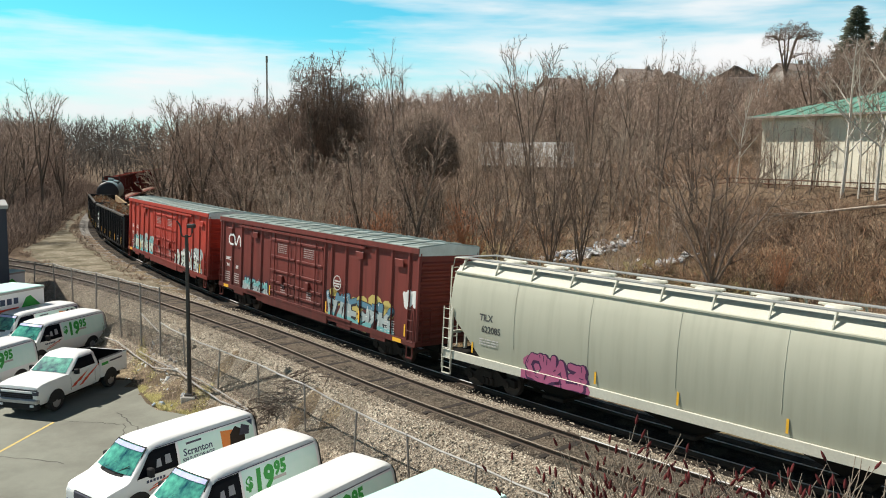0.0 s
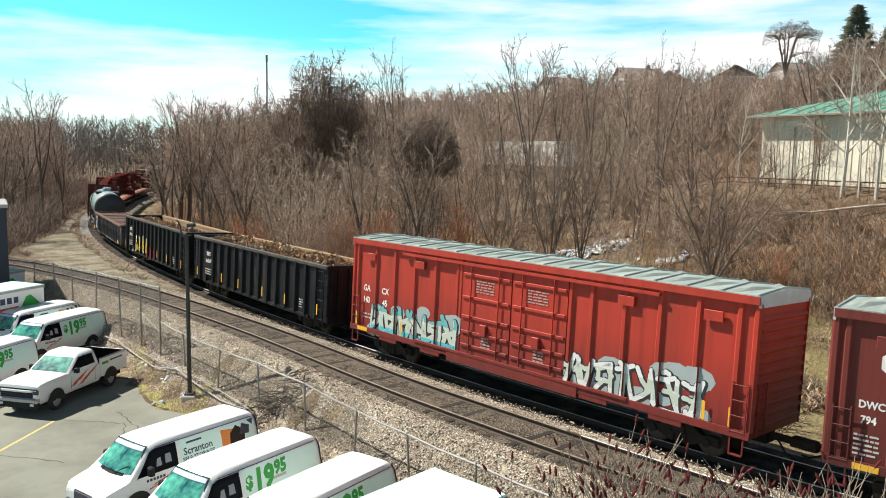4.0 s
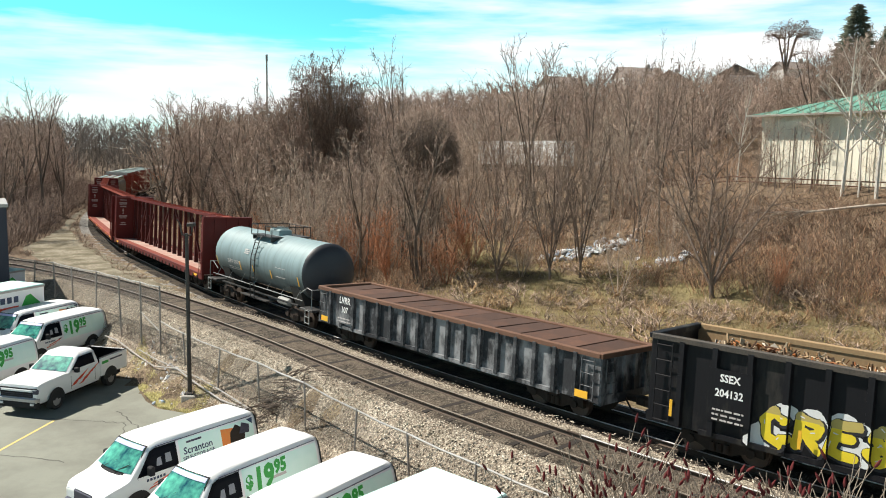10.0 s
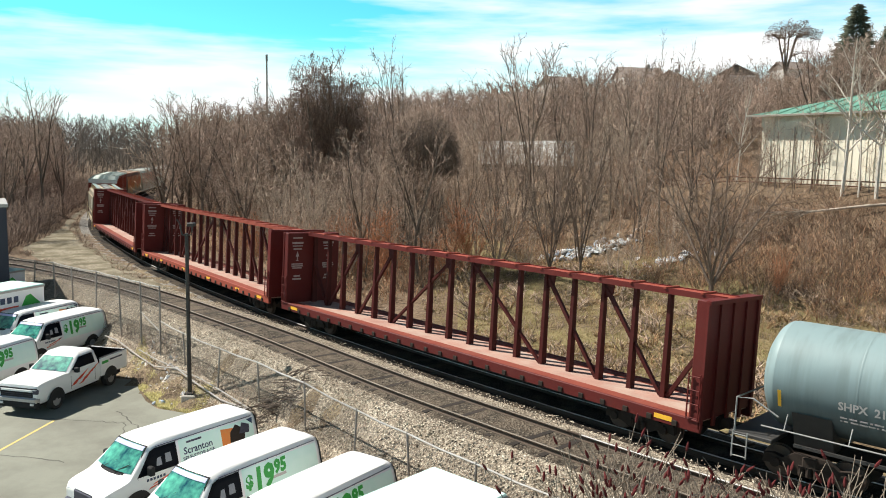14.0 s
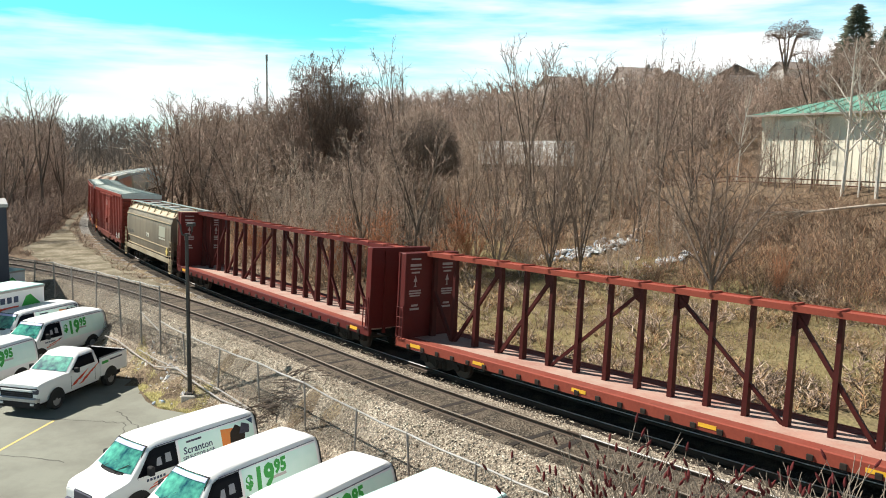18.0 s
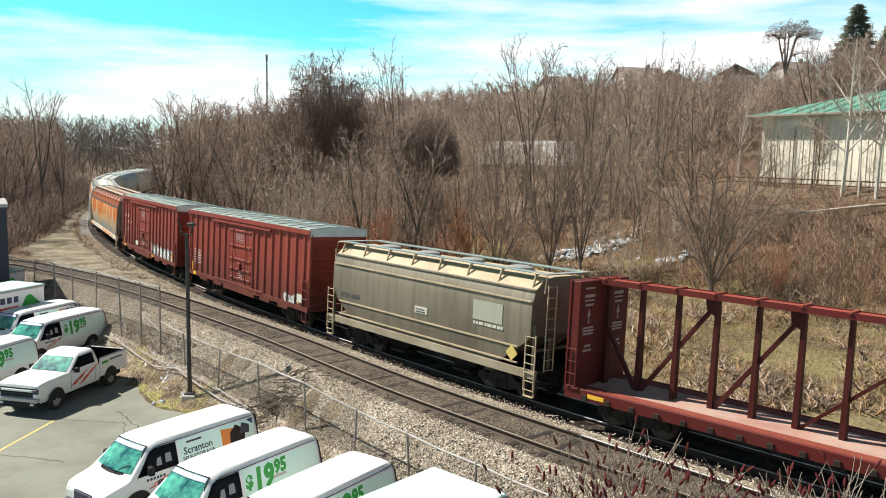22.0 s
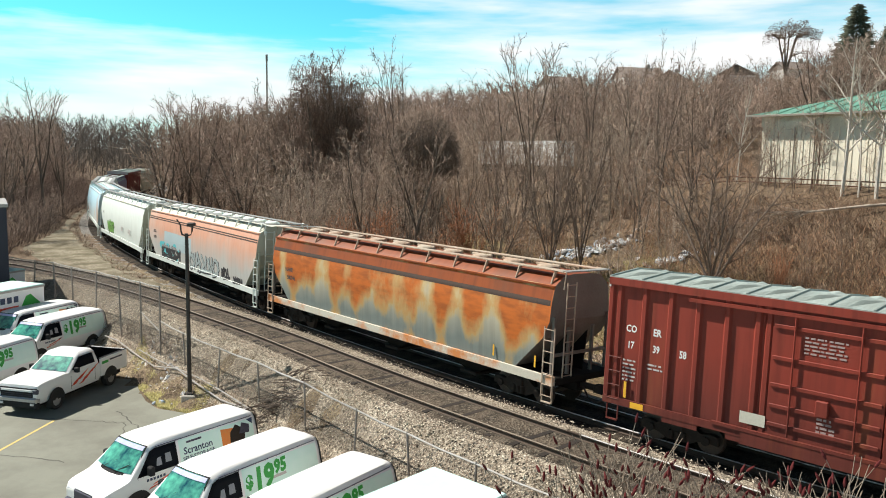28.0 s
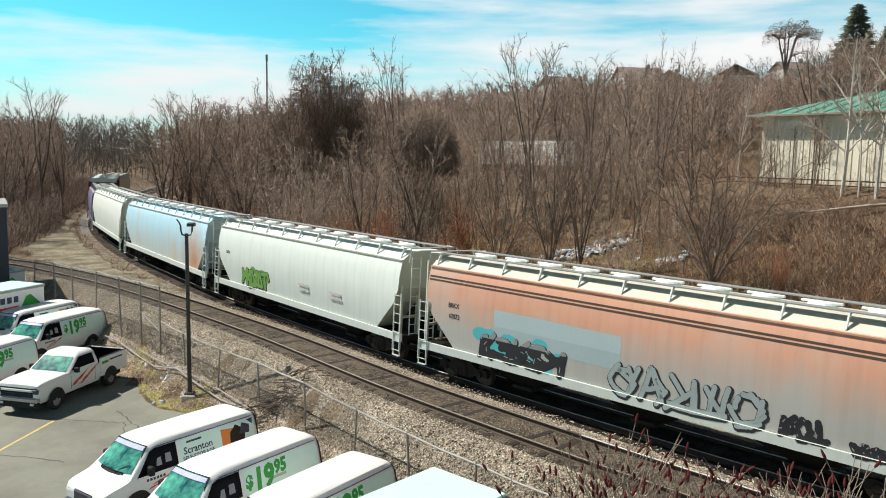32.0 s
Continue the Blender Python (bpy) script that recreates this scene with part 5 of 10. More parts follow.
def tank_car(label, length):
    car = thing("tank_car", label, "freight car", "cars of the freight train")
    h, r, zc, sides = length / 2, 1.47, 2.72, 40
    shell = Geo()
    th = [2 * math.pi * k / sides for k in range(sides)]
    xs = [-h + (length) * k / 8 for k in range(9)]
    shell.loft([[(x, r * math.sin(t), zc + r * math.cos(t)) for t in th] for x in xs], True)
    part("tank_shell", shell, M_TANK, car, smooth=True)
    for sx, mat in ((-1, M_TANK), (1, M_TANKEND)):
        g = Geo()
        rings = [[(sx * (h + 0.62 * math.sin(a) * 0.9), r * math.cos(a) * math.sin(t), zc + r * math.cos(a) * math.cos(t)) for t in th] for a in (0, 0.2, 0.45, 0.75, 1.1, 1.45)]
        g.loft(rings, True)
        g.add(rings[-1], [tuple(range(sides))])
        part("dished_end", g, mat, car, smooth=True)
    for k in range(1, 5):
        x = -h + length * k / 5
        ring = [[(x + u, (r + v) * math.sin(t), zc + (r + v) * math.cos(t)) for t in th] for u, v in ((-0.03, 0.001), (0, 0.006), (0.03, 0.001))]
        part("weld_band", Geo().loft(ring, True), M_TANK, car, smooth=True)
    # manway, housing, platform and rails
    part("housing", Geo().chamfer(-0.62, 0.62, -0.38, 0.38, 4.05, 4.48, 0.07), M_TANK, car, "grey valve housing")
    part("housing_lid", Geo().tube([(0, 0, 4.46), (0, 0, 4.54), (0, 0, 4.58)], [0.42, 0.42, 0.25], 16), M_TANK, car)
    part("platform", Geo().box(-1.25, 1.25, -1.15, 1.15, 4.08, 4.13), M_BLACK, car, "black steel grating platform")
    part("platform_legs", Geo().box(-1.1, -1.02, -1.1, 1.1, 3.85, 4.08).box(1.02, 1.1, -1.1, 1.1, 3.85, 4.08), M_BLACK, car)
    for sy in (-1, 1):
        for x in (-1.22, -0.45, 0.45, 1.22):
            part("platform_post", Geo().tube([(x, sy * 1.13, 4.1), (x, sy * 1.13, 4.66)], 0.025, 6), M_BLACK, car)
        for x, inner in ((-1.22, -0.45), (1.22, 0.45)):
            part("platform_rail", Geo().tube([(inner if sy < 0 else 0.0, sy * 1.13, 4.66), (x, sy * 1.13, 4.66), (x, 0, 4.66)], 0.025, 6), M_BLACK, car)
    g = Geo()
    for u in (-0.24, 0.24):
        g.tube([(u, -1.55, 0.75), (u, -1.60, 1.9), (u, -1.58, 3.0), (u, -1.35, 3.85), (u, -1.15, 4.15)], 0.03, 6)
    lad = part("ladder", g, M_BLACK, car, "black side ladder")
    for k in range(11):
        z = 0.95 + k * 0.31
        y = float(np.interp(z, [0.75, 1.9, 3.0, 3.85, 4.15], [-1.55, -1.60, -1.58, -1.35, -1.15]))
        part("rung", Geo().cyl((-0.24, y, z), (0.24, y, z), 0.018, 6), M_BLACK, lad)
    # saddle, stub sills, walkways and handrails
    for sx in (-1, 1):
        x = sx * (h - 1.0)
        part("saddle", Geo().loft([[(x - 0.5, y, z) for y, z in ((-1.3, 1.95), (-0.9, 0.95), (0.9, 0.95), (1.3, 1.95), (0.8, 1.46), (-0.8, 1.46))],
                                   [(x + 0.5, y, z) for y, z in ((-1.3, 1.95), (-0.9, 0.95), (0.9, 0.95), (1.3, 1.95), (0.8, 1.46), (-0.8, 1.46))]], True, True), M_BLACK, car)
        part("end_platform", Geo().chamfer(min(sx * (h - 0.1), sx * (h + 1.1)), max(sx * (h - 0.1), sx * (h + 1.1)), -1.45, 1.45, 1.0, 1.1, 0.02), M_BLACK, car)
        part("stub_sill", Geo().box(min(sx * (h - 2.6), sx * (h + 1.1)), max(sx * (h - 2.6), sx * (h + 1.1)), -0.3, 0.3, 0.72, 1.0), M_UNDER, car)
        g = Geo()
        for y in (-1.4, 1.4):
            g.tube([(sx * (h + 0.95), y, 1.1), (sx * (h + 0.95), y, 2.05), (sx * (h + 0.5), y, 2.1), (sx * (h - 0.2), y, 1.75)], 0.025, 6)
        g.tube([(sx * (h + 0.95), -1.4, 2.05), (sx * (h + 0.95), 1.4, 2.05)], 0.025, 6)
        part("end_rail", g, M_GREYFIT, car)
        ladder(car, sx * (h + 0.75), -1.48, 0.45, 1.05, 0.4, M_GREYFIT, 0, 3)
    g = Geo()
    for sy in (-1, 1):
        g.tube([(-h - 0.2, sy * 1.5, 1.45), (h + 0.2, sy * 1.5, 1.45)], 0.022, 6)
        for k in range(7):
            x = -h + 0.4 + (length - 0.8) * k / 6
            g.tube([(x, sy * 1.5, 1.45), (x, sy * 1.28, 1.85)], 0.016, 5)
    part("handrail", g, M_GREYFIT, car)
    part("side_walk", Geo().box(-1.6, 1.6, -1.52, -1.1, 0.78, 0.83).box(-h + 0.6, h - 0.6, -1.3, -1.22, 1.02, 1.10), M_BLACK, car)
    part("brake_reservoir", Geo().tube([(1.9, -0.9, 0.95), (2.0, -0.9, 0.95), (3.1, -0.9, 0.95), (3.2, -0.9, 0.95)], [0.1, 0.2, 0.2, 0.1], 12), M_GREYFIT, car)
    running_gear(car, h + 1.05, 2.05)
    stencil(car, "SHPX  210739", -h + 2.5, 2.40, 0.30, M_DIMWHITE, 1.435, 0.95, 12.5)
    bars(car, M_DIMWHITE, -h + 2.5, 2.10, 1.6, 2, 1.35, 0.04, 0.1, 5, 24)
    bars(car, M_DIMWHITE, -h + 4.15, 3.25, 0.6, 3, 1.40, 0.06, 0.1, 6, -18)
    bars(car, M_DIMWHITE, h - 2.3, 2.70, 1.1, 6, 1.462, 0.035, 0.095, 8, 9)
    for x in (-h + 3.35, -h + 5.0, h - 3.3, h - 0.35, -h + 0.2):
        ob = part("reflector", Geo().box(-0.045, 0.045, -0.008, 0, -0.24, 0.24), M_YELLOW, car)
        ob.matrix_basis = pose(x, -1.445, 2.28, 17)
    return car


WINCH = Geo().chamfer(-0.09, 0.09, -0.025, 0.025, -0.08, 0.08, 0.012).mesh("tie_down_winch")
WINCH.materials.append(M_TRUCK)


def centerbeam(label, length, seed, bright):
    car = thing("centerbeam_flatcar", label, "freight car", "cars of the freight train")
    h, top = length / 2, 4.62
    red = M_BEAM
    part("deck", Geo().box(-h + 0.15, h - 0.15, -1.42, 1.42, 1.04, 1.12), M_DECK, car, "worn pinkish deck")
    for sy in (-1, 1):
        part("side_sill", Geo().chamfer(-h, h, sy * 1.47 - 0.06, sy * 1.47 + 0.06, 0.80, 1.15, 0.015), M_BEAMTOP if bright else red, car)
        for k in range(26):
            ob = part("tie_down_winch", WINCH, M_TRUCK, car)
            ob.matrix_basis = pose(-h + 0.8 + (length - 1.6) * k / 25, sy * 1.55, 0.90)
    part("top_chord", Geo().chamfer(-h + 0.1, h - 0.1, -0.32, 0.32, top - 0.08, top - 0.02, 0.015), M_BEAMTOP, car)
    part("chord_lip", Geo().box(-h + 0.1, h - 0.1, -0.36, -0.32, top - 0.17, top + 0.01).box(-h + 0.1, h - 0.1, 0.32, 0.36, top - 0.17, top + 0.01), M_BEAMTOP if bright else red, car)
    cl = Geo().chamfer(-0.05, 0.05, -0.40, 0.40, top - 0.02, top + 0.04, 0.01).mesh("chord_cleat")
    n = 17
    bay = (length - 1.45) / n
    x0 = -h + 0.55
    post = Geo()
    post.loft([[(-0.080, -0.13, 1.12), (0.080, -0.13, 1.12), (0.080, 0.13, 1.12), (-0.080, 0.13, 1.12)],
               [(-0.060, -0.09, top - 0.1), (0.060, -0.09, top - 0.1), (0.060, 0.09, top - 0.1), (-0.060, 0.09, top - 0.1)]], True, True)
    post = post.mesh("truss_post")
    for k in range(n + 1):
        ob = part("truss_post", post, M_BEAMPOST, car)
        ob.matrix_basis = pose(x0 + bay * k, 0, 0)
        ob = part("chord_cleat", cl, M_BEAMTOP, car)
        ob.matrix_basis = pose(x0 + bay * k, 0, 0)
    # each brace runs from the chord at one post to the deck at another
    for hi, lo in ((0, 1), (3, 1), (5, 3), (8, 5), (9, 12), (12, 14), (14, 16), (17, 16)):
        a, b, up = x0 + bay * hi, x0 + bay * lo, top - 0.25 if 0 < hi < n else 3.0
        b += 0.10 if hi > lo else -0.10
        d, dx = Geo(), 0.075
        d.loft([[(a - dx, -0.06, up), (a + dx, -0.06, up), (a + dx, 0.06, up), (a - dx, 0.06, up)],
                [(b - dx, -0.06, 1.13), (b + dx, -0.06, 1.13), (b + dx, 0.06, 1.13), (b - dx, 0.06, 1.13)]], True, True)
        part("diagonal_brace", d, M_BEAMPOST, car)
        if 0 < hi < n:
            e = -1 if hi > lo else 1
            part("gusset", Geo().prism([(a, top - 0.1), (a + e * 0.42, top - 0.1), (a + e * 0.34, top - 0.55), (a, top - 0.75)], "y", -0.03, 0.03), M_BEAMPOST, car)
    for sy in (-1, 1):
        part("deck_edge", Geo().box(-h + 0.2, h - 0.2, sy * 1.17 - 0.25, sy * 1.17 + 0.25, 1.118, 1.134), M_DECKEDGE, car, "worn orange-red deck edge")
    for sx in (-1, 1):
        # bulkhead across the end and the solid web that stiffens it
        part("bulkhead", Geo().chamfer(sx * (h - 0.23) - 0.17, sx * (h - 0.23) + 0.17, -1.50, 1.50, 1.12, top - 0.03, 0.02), red, car, "solid red end bulkhead")
        for y in (-1.46, -0.75, 0.0, 0.75, 1.46):
            part("bulkhead_post", Geo().box(sx * (h - 0.03) - 0.035, sx * (h - 0.03) + 0.035, y - 0.07, y + 0.07, 0.9, top - 0.05), red, car)
        part("bulkhead_cap", Geo().box(sx * (h - 0.02) - 0.07, sx * (h - 0.02) + 0.07, -1.52, 1.52, top - 0.14, top - 0.02), red, car)
        # loading notes on the inner face of the bulkhead
        rn = random.Random(seed + 40)
        xf = sx * (h - 0.402)
        for z, hw, hh in ((4.35, 0.30, 0.03), (4.10, 0.34, 0.05), (3.95, 0.30, 0.025), (3.80, 0.24, 0.035), (3.05, 0.36, 0.03), (2.95, 0.36, 0.03), (2.85, 0.30, 0.03), (2.45, 0.2, 0.04), (2.30, 0.26, 0.04)):
            w = hw * rn.uniform(0.85, 1.0)
            for y in (-0.95, 0.85):
                part("stencil_line", Geo().box(xf - 0.004, xf + 0.004, y - w, y + w, z - hh, z + hh), M_REDWORN, car)
        for y in (-0.95, 0.85):
            lg = part("tree_emblem", Geo().prism([(-0.16, -0.3), (0.16, -0.3), (0.05, -0.22), (0.05, 0.0), (0.2, 0.0), (0.0, 0.38), (-0.2, 0.0), (-0.05, 0.0), (-0.05, -0.22)], "y", -0.004, 0.0), M_REDWORN, car)
            lg.matrix_basis = pose(xf - sx * 0.004, y, 3.42, 0, 0, 90 * sx) @ Matrix.Diagonal((0.5, 1, 0.7, 1))
        ladder(car, sx * (h - 0.25), -1.555, 1.2, 2.4, 0.36, red, 0, 4)
        bars(car, M_DIMWHITE, sx * (h - 0.4), 2.6, 0.01, 1, 1.5, 0.02, 0.1, seed)
        yl = part("yellow_sill_mark", Geo().box(-0.3, 0.3, -0.006, 0, -0.07, 0.07), M_YELLOW, car)
        yl.matrix_basis = pose(sx * (h - 1.2), -1.535, 0.97)
    if bright:
        for x in (-6.5, -2.0, 2.5, 7.0):
            yl = part("yellow_sill_mark", Geo().box(-0.28, 0.28, -0.006, 0, -0.06, 0.06), M_YELLOW, car)
            yl.matrix_basis = pose(x, -1.535, 0.97)
    part("underframe", Geo().box(-h + 1.0, h - 1.0, -0.9, 0.9, 0.92, 1.04).box(-5, 5, -0.35, 0.35, 0.5, 0.95), M_UNDER, car)
    running_gear(car, h, 2.3)
    return car


CARS = []   # (object, middle on the line at 0 s, half distance between trucks)


def couple(ob, left, right, inset=2.3):
    CARS.append((ob, (left + right) / 2, (right - left) / 2 - inset))
    return ob


def make_train():
    # pale grey hopper
    L = 19.4
    car, skin = hopper("pale grey covered hopper with rounded sides and pink graffiti", L, M_HOP_GREY, M_HOP_TRIM, M_HOP_TRIM, 9, False, CURVED)
    stencil(car, "TILX", -L / 2 + 2.15, 2.78, 0.34, M_DARKTEXT, 1.5815, 0.9, -0.0)
    stencil(car, "622085", -L / 2 + 2.4, 2.36, 0.34, M_DARKTEXT, 1.5722, 0.9, 3.81)
    bars(car, M_DIMWHITE, -L / 2 + 2.3, 2.0, 0.9, 3, 1.55, 0.04, 0.09, 2)
    graffiti(car, skin, -L / 2 + 4.1, -L / 2 + 6.5, 0.98, 1.95, 3, ["pink"], "plum", "plum", 3, weight=0.26, rim=0.10, back="pink")
    pk = part("painted_sill", Geo().box(-1.3, 1.3, -0.004, 0, -0.145, 0.145), M_SPRAY["pink"], car)
    pk.matrix_basis = pose(-L / 2 + 5.2, -1.588, 1.15)
    reflectors(car, [-L / 2 + 1.5, -L / 2 + 6.9, -L / 2 + 9.8, -L / 2 + 13, -L / 2 + 16], 1.53, 1.6, 0.4, 0.07)
    couple(car, 8.05, 8.05 + L, 2.0)

    # maroon double-door boxcar
    L = 18.6
    car, skin, ribs = boxcar("maroon double-door boxcar with blue graffiti and a pale roof", L, M_BOXRED, -0.55, 5.2, 2, 1.17)
    lg = Geo()
    path = [(-0.20, 0.03), (-0.55, 0.03), (-0.72, 0.16), (-0.72, 0.42), (-0.55, 0.55), (-0.16, 0.55), (-0.02, 0.44), (0.06, 0.10), (0.16, 0.03), (0.26, 0.10), (0.44, 0.48), (0.55, 0.55), (0.66, 0.44), (0.72, 0.03)]
    for k, (a, b) in enumerate(zip(path, path[1:])):
        q = stroke(a, b, 0.105)
        lg.add([(x, -0.0004 * (k % 3), z) for x, z in q], [tuple(range(len(q)))])
    ob = part("railway_emblem", lg, M_WHITE, car, "white line emblem")
    ob.matrix_basis = pose(-L / 2 + 1.92, -1.56, 3.45)
    bd = Geo()
    for k in range(18):
        a, b = k * 0.349, (k + 1) * 0.349
        q = stroke((0.32 * math.cos(a), 0.32 * math.sin(a)), (0.32 * math.cos(b), 0.32 * math.sin(b)), 0.05)
        bd.add([(x, -0.0004 * (k % 3), z) for x, z in q], [tuple(range(len(q)))])
    for z, wd in ((0.08, 0.24), (-0.04, 0.28), (-0.15, 0.2)):
        bd.box(-wd, wd, -0.002, 0, z - 0.035, z + 0.035)
    ob = part("round_badge", bd, M_DIMWHITE, car, "round white chalked badge")
    ob.matrix_basis = pose(-L / 2 + 12.65, -1.556, 2.78)
    bars(car, M_DIMWHITE, L / 2 - 1.9, 1.75, 0.7, 7, 1.475, 0.04, 0.10, 44)
    for x in (-L / 2 + 1.0, -L / 2 + 6.2, L / 2 - 1.2):
        yl = part("yellow_sill_mark", Geo().box(-0.3, 0.3, -0.006, 0, -0.08, 0.08), M_YELLOW, car)
        yl.matrix_basis = pose(x, -1.59, 1.08)
    stencil(car, "DWC", -L / 2 + 1.0, 2.62, 0.27, M_WHITE, 1.47)
    stencil(car, "794", -L / 2 + 0.95, 2.24, 0.27, M_WHITE, 1.47)
    stencil(car, "389", -L / 2 + 2.1, 2.24, 0.27, M_WHITE, 1.47)
    bars(car, M_DIMWHITE, -L / 2 + 0.95, 1.85, 0.6, 5, 1.47, 0.05, 0.12, 4)
    bars(car, M_DIMWHITE, -L / 2 + 2.1, 1.85, 0.6, 5, 1.47, 0.05, 0.12, 5)
    graffiti(car, skin, -L / 2 + 3.0, -L / 2 + 6.0, 1.05, 1.95, 5, ["pale", "mist", "teal", "plum"], "black", "white", 5, weight=0.26, rim=0.07, back="mist")
    graffiti(car, skin, 2.4, 7.6, 1.0, 2.35, 6, ["teal", "mist", "dullblue"], "black", "white", 6, back="straw", weight=0.27, rim=0.09)
    graffiti(car, skin, L / 2 - 1.0, L / 2 - 0.25, 2.5, 3.2, 2, ["white"], "white", "white", 7, weight=0.2)
    reflectors(car, [2.45, 5.2, L / 2 - 0.75, -L / 2 + 6.2], 1.55, 1.55, 0.5)
    couple(car, -12.05, 6.55, 2.35)

    # bright red boxcar
    L = 18.25
    car, skin, ribs = boxcar("red double-door boxcar with pale blue graffiti", L, M_BOXBRIGHT, 0.2, 5.0, 2, 1.24)
    for i, (a, b) in enumerate((("GA", "143"), ("CX", "45"))):
        stencil(car, a, -L / 2 + 0.97 + i * 1.24, 2.85, 0.36, M_WHITE, 1.47)
        stencil(car, b, -L / 2 + 0.97 + i * 1.24, 2.35, 0.36, M_WHITE, 1.47)
    bars(car, M_DIMWHITE, -L / 2 + 1.05, 1.75, 0.6, 2, 1.47, 0.06, 0.15, 14)
    graffiti(car, skin, -L / 2 + 1.3, -L / 2 + 6.6, 0.98, 2.4, 6, ["cyan", "pale", "teal"], "black", "white", 15, weight=0.25, rim=0.08, back="mist")
    graffiti(car, skin, 2.3, L / 2 - 1.5, 1.0, 2.35, 7, ["white", "pale", "white"], "black", "white", 16, back="mist", weight=0.20, rim=0.08)
    reflectors(car, [-L / 2 + 0.4, -L / 2 + 3.4, L / 2 - 0.6, L / 2 - 1.4], 1.55, 1.5, 0.55)
    ye = part("yellow_sill_mark", Geo().box(-0.35, 0.35, -0.006, 0, -0.08, 0.08), M_YELLOW, car)
    ye.matrix_basis = pose(-L / 2 + 0.9, -1.595, 1.1)
    couple(car, -32.05, -13.8, 2.35)

    # two black scrap gondolas
    for i, (num, a, b) in enumerate((("204107", -50.30, -34.15), ("204132", -67.80, -51.85))):
        L = b - a
        car, skin, ribs = gondola("black high-sided gondola heaped with rusty scrap", L, 3.42, M_GONDOLA, 15, M_GONIN, None)
        scrap_heap(car, L / 2 - 0.1, 3.36, 20 + i, 0.16 if i == 0 else -0.12)
        stencil(car, "SSEX", -L / 2 + 2.45, 2.50, 0.30, M_WHITE, 1.60)
        stencil(car, num, -L / 2 + 2.45, 2.08, 0.30, M_WHITE, 1.60)
        bars(car, M_DIMWHITE, -L / 2 + 2.45, 1.6, 0.9, 3, 1.60, 0.05, 0.14, 3 + i)
        pk = part("stencil_panel", Geo().box(-0.62, 0.62, -0.004, 0, -0.75, 0.75), M_GONDOLA, car)
        pk.matrix_basis = pose(-L / 2 + 2.45, -1.59, 2.0)
        bars(car, M_DIMWHITE, L / 2 - 2.2, 1.55, 0.35, 4, 1.60, 0.05, 0.12, 8 + i)
        reflectors(car, [-L / 2 + 0.75, -L / 2 + 4.4, -L / 2 + 6.7, -L / 2 + 9.7, L / 2 - 3.9, L / 2 - 0.65], 1.59, 1.32, 0.5, 0.09)
        if i:
            graffiti(car, skin, -L / 2 + 3.25, -L / 2 + 6.75, 0.90, 2.15, 4, ["yellow", "yellow", "straw"], "black", "white", 31, weight=0.30, rim=0.07, back="white", word="CRE8")
            graffiti(car, skin, -L / 2 + 6.7, -L / 2 + 8.6, 0.85, 1.5, 3, ["rose"], "rose", "rose", 33, weight=0.4, back="rose")
        couple(car, a, b, 2.1)

    # low gondola under rusty plates
    a, b = -85.55, -69.5
    L = b - a
    car, skin, ribs = gondola("low grey gondola loaded with flat rusty steel plates", L, 2.42, M_GREYGON, 17, M_RUSTPLATE)
    rnd = random.Random(8)
    for k in range(13):
        c = -L / 2 + 0.75 + (L - 1.5) * k / 12
        g = Geo().chamfer(-0.58, 0.58, -1.33, 1.33, -0.03, 0.0, 0.008)
        pl = part("steel_plate", g, M_RUSTPLATE, car, "rusty steel plate")
        pl.matrix_basis = pose(c, 0, 2.33 + rnd.uniform(-.01, .03), rnd.uniform(-1, 1), rnd.uniform(-1.6, 1.6), rnd.uniform(-1.5, 1.5))
    part("plate_stack", Geo().box(-L / 2 + 0.1, L / 2 - 0.1, -1.3, 1.3, 1.2, 2.2), M_RUSTPLATE, car)
    pk = part("stencil_panel", Geo().box(-0.66, 0.66, -0.004, 0, -0.62, 0.62), M_GREYGON, car)
    pk.matrix_basis = pose(-L / 2 + 2.15, -1.572, 1.62)
    stencil(car, "LVRR", -L / 2 + 2.15, 2.02, 0.40, M_WHITE, 1.578)
    stencil(car, "107", -L / 2 + 2.15, 1.60, 0.38, M_WHITE, 1.578)
    bars(car, M_DIMWHITE, -L / 2 + 2.15, 1.22, 1.0, 2, 1.578, 0.05, 0.14, 11)
    for x in (-L / 2 + 0.6, L / 2 - 0.6):
        yl = part("yellow_mark", Geo().box(-0.26, 0.26, -0.006, 0, -0.12, 0.12), M_YELLOW, car)
        yl.matrix_basis = pose(x, -1.59, 1.0)
    couple(car, a, b, 2.1)

    # tank car
    car = tank_car("pale grey-blue tank car with a black end", 10.4)
    couple(car, -99.05, -86.05, 2.05)

    # three centerbeam flatcars
    for i, (a, b) in enumerate(((-122.6, -99.5), (-146.2, -123.9), (-170.7, -147.95))):
        car = centerbeam("empty dark red centerbeam flatcar with open truss", b - a, 40 + 7 * i, i == 1)
        couple(car, a, b, 2.3)

    # grimy tan hopper
    a, b = -184.5, -171.8
    L = b - a
    car, skin = hopper("grimy tan covered hopper with cream trim and round hatches", L, M_HOP_TAN, M_TAN_TRIM, M_TAN_TRIM, 4, True, FLATSIDE, bays=2, end_cut=1.5, end_mat=M_HOP_TAN, slope_z=2.35, sill_trim=M_TAN_SILL)
    for z in (1.42, 1.98, 3.62):
        part("side_strip", Geo().box(-L / 2 + (0.9 if z < 3 else 0.4), L / 2 - (0.9 if z < 3 else 0.4), -1.60, -1.55, z, z + 0.055), M_TAN_TRIM, car)
    stencil(car, "QFQX  60876", -L / 2 + 1.7, 2.32, 0.28, M_DARKTEXT, 1.5715, 0.9, -0.0)
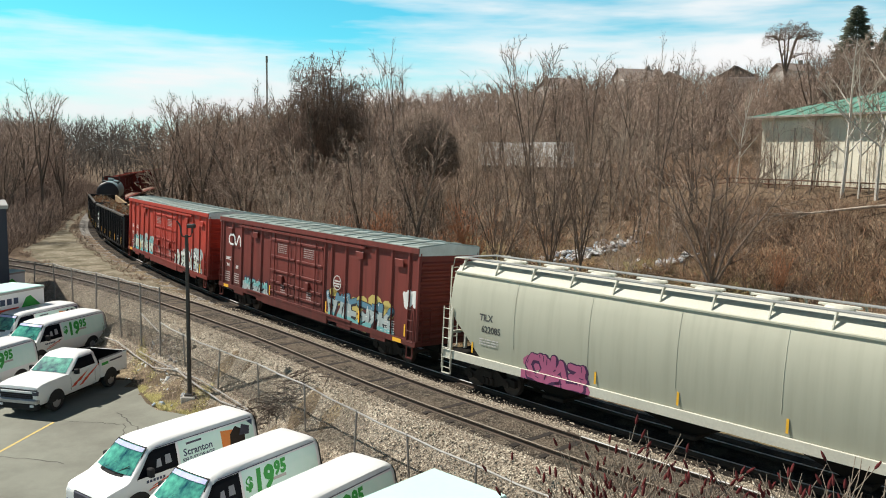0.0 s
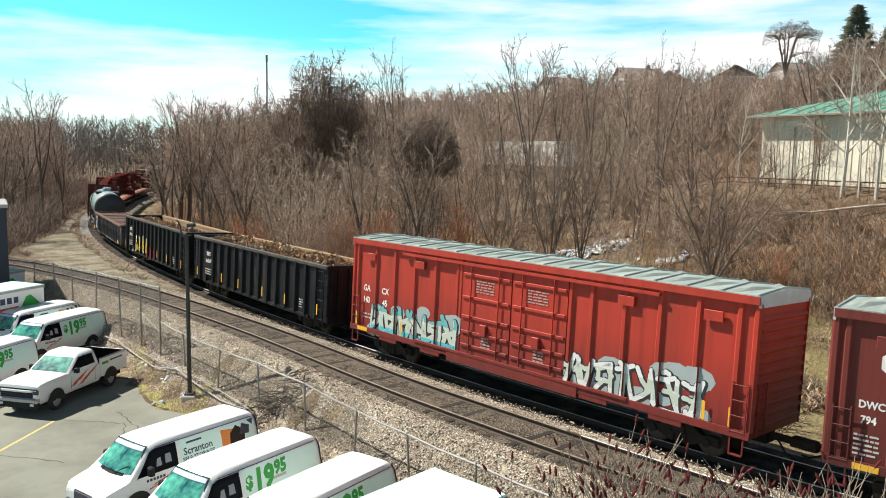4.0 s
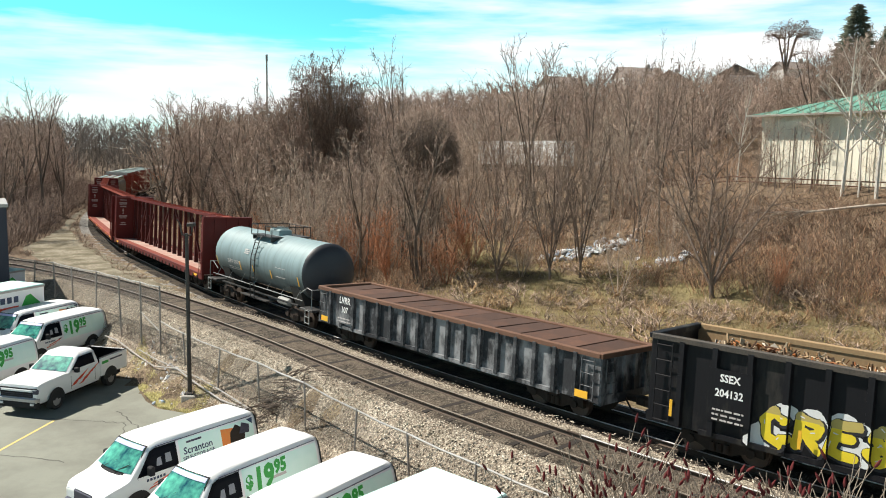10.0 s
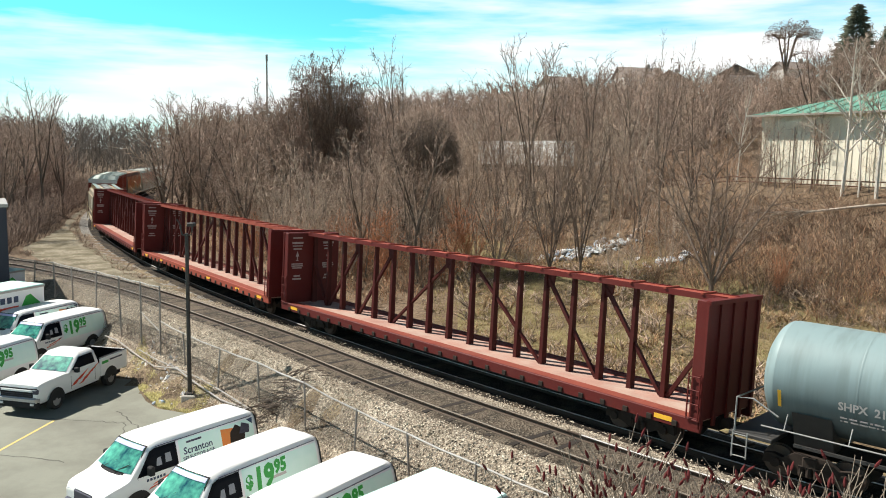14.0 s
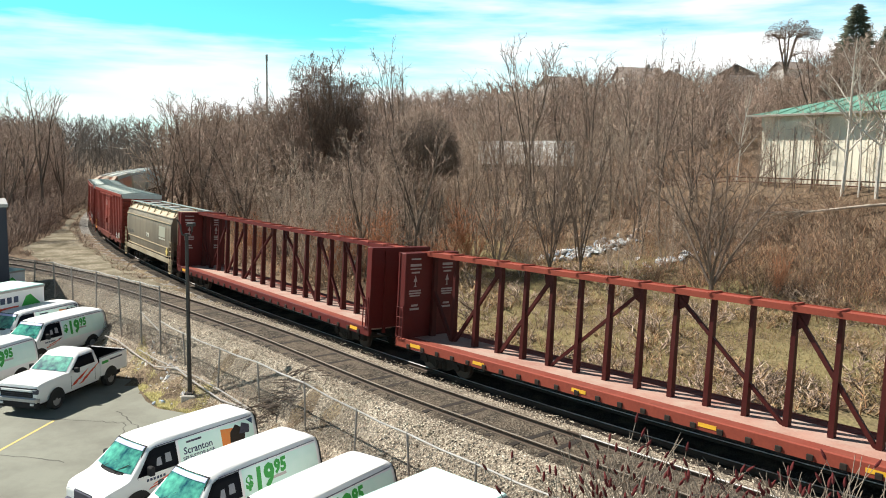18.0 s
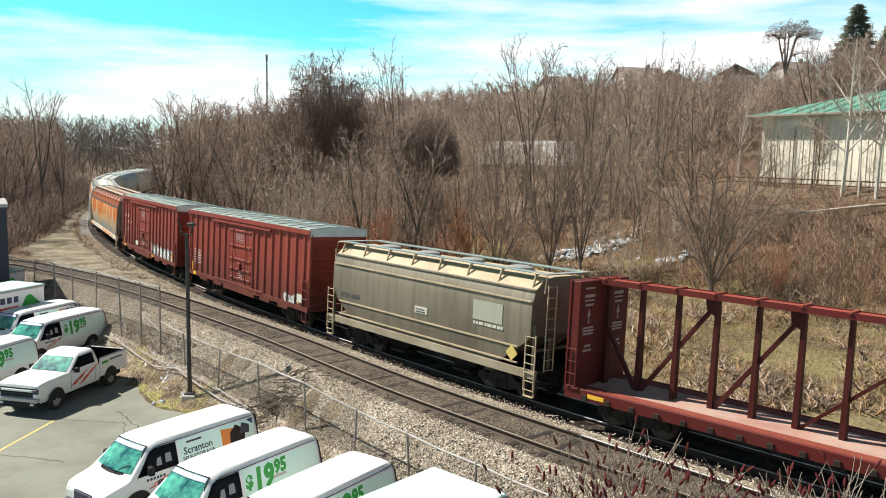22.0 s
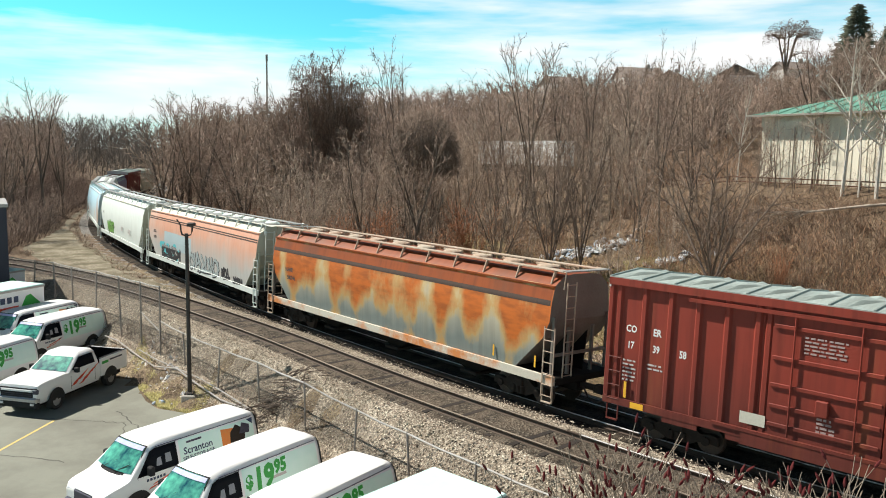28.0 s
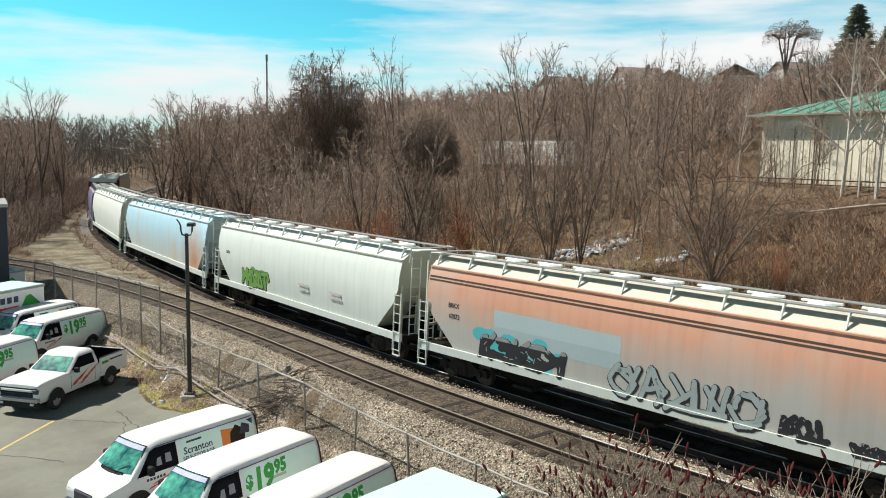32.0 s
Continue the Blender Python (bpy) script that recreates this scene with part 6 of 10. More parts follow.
    pl = part("white_plate", Geo().box(-0.38, 0.38, -0.006, 0, -0.14, 0.14), M_HOP_TRIM, car)
    pl.matrix_basis = pose(0.2, -1.582, 2.45)
    bars(car, M_DARKTEXT, 0.2, 2.48, 0.6, 2, 1.59, 0.05, 0.1, 3)
    pl = part("paint_patch", Geo().box(-0.75, 0.75, -0.005, 0, -0.36, 0.36), M_HOP_GREY, car, "square of grey touch-up paint")
    pl.matrix_basis = pose(3.9, -1.582, 2.98)
    bars(car, M_HOP_TRIM, 3.95, 2.50, 1.5, 1, 1.585, 0.11, 0.14, 3)
    pl = part("hazard_diamond", Geo().box(-0.2, 0.2, -0.006, 0, -0.2, 0.2), M_PLACARD, car, "yellow diamond placard")
    pl.matrix_basis = pose(L / 2 - 1.15, -1.6, 1.75, 0, 45, 0)
    couple(car, a, b, 2.0)

    # two old boxcars
    for i, (a, b) in enumerate(((-201.8, -186.2), (-219.05, -204.1))):
        L = b - a
        car, skin, ribs = boxcar("weathered red single-door boxcar with a pale ribbed roof", L, M_BOXOLD, -0.1 if not i else -1.0, 2.9, 1, 0.86, eave=4.90)
        if i:
            for k, (u, v) in enumerate((("CO", "17"), ("ER", "39"), ("", "58"))):
                if u:
                    stencil(car, u, -L / 2 + 0.80 + k * 0.86, 3.38, 0.30, M_WHITE, 1.47, 0.8)
                stencil(car, v, -L / 2 + 0.80 + k * 0.86, 2.88, 0.30, M_WHITE, 1.47, 0.75)
            bars(car, M_DIMWHITE, -L / 2 + 0.80, 2.4, 0.45, 6, 1.47, 0.05, 0.12, 21)
            bars(car, M_DIMWHITE, -L / 2 + 1.66, 2.4, 0.5, 2, 1.47, 0.05, 0.12, 22)
            graffiti(car, skin, 1.4, L / 2 - 1.2, 1.05, 1.95, 7, ["pale", "white", "mist"], "grey", "white", 51, weight=0.2, rim=0.06)
            pl = part("patch_plate", Geo().box(-0.35, 0.35, -0.006, 0, -0.16, 0.16), M_HOP_TRIM, car)
            pl.matrix_basis = pose(-L / 2 + 4.7, -1.555, 1.55)
        else:
            bars(car, M_DIMWHITE, -L / 2 + 1.4, 2.5, 1.2, 6, 1.47, 0.06, 0.15, 23)
            graffiti(car, skin, L / 2 - 2.7, L / 2 - 1.3, 1.1, 1.65, 3, ["mist"], "white", "white", 53, weight=0.10, rim=0.03)
            pl = part("patch_plate", Geo().box(-0.28, 0.28, -0.006, 0, -0.2, 0.2), M_HOP_TRIM, car)
            pl.matrix_basis = pose(L / 2 - 0.85, -1.56, 1.55)
        reflectors(car, [-L / 2 + 0.75, L / 2 - 1.0], 1.55, 1.5, 0.5)
        for x in (-L / 2 + 1.2, 1.8):
            yl = part("yellow_mark", Geo().box(-0.22, 0.22, -0.006, 0, -0.09, 0.09), M_YELLOW, car)
            yl.matrix_basis = pose(x, -1.59, 1.08)
        couple(car, a, b, 2.35)

    # hoppers at the tail
    a, b = -240.15, -220.85
    L = b - a
    car, skin = hopper("grey covered hopper streaked with bright orange rust", L, M_HOP_RUST, M_RUST_TRIM, M_RUST_ROOF, 10, False, CURVED, end_mat=M_RUST_END, sill_trim=M_RUST_SILL, eave_mat=M_RUST_ROOF)
    g = Geo()
    lay(g, [(-L / 2 + 0.4, 3.62), (L / 2 - 0.4, 3.62), (L / 2 - 0.4, 3.80), (-L / 2 + 0.4, 3.80)], skin, 0.006)
    part("side_stripe", g, M_EAVEDARK, car, "dark seam along the side")
    g = Geo()
    lay(g, [(-L / 2 + 0.4, 3.80), (L / 2 - 0.4, 3.80), (L / 2 - 0.4, 4.17), (-L / 2 + 0.4, 4.17)], skin, 0.004)
    part("rusted_band", g, M_RUST_ROOF, car, "fully rusted band under the roof")
    stencil(car, "NAHX", -L / 2 + 2.0, 2.8, 0.28, M_DARKTEXT, 1.5815, 0.9, -0.0)
    stencil(car, "580746", -L / 2 + 2.2, 2.42, 0.28, M_DARKTEXT, 1.5762, 0.9, 3.42)
    reflectors(car, [L / 2 - 2.9, L / 2 - 0.9], 1.56, 1.65, 0.4, 0.07)
    couple(car, a, b, 2.0)

    a, b = -260.8, -241.3
    L = b - a
    car, skin = hopper("faded pink covered hopper with black and blue graffiti", L, M_HOP_PINK, M_HOP_WHITE, M_HOP_TRIM, 11, False, CURVED, end_mat=M_HOP_GREY, sill_trim=M_HOP_WHITE, eave_mat=M_HOP_PINK)
    for z in (3.86, 3.74):
        g = Geo()
        lay(g, [(-L / 2 + 0.4, z), (L / 2 - 0.4, z), (L / 2 - 0.4, z + 0.07), (-L / 2 + 0.4, z + 0.07)], skin, 0.006)
        part("side_stripe", g, M_EAVEDARK, car, "dark seam along the side")
    g = Geo()
    lay(g, [(-L / 2 + 3.9, 2.0), (-L / 2 + 9.2, 1.95), (-L / 2 + 9.2, 3.05), (-L / 2 + 3.9, 3.1)], skin, 0.003)
    part("overpainted_patch", g, M_PATCH, car, "grey-blue overpainted patch")
    stencil(car, "BRKX", -L / 2 + 1.85, 2.92, 0.25, M_DARKTEXT, 1.5815, 0.9, -0.0)
    stencil(car, "62072", -L / 2 + 1.9, 2.52, 0.25, M_DARKTEXT, 1.5815, 0.9, 1.49)
    graffiti(car, skin, -L / 2 + 3.2, -L / 2 + 7.0, 1.3, 2.25, 5, ["black", "black", "grey"], "black", "mist", 61, weight=0.26, rim=0.05, back="cyan")
    graffiti(car, skin, -L / 2 + 8.8, -L / 2 + 13.8, 1.15, 2.35, 5, ["mist"], "black", "mist", 62, weight=0.16, rim=0.07)
    graffiti(car, skin, -L / 2 + 14.2, -L / 2 + 15.4, 1.3, 1.95, 3, ["black"], "black", "grey", 63, weight=0.14)
    graffiti(car, skin, -L / 2 + 16.0, -L / 2 + 17.2, 1.3, 1.6, 4, ["black"], "black", "grey", 64, weight=0.12)
    couple(car, a, b, 2.0)

    a, b = -280.1, -261.8
    L = b - a
    car, skin = hopper("white covered hopper with a small green graffiti tag", L, M_HOP_WHITE, M_HOP_WHITE, M_HOP_WHITE, 9, False, CURVED, end_mat=M_HOP_GREY)
    graffiti(car, skin, -L / 2 + 3.4, -L / 2 + 6.6, 1.35, 2.35, 4, ["green"], "black", "green", 71, weight=0.24, back="green")
    for x in (10.3, 13.2):
        bars(car, M_DIMWHITE, -L / 2 + x, 2.2, 1.0, 2, 1.59, 0.14, 0.2, int(x))
    stencil(car, "GPLX", -L / 2 + 1.7, 2.9, 0.22, M_DARKTEXT, 1.5815, 0.9, -0.0)
    couple(car, a, b, 2.0)

    a, b = -300.9, -281.4
    L = b - a
    car, skin = hopper("pale blue covered hopper with rust stains", L, M_HOP_BLUE, M_HOP_WHITE, M_HOP_BLUE, 9, False, CURVED, end_mat=M_PATCH)
    couple(car, a, b, 2.0)

    a, b = -321.0, -302.2
    L = b - a
    car, skin = hopper("white covered hopper with a light roof", L, M_HOP_WHITE, M_HOP_WHITE, M_HOP_WHITE, 9, False, CURVED, end_mat=M_HOP_GREY)
    couple(car, a, b, 2.0)

    a, b = -336.0, -322.5
    car, skin = hopper("purple-grey covered hopper far back in the train", b - a, M_HOP_PURPLE, M_HOP_PURPLE, M_HOP_GREY, 5, True, FLATSIDE, end_mat=M_HOP_PURPLE, bays=2)
    couple(car, a, b, 2.0)

    a, b = -355.4, -337.8
    car, skin, ribs = boxcar("dark brown boxcar far back in the train", b - a, M_BOXRED, 0.0, 3.0, 1, 1.3)
    couple(car, a, b, 2.35)

    a, b = -374.5, -357.0
    car, skin = hopper("grey covered hopper at the far end", b - a, M_HOP_GREY, M_HOP_GREY, M_HOP_GREY, 8, False, CURVED)
    couple(car, a, b, 2.0)


make_train()

# ---------------------------------------------------------------- parking lot things
M_VANWHITE = material("white_van_paint", (0.80, 0.81, 0.80), (0.76, 0.77, 0.76), 0.6, 8, 0.3, spec=0.5)
M_TYRE = material("tyre_rubber", (0.022, 0.022, 0.022), (0.035, 0.033, 0.03), 6, 30, 0.85)
M_RIM = material("steel_rim", (0.45, 0.45, 0.46), (0.30, 0.30, 0.31), 5, 30, 0.4, 0.7)
M_PLASTIC = material("dark_plastic", (0.02, 0.02, 0.022), (0.03, 0.03, 0.03), 4, 30, 0.8, spec=0.2)
M_GRILLE = material("grey_grille", (0.07, 0.07, 0.10), (0.03, 0.03, 0.045), 6, 30, 0.5, 0.3)
M_LAMP = material("headlamp", (0.70, 0.74, 0.78), (0.5, 0.53, 0.56), 5, 20, 0.12, spec=0.8)
M_GLASS = glass("dark_window_glass", (0.005, 0.007, 0.011), 0.08, 0.03)
M_LINER = material("black_bed_liner", (0.006, 0.006, 0.007), (0.012, 0.012, 0.013), 4, 30, 0.9, spec=0.05)
# the dashboard behind the glass and the sky's reflection are put into the colour
M_SCREEN = material("windscreen_dash_and_reflection", (0.008, 0.05, 0.085), (0.12, 0.50, 0.36), 1.1, 5, 0.05, amount=1.0, spec=0.5)
M_BLUEBAND = material("pale_lavender_band", (0.42, 0.46, 0.78), (0.66, 0.70, 0.88), 9, 24, 0.2, spec=0.6)
M_SEAT = material("pale_cab_interior", (0.34, 0.35, 0.38), (0.20, 0.21, 0.23), 3, 14, 0.7)
M_GREENTXT = material("green_lettering", (0.02, 0.30, 0.04), (0.04, 0.37, 0.06), 3, 20, 0.5)
M_REDGRAPH = material("red_orange_graphic", (0.62, 0.06, 0.03), (0.70, 0.12, 0.04), 3, 20, 0.5)
# mint colour stands in for the bluish shade on the white van sides
M_MINT = material("white_side_shade_tint", (0.62, 0.84, 0.76), (0.74, 0.88, 0.83), 0.7, 4, 0.4)
M_ORANGE = material("orange_graphic", (0.75, 0.20, 0.03), (0.62, 0.28, 0.08), 2, 12, 0.5)
M_NAVY = material("navy_graphic", (0.03, 0.05, 0.10), (0.05, 0.07, 0.12), 2, 12, 0.5)
M_PALEBLUE = material("pale_roof_fibreglass", (0.56, 0.80, 0.74), (0.50, 0.74, 0.69), 0.5, 7, 0.5)
M_DARKNAVY = material("dark_navy_cladding", (0.025, 0.028, 0.045), (0.035, 0.036, 0.05), 1, 14, 0.6)

VAN_W = [(0.38, 0.86), (0.60, 0.975), (0.95, 1.0), (1.20, 0.99), (1.60, 0.90), (1.95, 0.80), (2.10, 0.76)]


VAN_BANDS = [0.0, 0.60, 0.95, 1.18, 1.40, 1.60, 1.88, 1.95, 3.0]


def van_y(z):
    return float(np.interp(z, [a for a, b in VAN_W], [b for a, b in VAN_W]))


def van_ring(x, top, narrow=1.0):
    """Cross-section of the van at x whose roof or bonnet lies at top."""
    b = min(1.18, top - 0.14)
    zs = [0.38, 0.60, min(0.95, b - 0.06), b, b + (top - b) * 0.45, top - (top - b) * 0.22]
    half = [(van_y(z) * narrow, z) for z in zs]
    e = van_y(top) * narrow
    half += [(e - 0.05, top - 0.045), (e - 0.17, top - 0.008), (e * 0.45, top + 0.012)]
    return [(x, -y, z) for y, z in half] + [(x, y, z) for y, z in reversed(half)]


VAN_STATIONS = [(-2.84, 1.90, 0.95), (-2.80, 1.99, 0.975), (-2.68, 2.05, 0.99), (-2.3, 2.075, 1.0), (-0.9, 2.085, 1.0), (0.75, 2.075, 1.0), (1.12, 2.03, 1.0),
                (1.30, 1.90, 1.0), (1.92, 1.27, 1.0), (2.05, 1.20, 0.99), (2.50, 1.10, 0.965), (2.72, 1.02, 0.93), (2.82, 0.86, 0.89)]


def wheel_set(car, xs, y, r, width):
    tyre = Geo()
    k = 20
    prof = [(-width / 2, r * 0.62), (-width / 2, r * 0.93), (-width * 0.3, r), (width * 0.3, r), (width / 2, r * 0.93), (width / 2, r * 0.62)]
    tyre.loft([[(q * math.cos(2 * math.pi * i / k), u, q * math.sin(2 * math.pi * i / k)) for u, q in prof] for i in range(k + 1)], True)
    tyre = tyre.mesh("tyre", True)
    rim = Geo().cyl((0, -width * 0.42, 0), (0, width * 0.42, 0), r * 0.63, 18)
    rim.tube([(0, -width * 0.46, 0), (0, -width * 0.40, 0)], [r * 0.18, r * 0.25], 10)
    rim = rim.mesh("rim")
    for x in xs:
        for sy in (-1, 1):
            t = part("wheel", tyre, M_TYRE, car)
            t.matrix_basis = pose(x, sy * y, r, 0, 0, 0 if sy < 0 else 180)
            part("rim", rim, M_RIM, t)


def patch(pts, off):
    """A flat piece laid on the van's side (sign of off tells which), outline in (x, z)."""
    s = 1 if off > 0 else -1
    g = Geo()
    for lo, hi in zip(VAN_BANDS, VAN_BANDS[1:]):
        q = clip_poly(pts, 1, lo, hi)
        if len(q) > 2:
            g.add([(x, s * (van_y(z) + abs(off)), z) for x, z in q], [tuple(range(len(q)))])
    return g


def van(label, m, group="rental vans on the parking lot", design=0):
    v = thing("cargo_van", label, "van", group)
    body = Geo().loft([van_ring(x, t, n) for x, t, n in VAN_STATIONS], True, True)
    part("body", body, M_VANWHITE, v, smooth=True)
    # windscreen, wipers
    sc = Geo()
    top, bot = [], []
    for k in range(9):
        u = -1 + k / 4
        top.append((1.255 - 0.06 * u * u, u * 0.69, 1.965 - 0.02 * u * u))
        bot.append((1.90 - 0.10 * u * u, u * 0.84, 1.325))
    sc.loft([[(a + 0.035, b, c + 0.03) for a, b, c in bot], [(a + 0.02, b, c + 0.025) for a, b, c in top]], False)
    part("windscreen", sc, M_SCREEN, v, "sloping windscreen, dashboard and sky reflection in its colour", smooth=True)
    part("screen_gasket", Geo().loft([[(1.90 - 0.10 * u * u + 0.035, u * 0.895, 1.285) for u in [k / 4 - 1 for k in range(9)]], [(1.255 - 0.06 * u * u - 0.005, u * 0.735, 2.010 - 0.02 * u * u) for u in [k / 4 - 1 for k in range(9)]]], False), M_PLASTIC, v)
    part("tinted_band", Geo().loft([[(1.36 - 0.07 * (k / 4 - 1) ** 2 + 0.055, (k / 4 - 1) * 0.70, 1.890 - 0.015 * (k / 4 - 1) ** 2) for k in range(9)],
                                    [(1.265 - 0.06 * (k / 4 - 1) ** 2 + 0.035, (k / 4 - 1) * 0.68, 1.985 - 0.02 * (k / 4 - 1) ** 2) for k in range(9)]], False), M_BLUEBAND, v)
    part("cowl", Geo().loft([[(1.99 - 0.1 * u * u, u * 0.86, 1.255) for u in (-1, -.5, 0, .5, 1)], [(1.90 - 0.1 * u * u, u * 0.86, 1.345) for u in (-1, -.5, 0, .5, 1)]], False), M_PLASTIC, v)
    for y in (-0.45, 0.2):
        part("wiper", Geo().tube([(1.95, y, 1.31), (1.72, y + 0.42, 1.55)], 0.012, 4), M_PLASTIC, v)
    for sy in (-1, 1):
        part("window_frame", patch([(0.31, 1.215), (1.72, 1.215), (1.60, 1.36), (1.22, 1.84), (1.05, 1.90), (0.31, 1.90)][::sy], sy * 0.005), M_LINER, v)
        part("cab_glimpse", patch([(0.52, 1.40), (0.74, 1.40), (0.72, 1.66), (0.54, 1.66)][::sy], sy * 0.0085), M_SEAT, v)
        part("cab_glimpse", patch([(0.86, 1.38), (1.06, 1.38), (1.00, 1.60), (0.88, 1.62)][::sy], sy * 0.0085), M_SEAT, v)
        part("side_window", patch([(0.36, 1.26), (1.60, 1.26), (1.52, 1.34), (1.16, 1.80), (1.02, 1.86), (0.36, 1.86)][::sy], sy * 0.007), M_GLASS, v, "dark front door window")
        for pts in ([(0.30, 0.55), (0.30, 1.95)], [(1.70, 0.62), (1.70, 1.24)], [(-1.1, 0.55), (-1.1, 1.93)], [(0.30, 0.55), (1.7, 0.55)]):
            g = Geo().tube([(x, sy * (van_y(z) + 0.003), z) for x, z in pts], 0.008, 4)
            part("door_seam", g, M_PLASTIC, v)
        mir = part("mirror", Geo().chamfer(-0.07, 0.09, -0.11, 0.11, -0.13, 0.13, 0.03), M_PLASTIC, v, "black door mirror")
        mir.matrix_basis = pose(1.35, sy * 1.13, 1.38)
        part("handle", Geo().chamfer(0.40, 0.55, sy * 0.99 - 0.02, sy * 0.99 + 0.02, 1.08, 1.12, 0.008), M_PLASTIC, v)
        part("headlight", Geo().chamfer(2.70, 2.815, sy * 0.68 - 0.17, sy * 0.68 + 0.17, 0.72, 0.90, 0.03), M_LAMP, v)
        for x in (-1.72, 1.72):
            n = 14
            arch = [(x + 0.47 * math.cos(math.pi * k / n), 0.40 + 0.46 * math.sin(math.pi * k / n)) for k in range(n + 1)]
            part("wheel_arch", patch(arch[::sy], sy * 0.004), M_TYRE, v)
        part("side_marker", Geo().chamfer(2.52, 2.66, sy * 0.955 - 0.02, sy * 0.955 + 0.02, 0.78, 0.86, 0.01), M_ORANGE, v)
    for sy in (-1, 1):
        part("drip_rail", Geo().tube([(x, sy * (van_y(1.93) + 0.012), 1.93) for x in (-2.62, -1.0, 0.6, 1.0)], 0.014, 5), M_GRILLE, v)
    part("grille", Geo().chamfer(2.76, 2.845, -0.46, 0.46, 0.62, 0.92, 0.03), M_GRILLE, v)
    part("front_bumper", Geo().chamfer(2.60, 2.90, -0.93, 0.93, 0.40, 0.60, 0.06), M_GRILLE, v)
    part("rear_bumper", Geo().chamfer(-2.95, -2.75, -0.93, 0.93, 0.42, 0.58, 0.04), M_PLASTIC, v)
    part("rear_gasket", Geo().loft([[(-2.855, y * 1.005, z) for _, y, z in van_ring(0, 1.95, 0.96)], [(-2.775, y * 1.012, z + 0.006) for _, y, z in van_ring(0, 2.01, 0.985)]], False), M_PLASTIC, v)
    part("underbody", Geo().box(-2.6, 2.6, -0.8, 0.8, 0.28, 0.40), M_UNDER, v)
    wheel_set(v, (-1.72, 1.72), 0.87, 0.36, 0.24)
    # graphics on the near side (the van's left)

    def write(body_text, x, z, size, mat, squeeze=1.0, thick=0.0, lift=0.012):
        me = lettering(body_text, size, squeeze, thick)
        if mat is M_GREENTXT:
            me.transform(Matrix(((1, 0, 0.10, 0), (0, 1, 0, 0), (0, 0, 1, 0), (0, 0, 0, 1))))
        ob = part("van_lettering", me, mat, v)
        lean = -math.degrees(math.atan2(0.2, 0.75)) if z > 1.2 else 0
        ob.matrix_basis = pose(x, van_y(z) + lift, z, lean, 0, 180)
        return ob
    for k in range(6):
        part("brand_bar", patch([(1.42 - k * 0.11, 1.02), (1.34 - k * 0.11, 1.02), (1.34 - k * 0.11, 1.10), (1.42 - k * 0.11, 1.10)], 0.006), M_NAVY, v)
    part("brand_stripe", patch([(1.15, 0.92), (0.35, 1.12), (0.20, 1.22), (0.55, 1.02), (1.25, 0.86)], 0.007), M_REDGRAPH, v)
    part("brand_stripe", patch([(1.30, 0.82), (0.55, 0.96), (0.40, 1.03), (0.75, 0.90), (1.35, 0.76)], 0.007), M_REDGRAPH, v)
    if design == 1:
        part("side_shade_tint", patch([(0.22, 1.00), (-2.65, 1.00), (-2.65, 1.86), (0.22, 1.90)], 0.005), M_MINT, v)
        write("Scranton", -0.45, 1.52, 0.30, M_NAVY, 1.0, 0.006)
        write("SELF-STORAGE", -0.45, 1.30, 0.17, M_NAVY, 1.05, 0.004)
        part("brand_bar", patch([(-0.05, 1.74), (-0.62, 1.74), (-0.62, 1.80), (-0.05, 1.80)], 0.009), M_GRILLE, v)
        part("picture_panel", patch([(-1.35, 1.25), (-1.95, 1.25), (-1.75, 1.55), (-1.95, 1.72), (-1.35, 1.80)], 0.008), M_ORANGE, v, "orange storage picture")
        part("picture_panel", patch([(-1.65, 1.22), (-2.25, 1.25), (-2.30, 1.60), (-1.95, 1.82), (-1.70, 1.62)], 0.010), M_TRUCK, v)
        part("picture_panel", patch([(-2.05, 1.50), (-2.45, 1.45), (-2.50, 1.70), (-2.2, 1.82)], 0.012), M_GRILLE, v)
        part("picture_panel", patch([(-2.42, 1.86), (-2.62, 1.68), (-2.66, 1.88)], 0.012), M_NAVY, v)
    else:
        part("side_shade_tint", patch([(0.22, 1.00), (-2.65, 1.00), (-2.65, 1.86), (0.22, 1.90)], 0.005), M_MINT, v, "mint tint painting the shade on the white side")
        write("$", 0.02, 1.50, 0.48, M_GREENTXT, 1.0, 0.024)
        write("19", -0.52, 1.46, 0.86, M_GREENTXT, 0.88, 0.046)
        write("95", -1.16, 1.62, 0.52, M_GREENTXT, 0.90, 0.028)
        part("brand_bar", patch([(-0.85, 1.34), (-1.35, 1.34), (-1.35, 1.42), (-0.85, 1.42)], 0.010), M_GALV, v)
    v.matrix_world = m
    return v


def make_vans():
    van("white cargo van lettered for self-storage, parked", pose(-8.51, 24.0, LOT_Z, 0, 0, 234.3), design=1)
    van("white cargo van with large green price lettering", pose(-6.03, 21.8, LOT_Z, 0, 0, 235.1))
    van("white cargo van with green price lettering, parked", pose(-3.55, 19.83, LOT_Z, 0, 0, 235.1))
    van("white cargo van with green price lettering near the fence", pose(-20.1, 40.25, LOT_Z, 0, 0, 250.8))
    van("white cargo van parked in the far row", pose(-22.45, 42.3, LOT_Z, 0, 0, 250.0), design=1)
    van("white cargo van parked beside the pickup", pose(-20.25, 33.4, LOT_Z, 0, 0, 255.0))


make_vans()


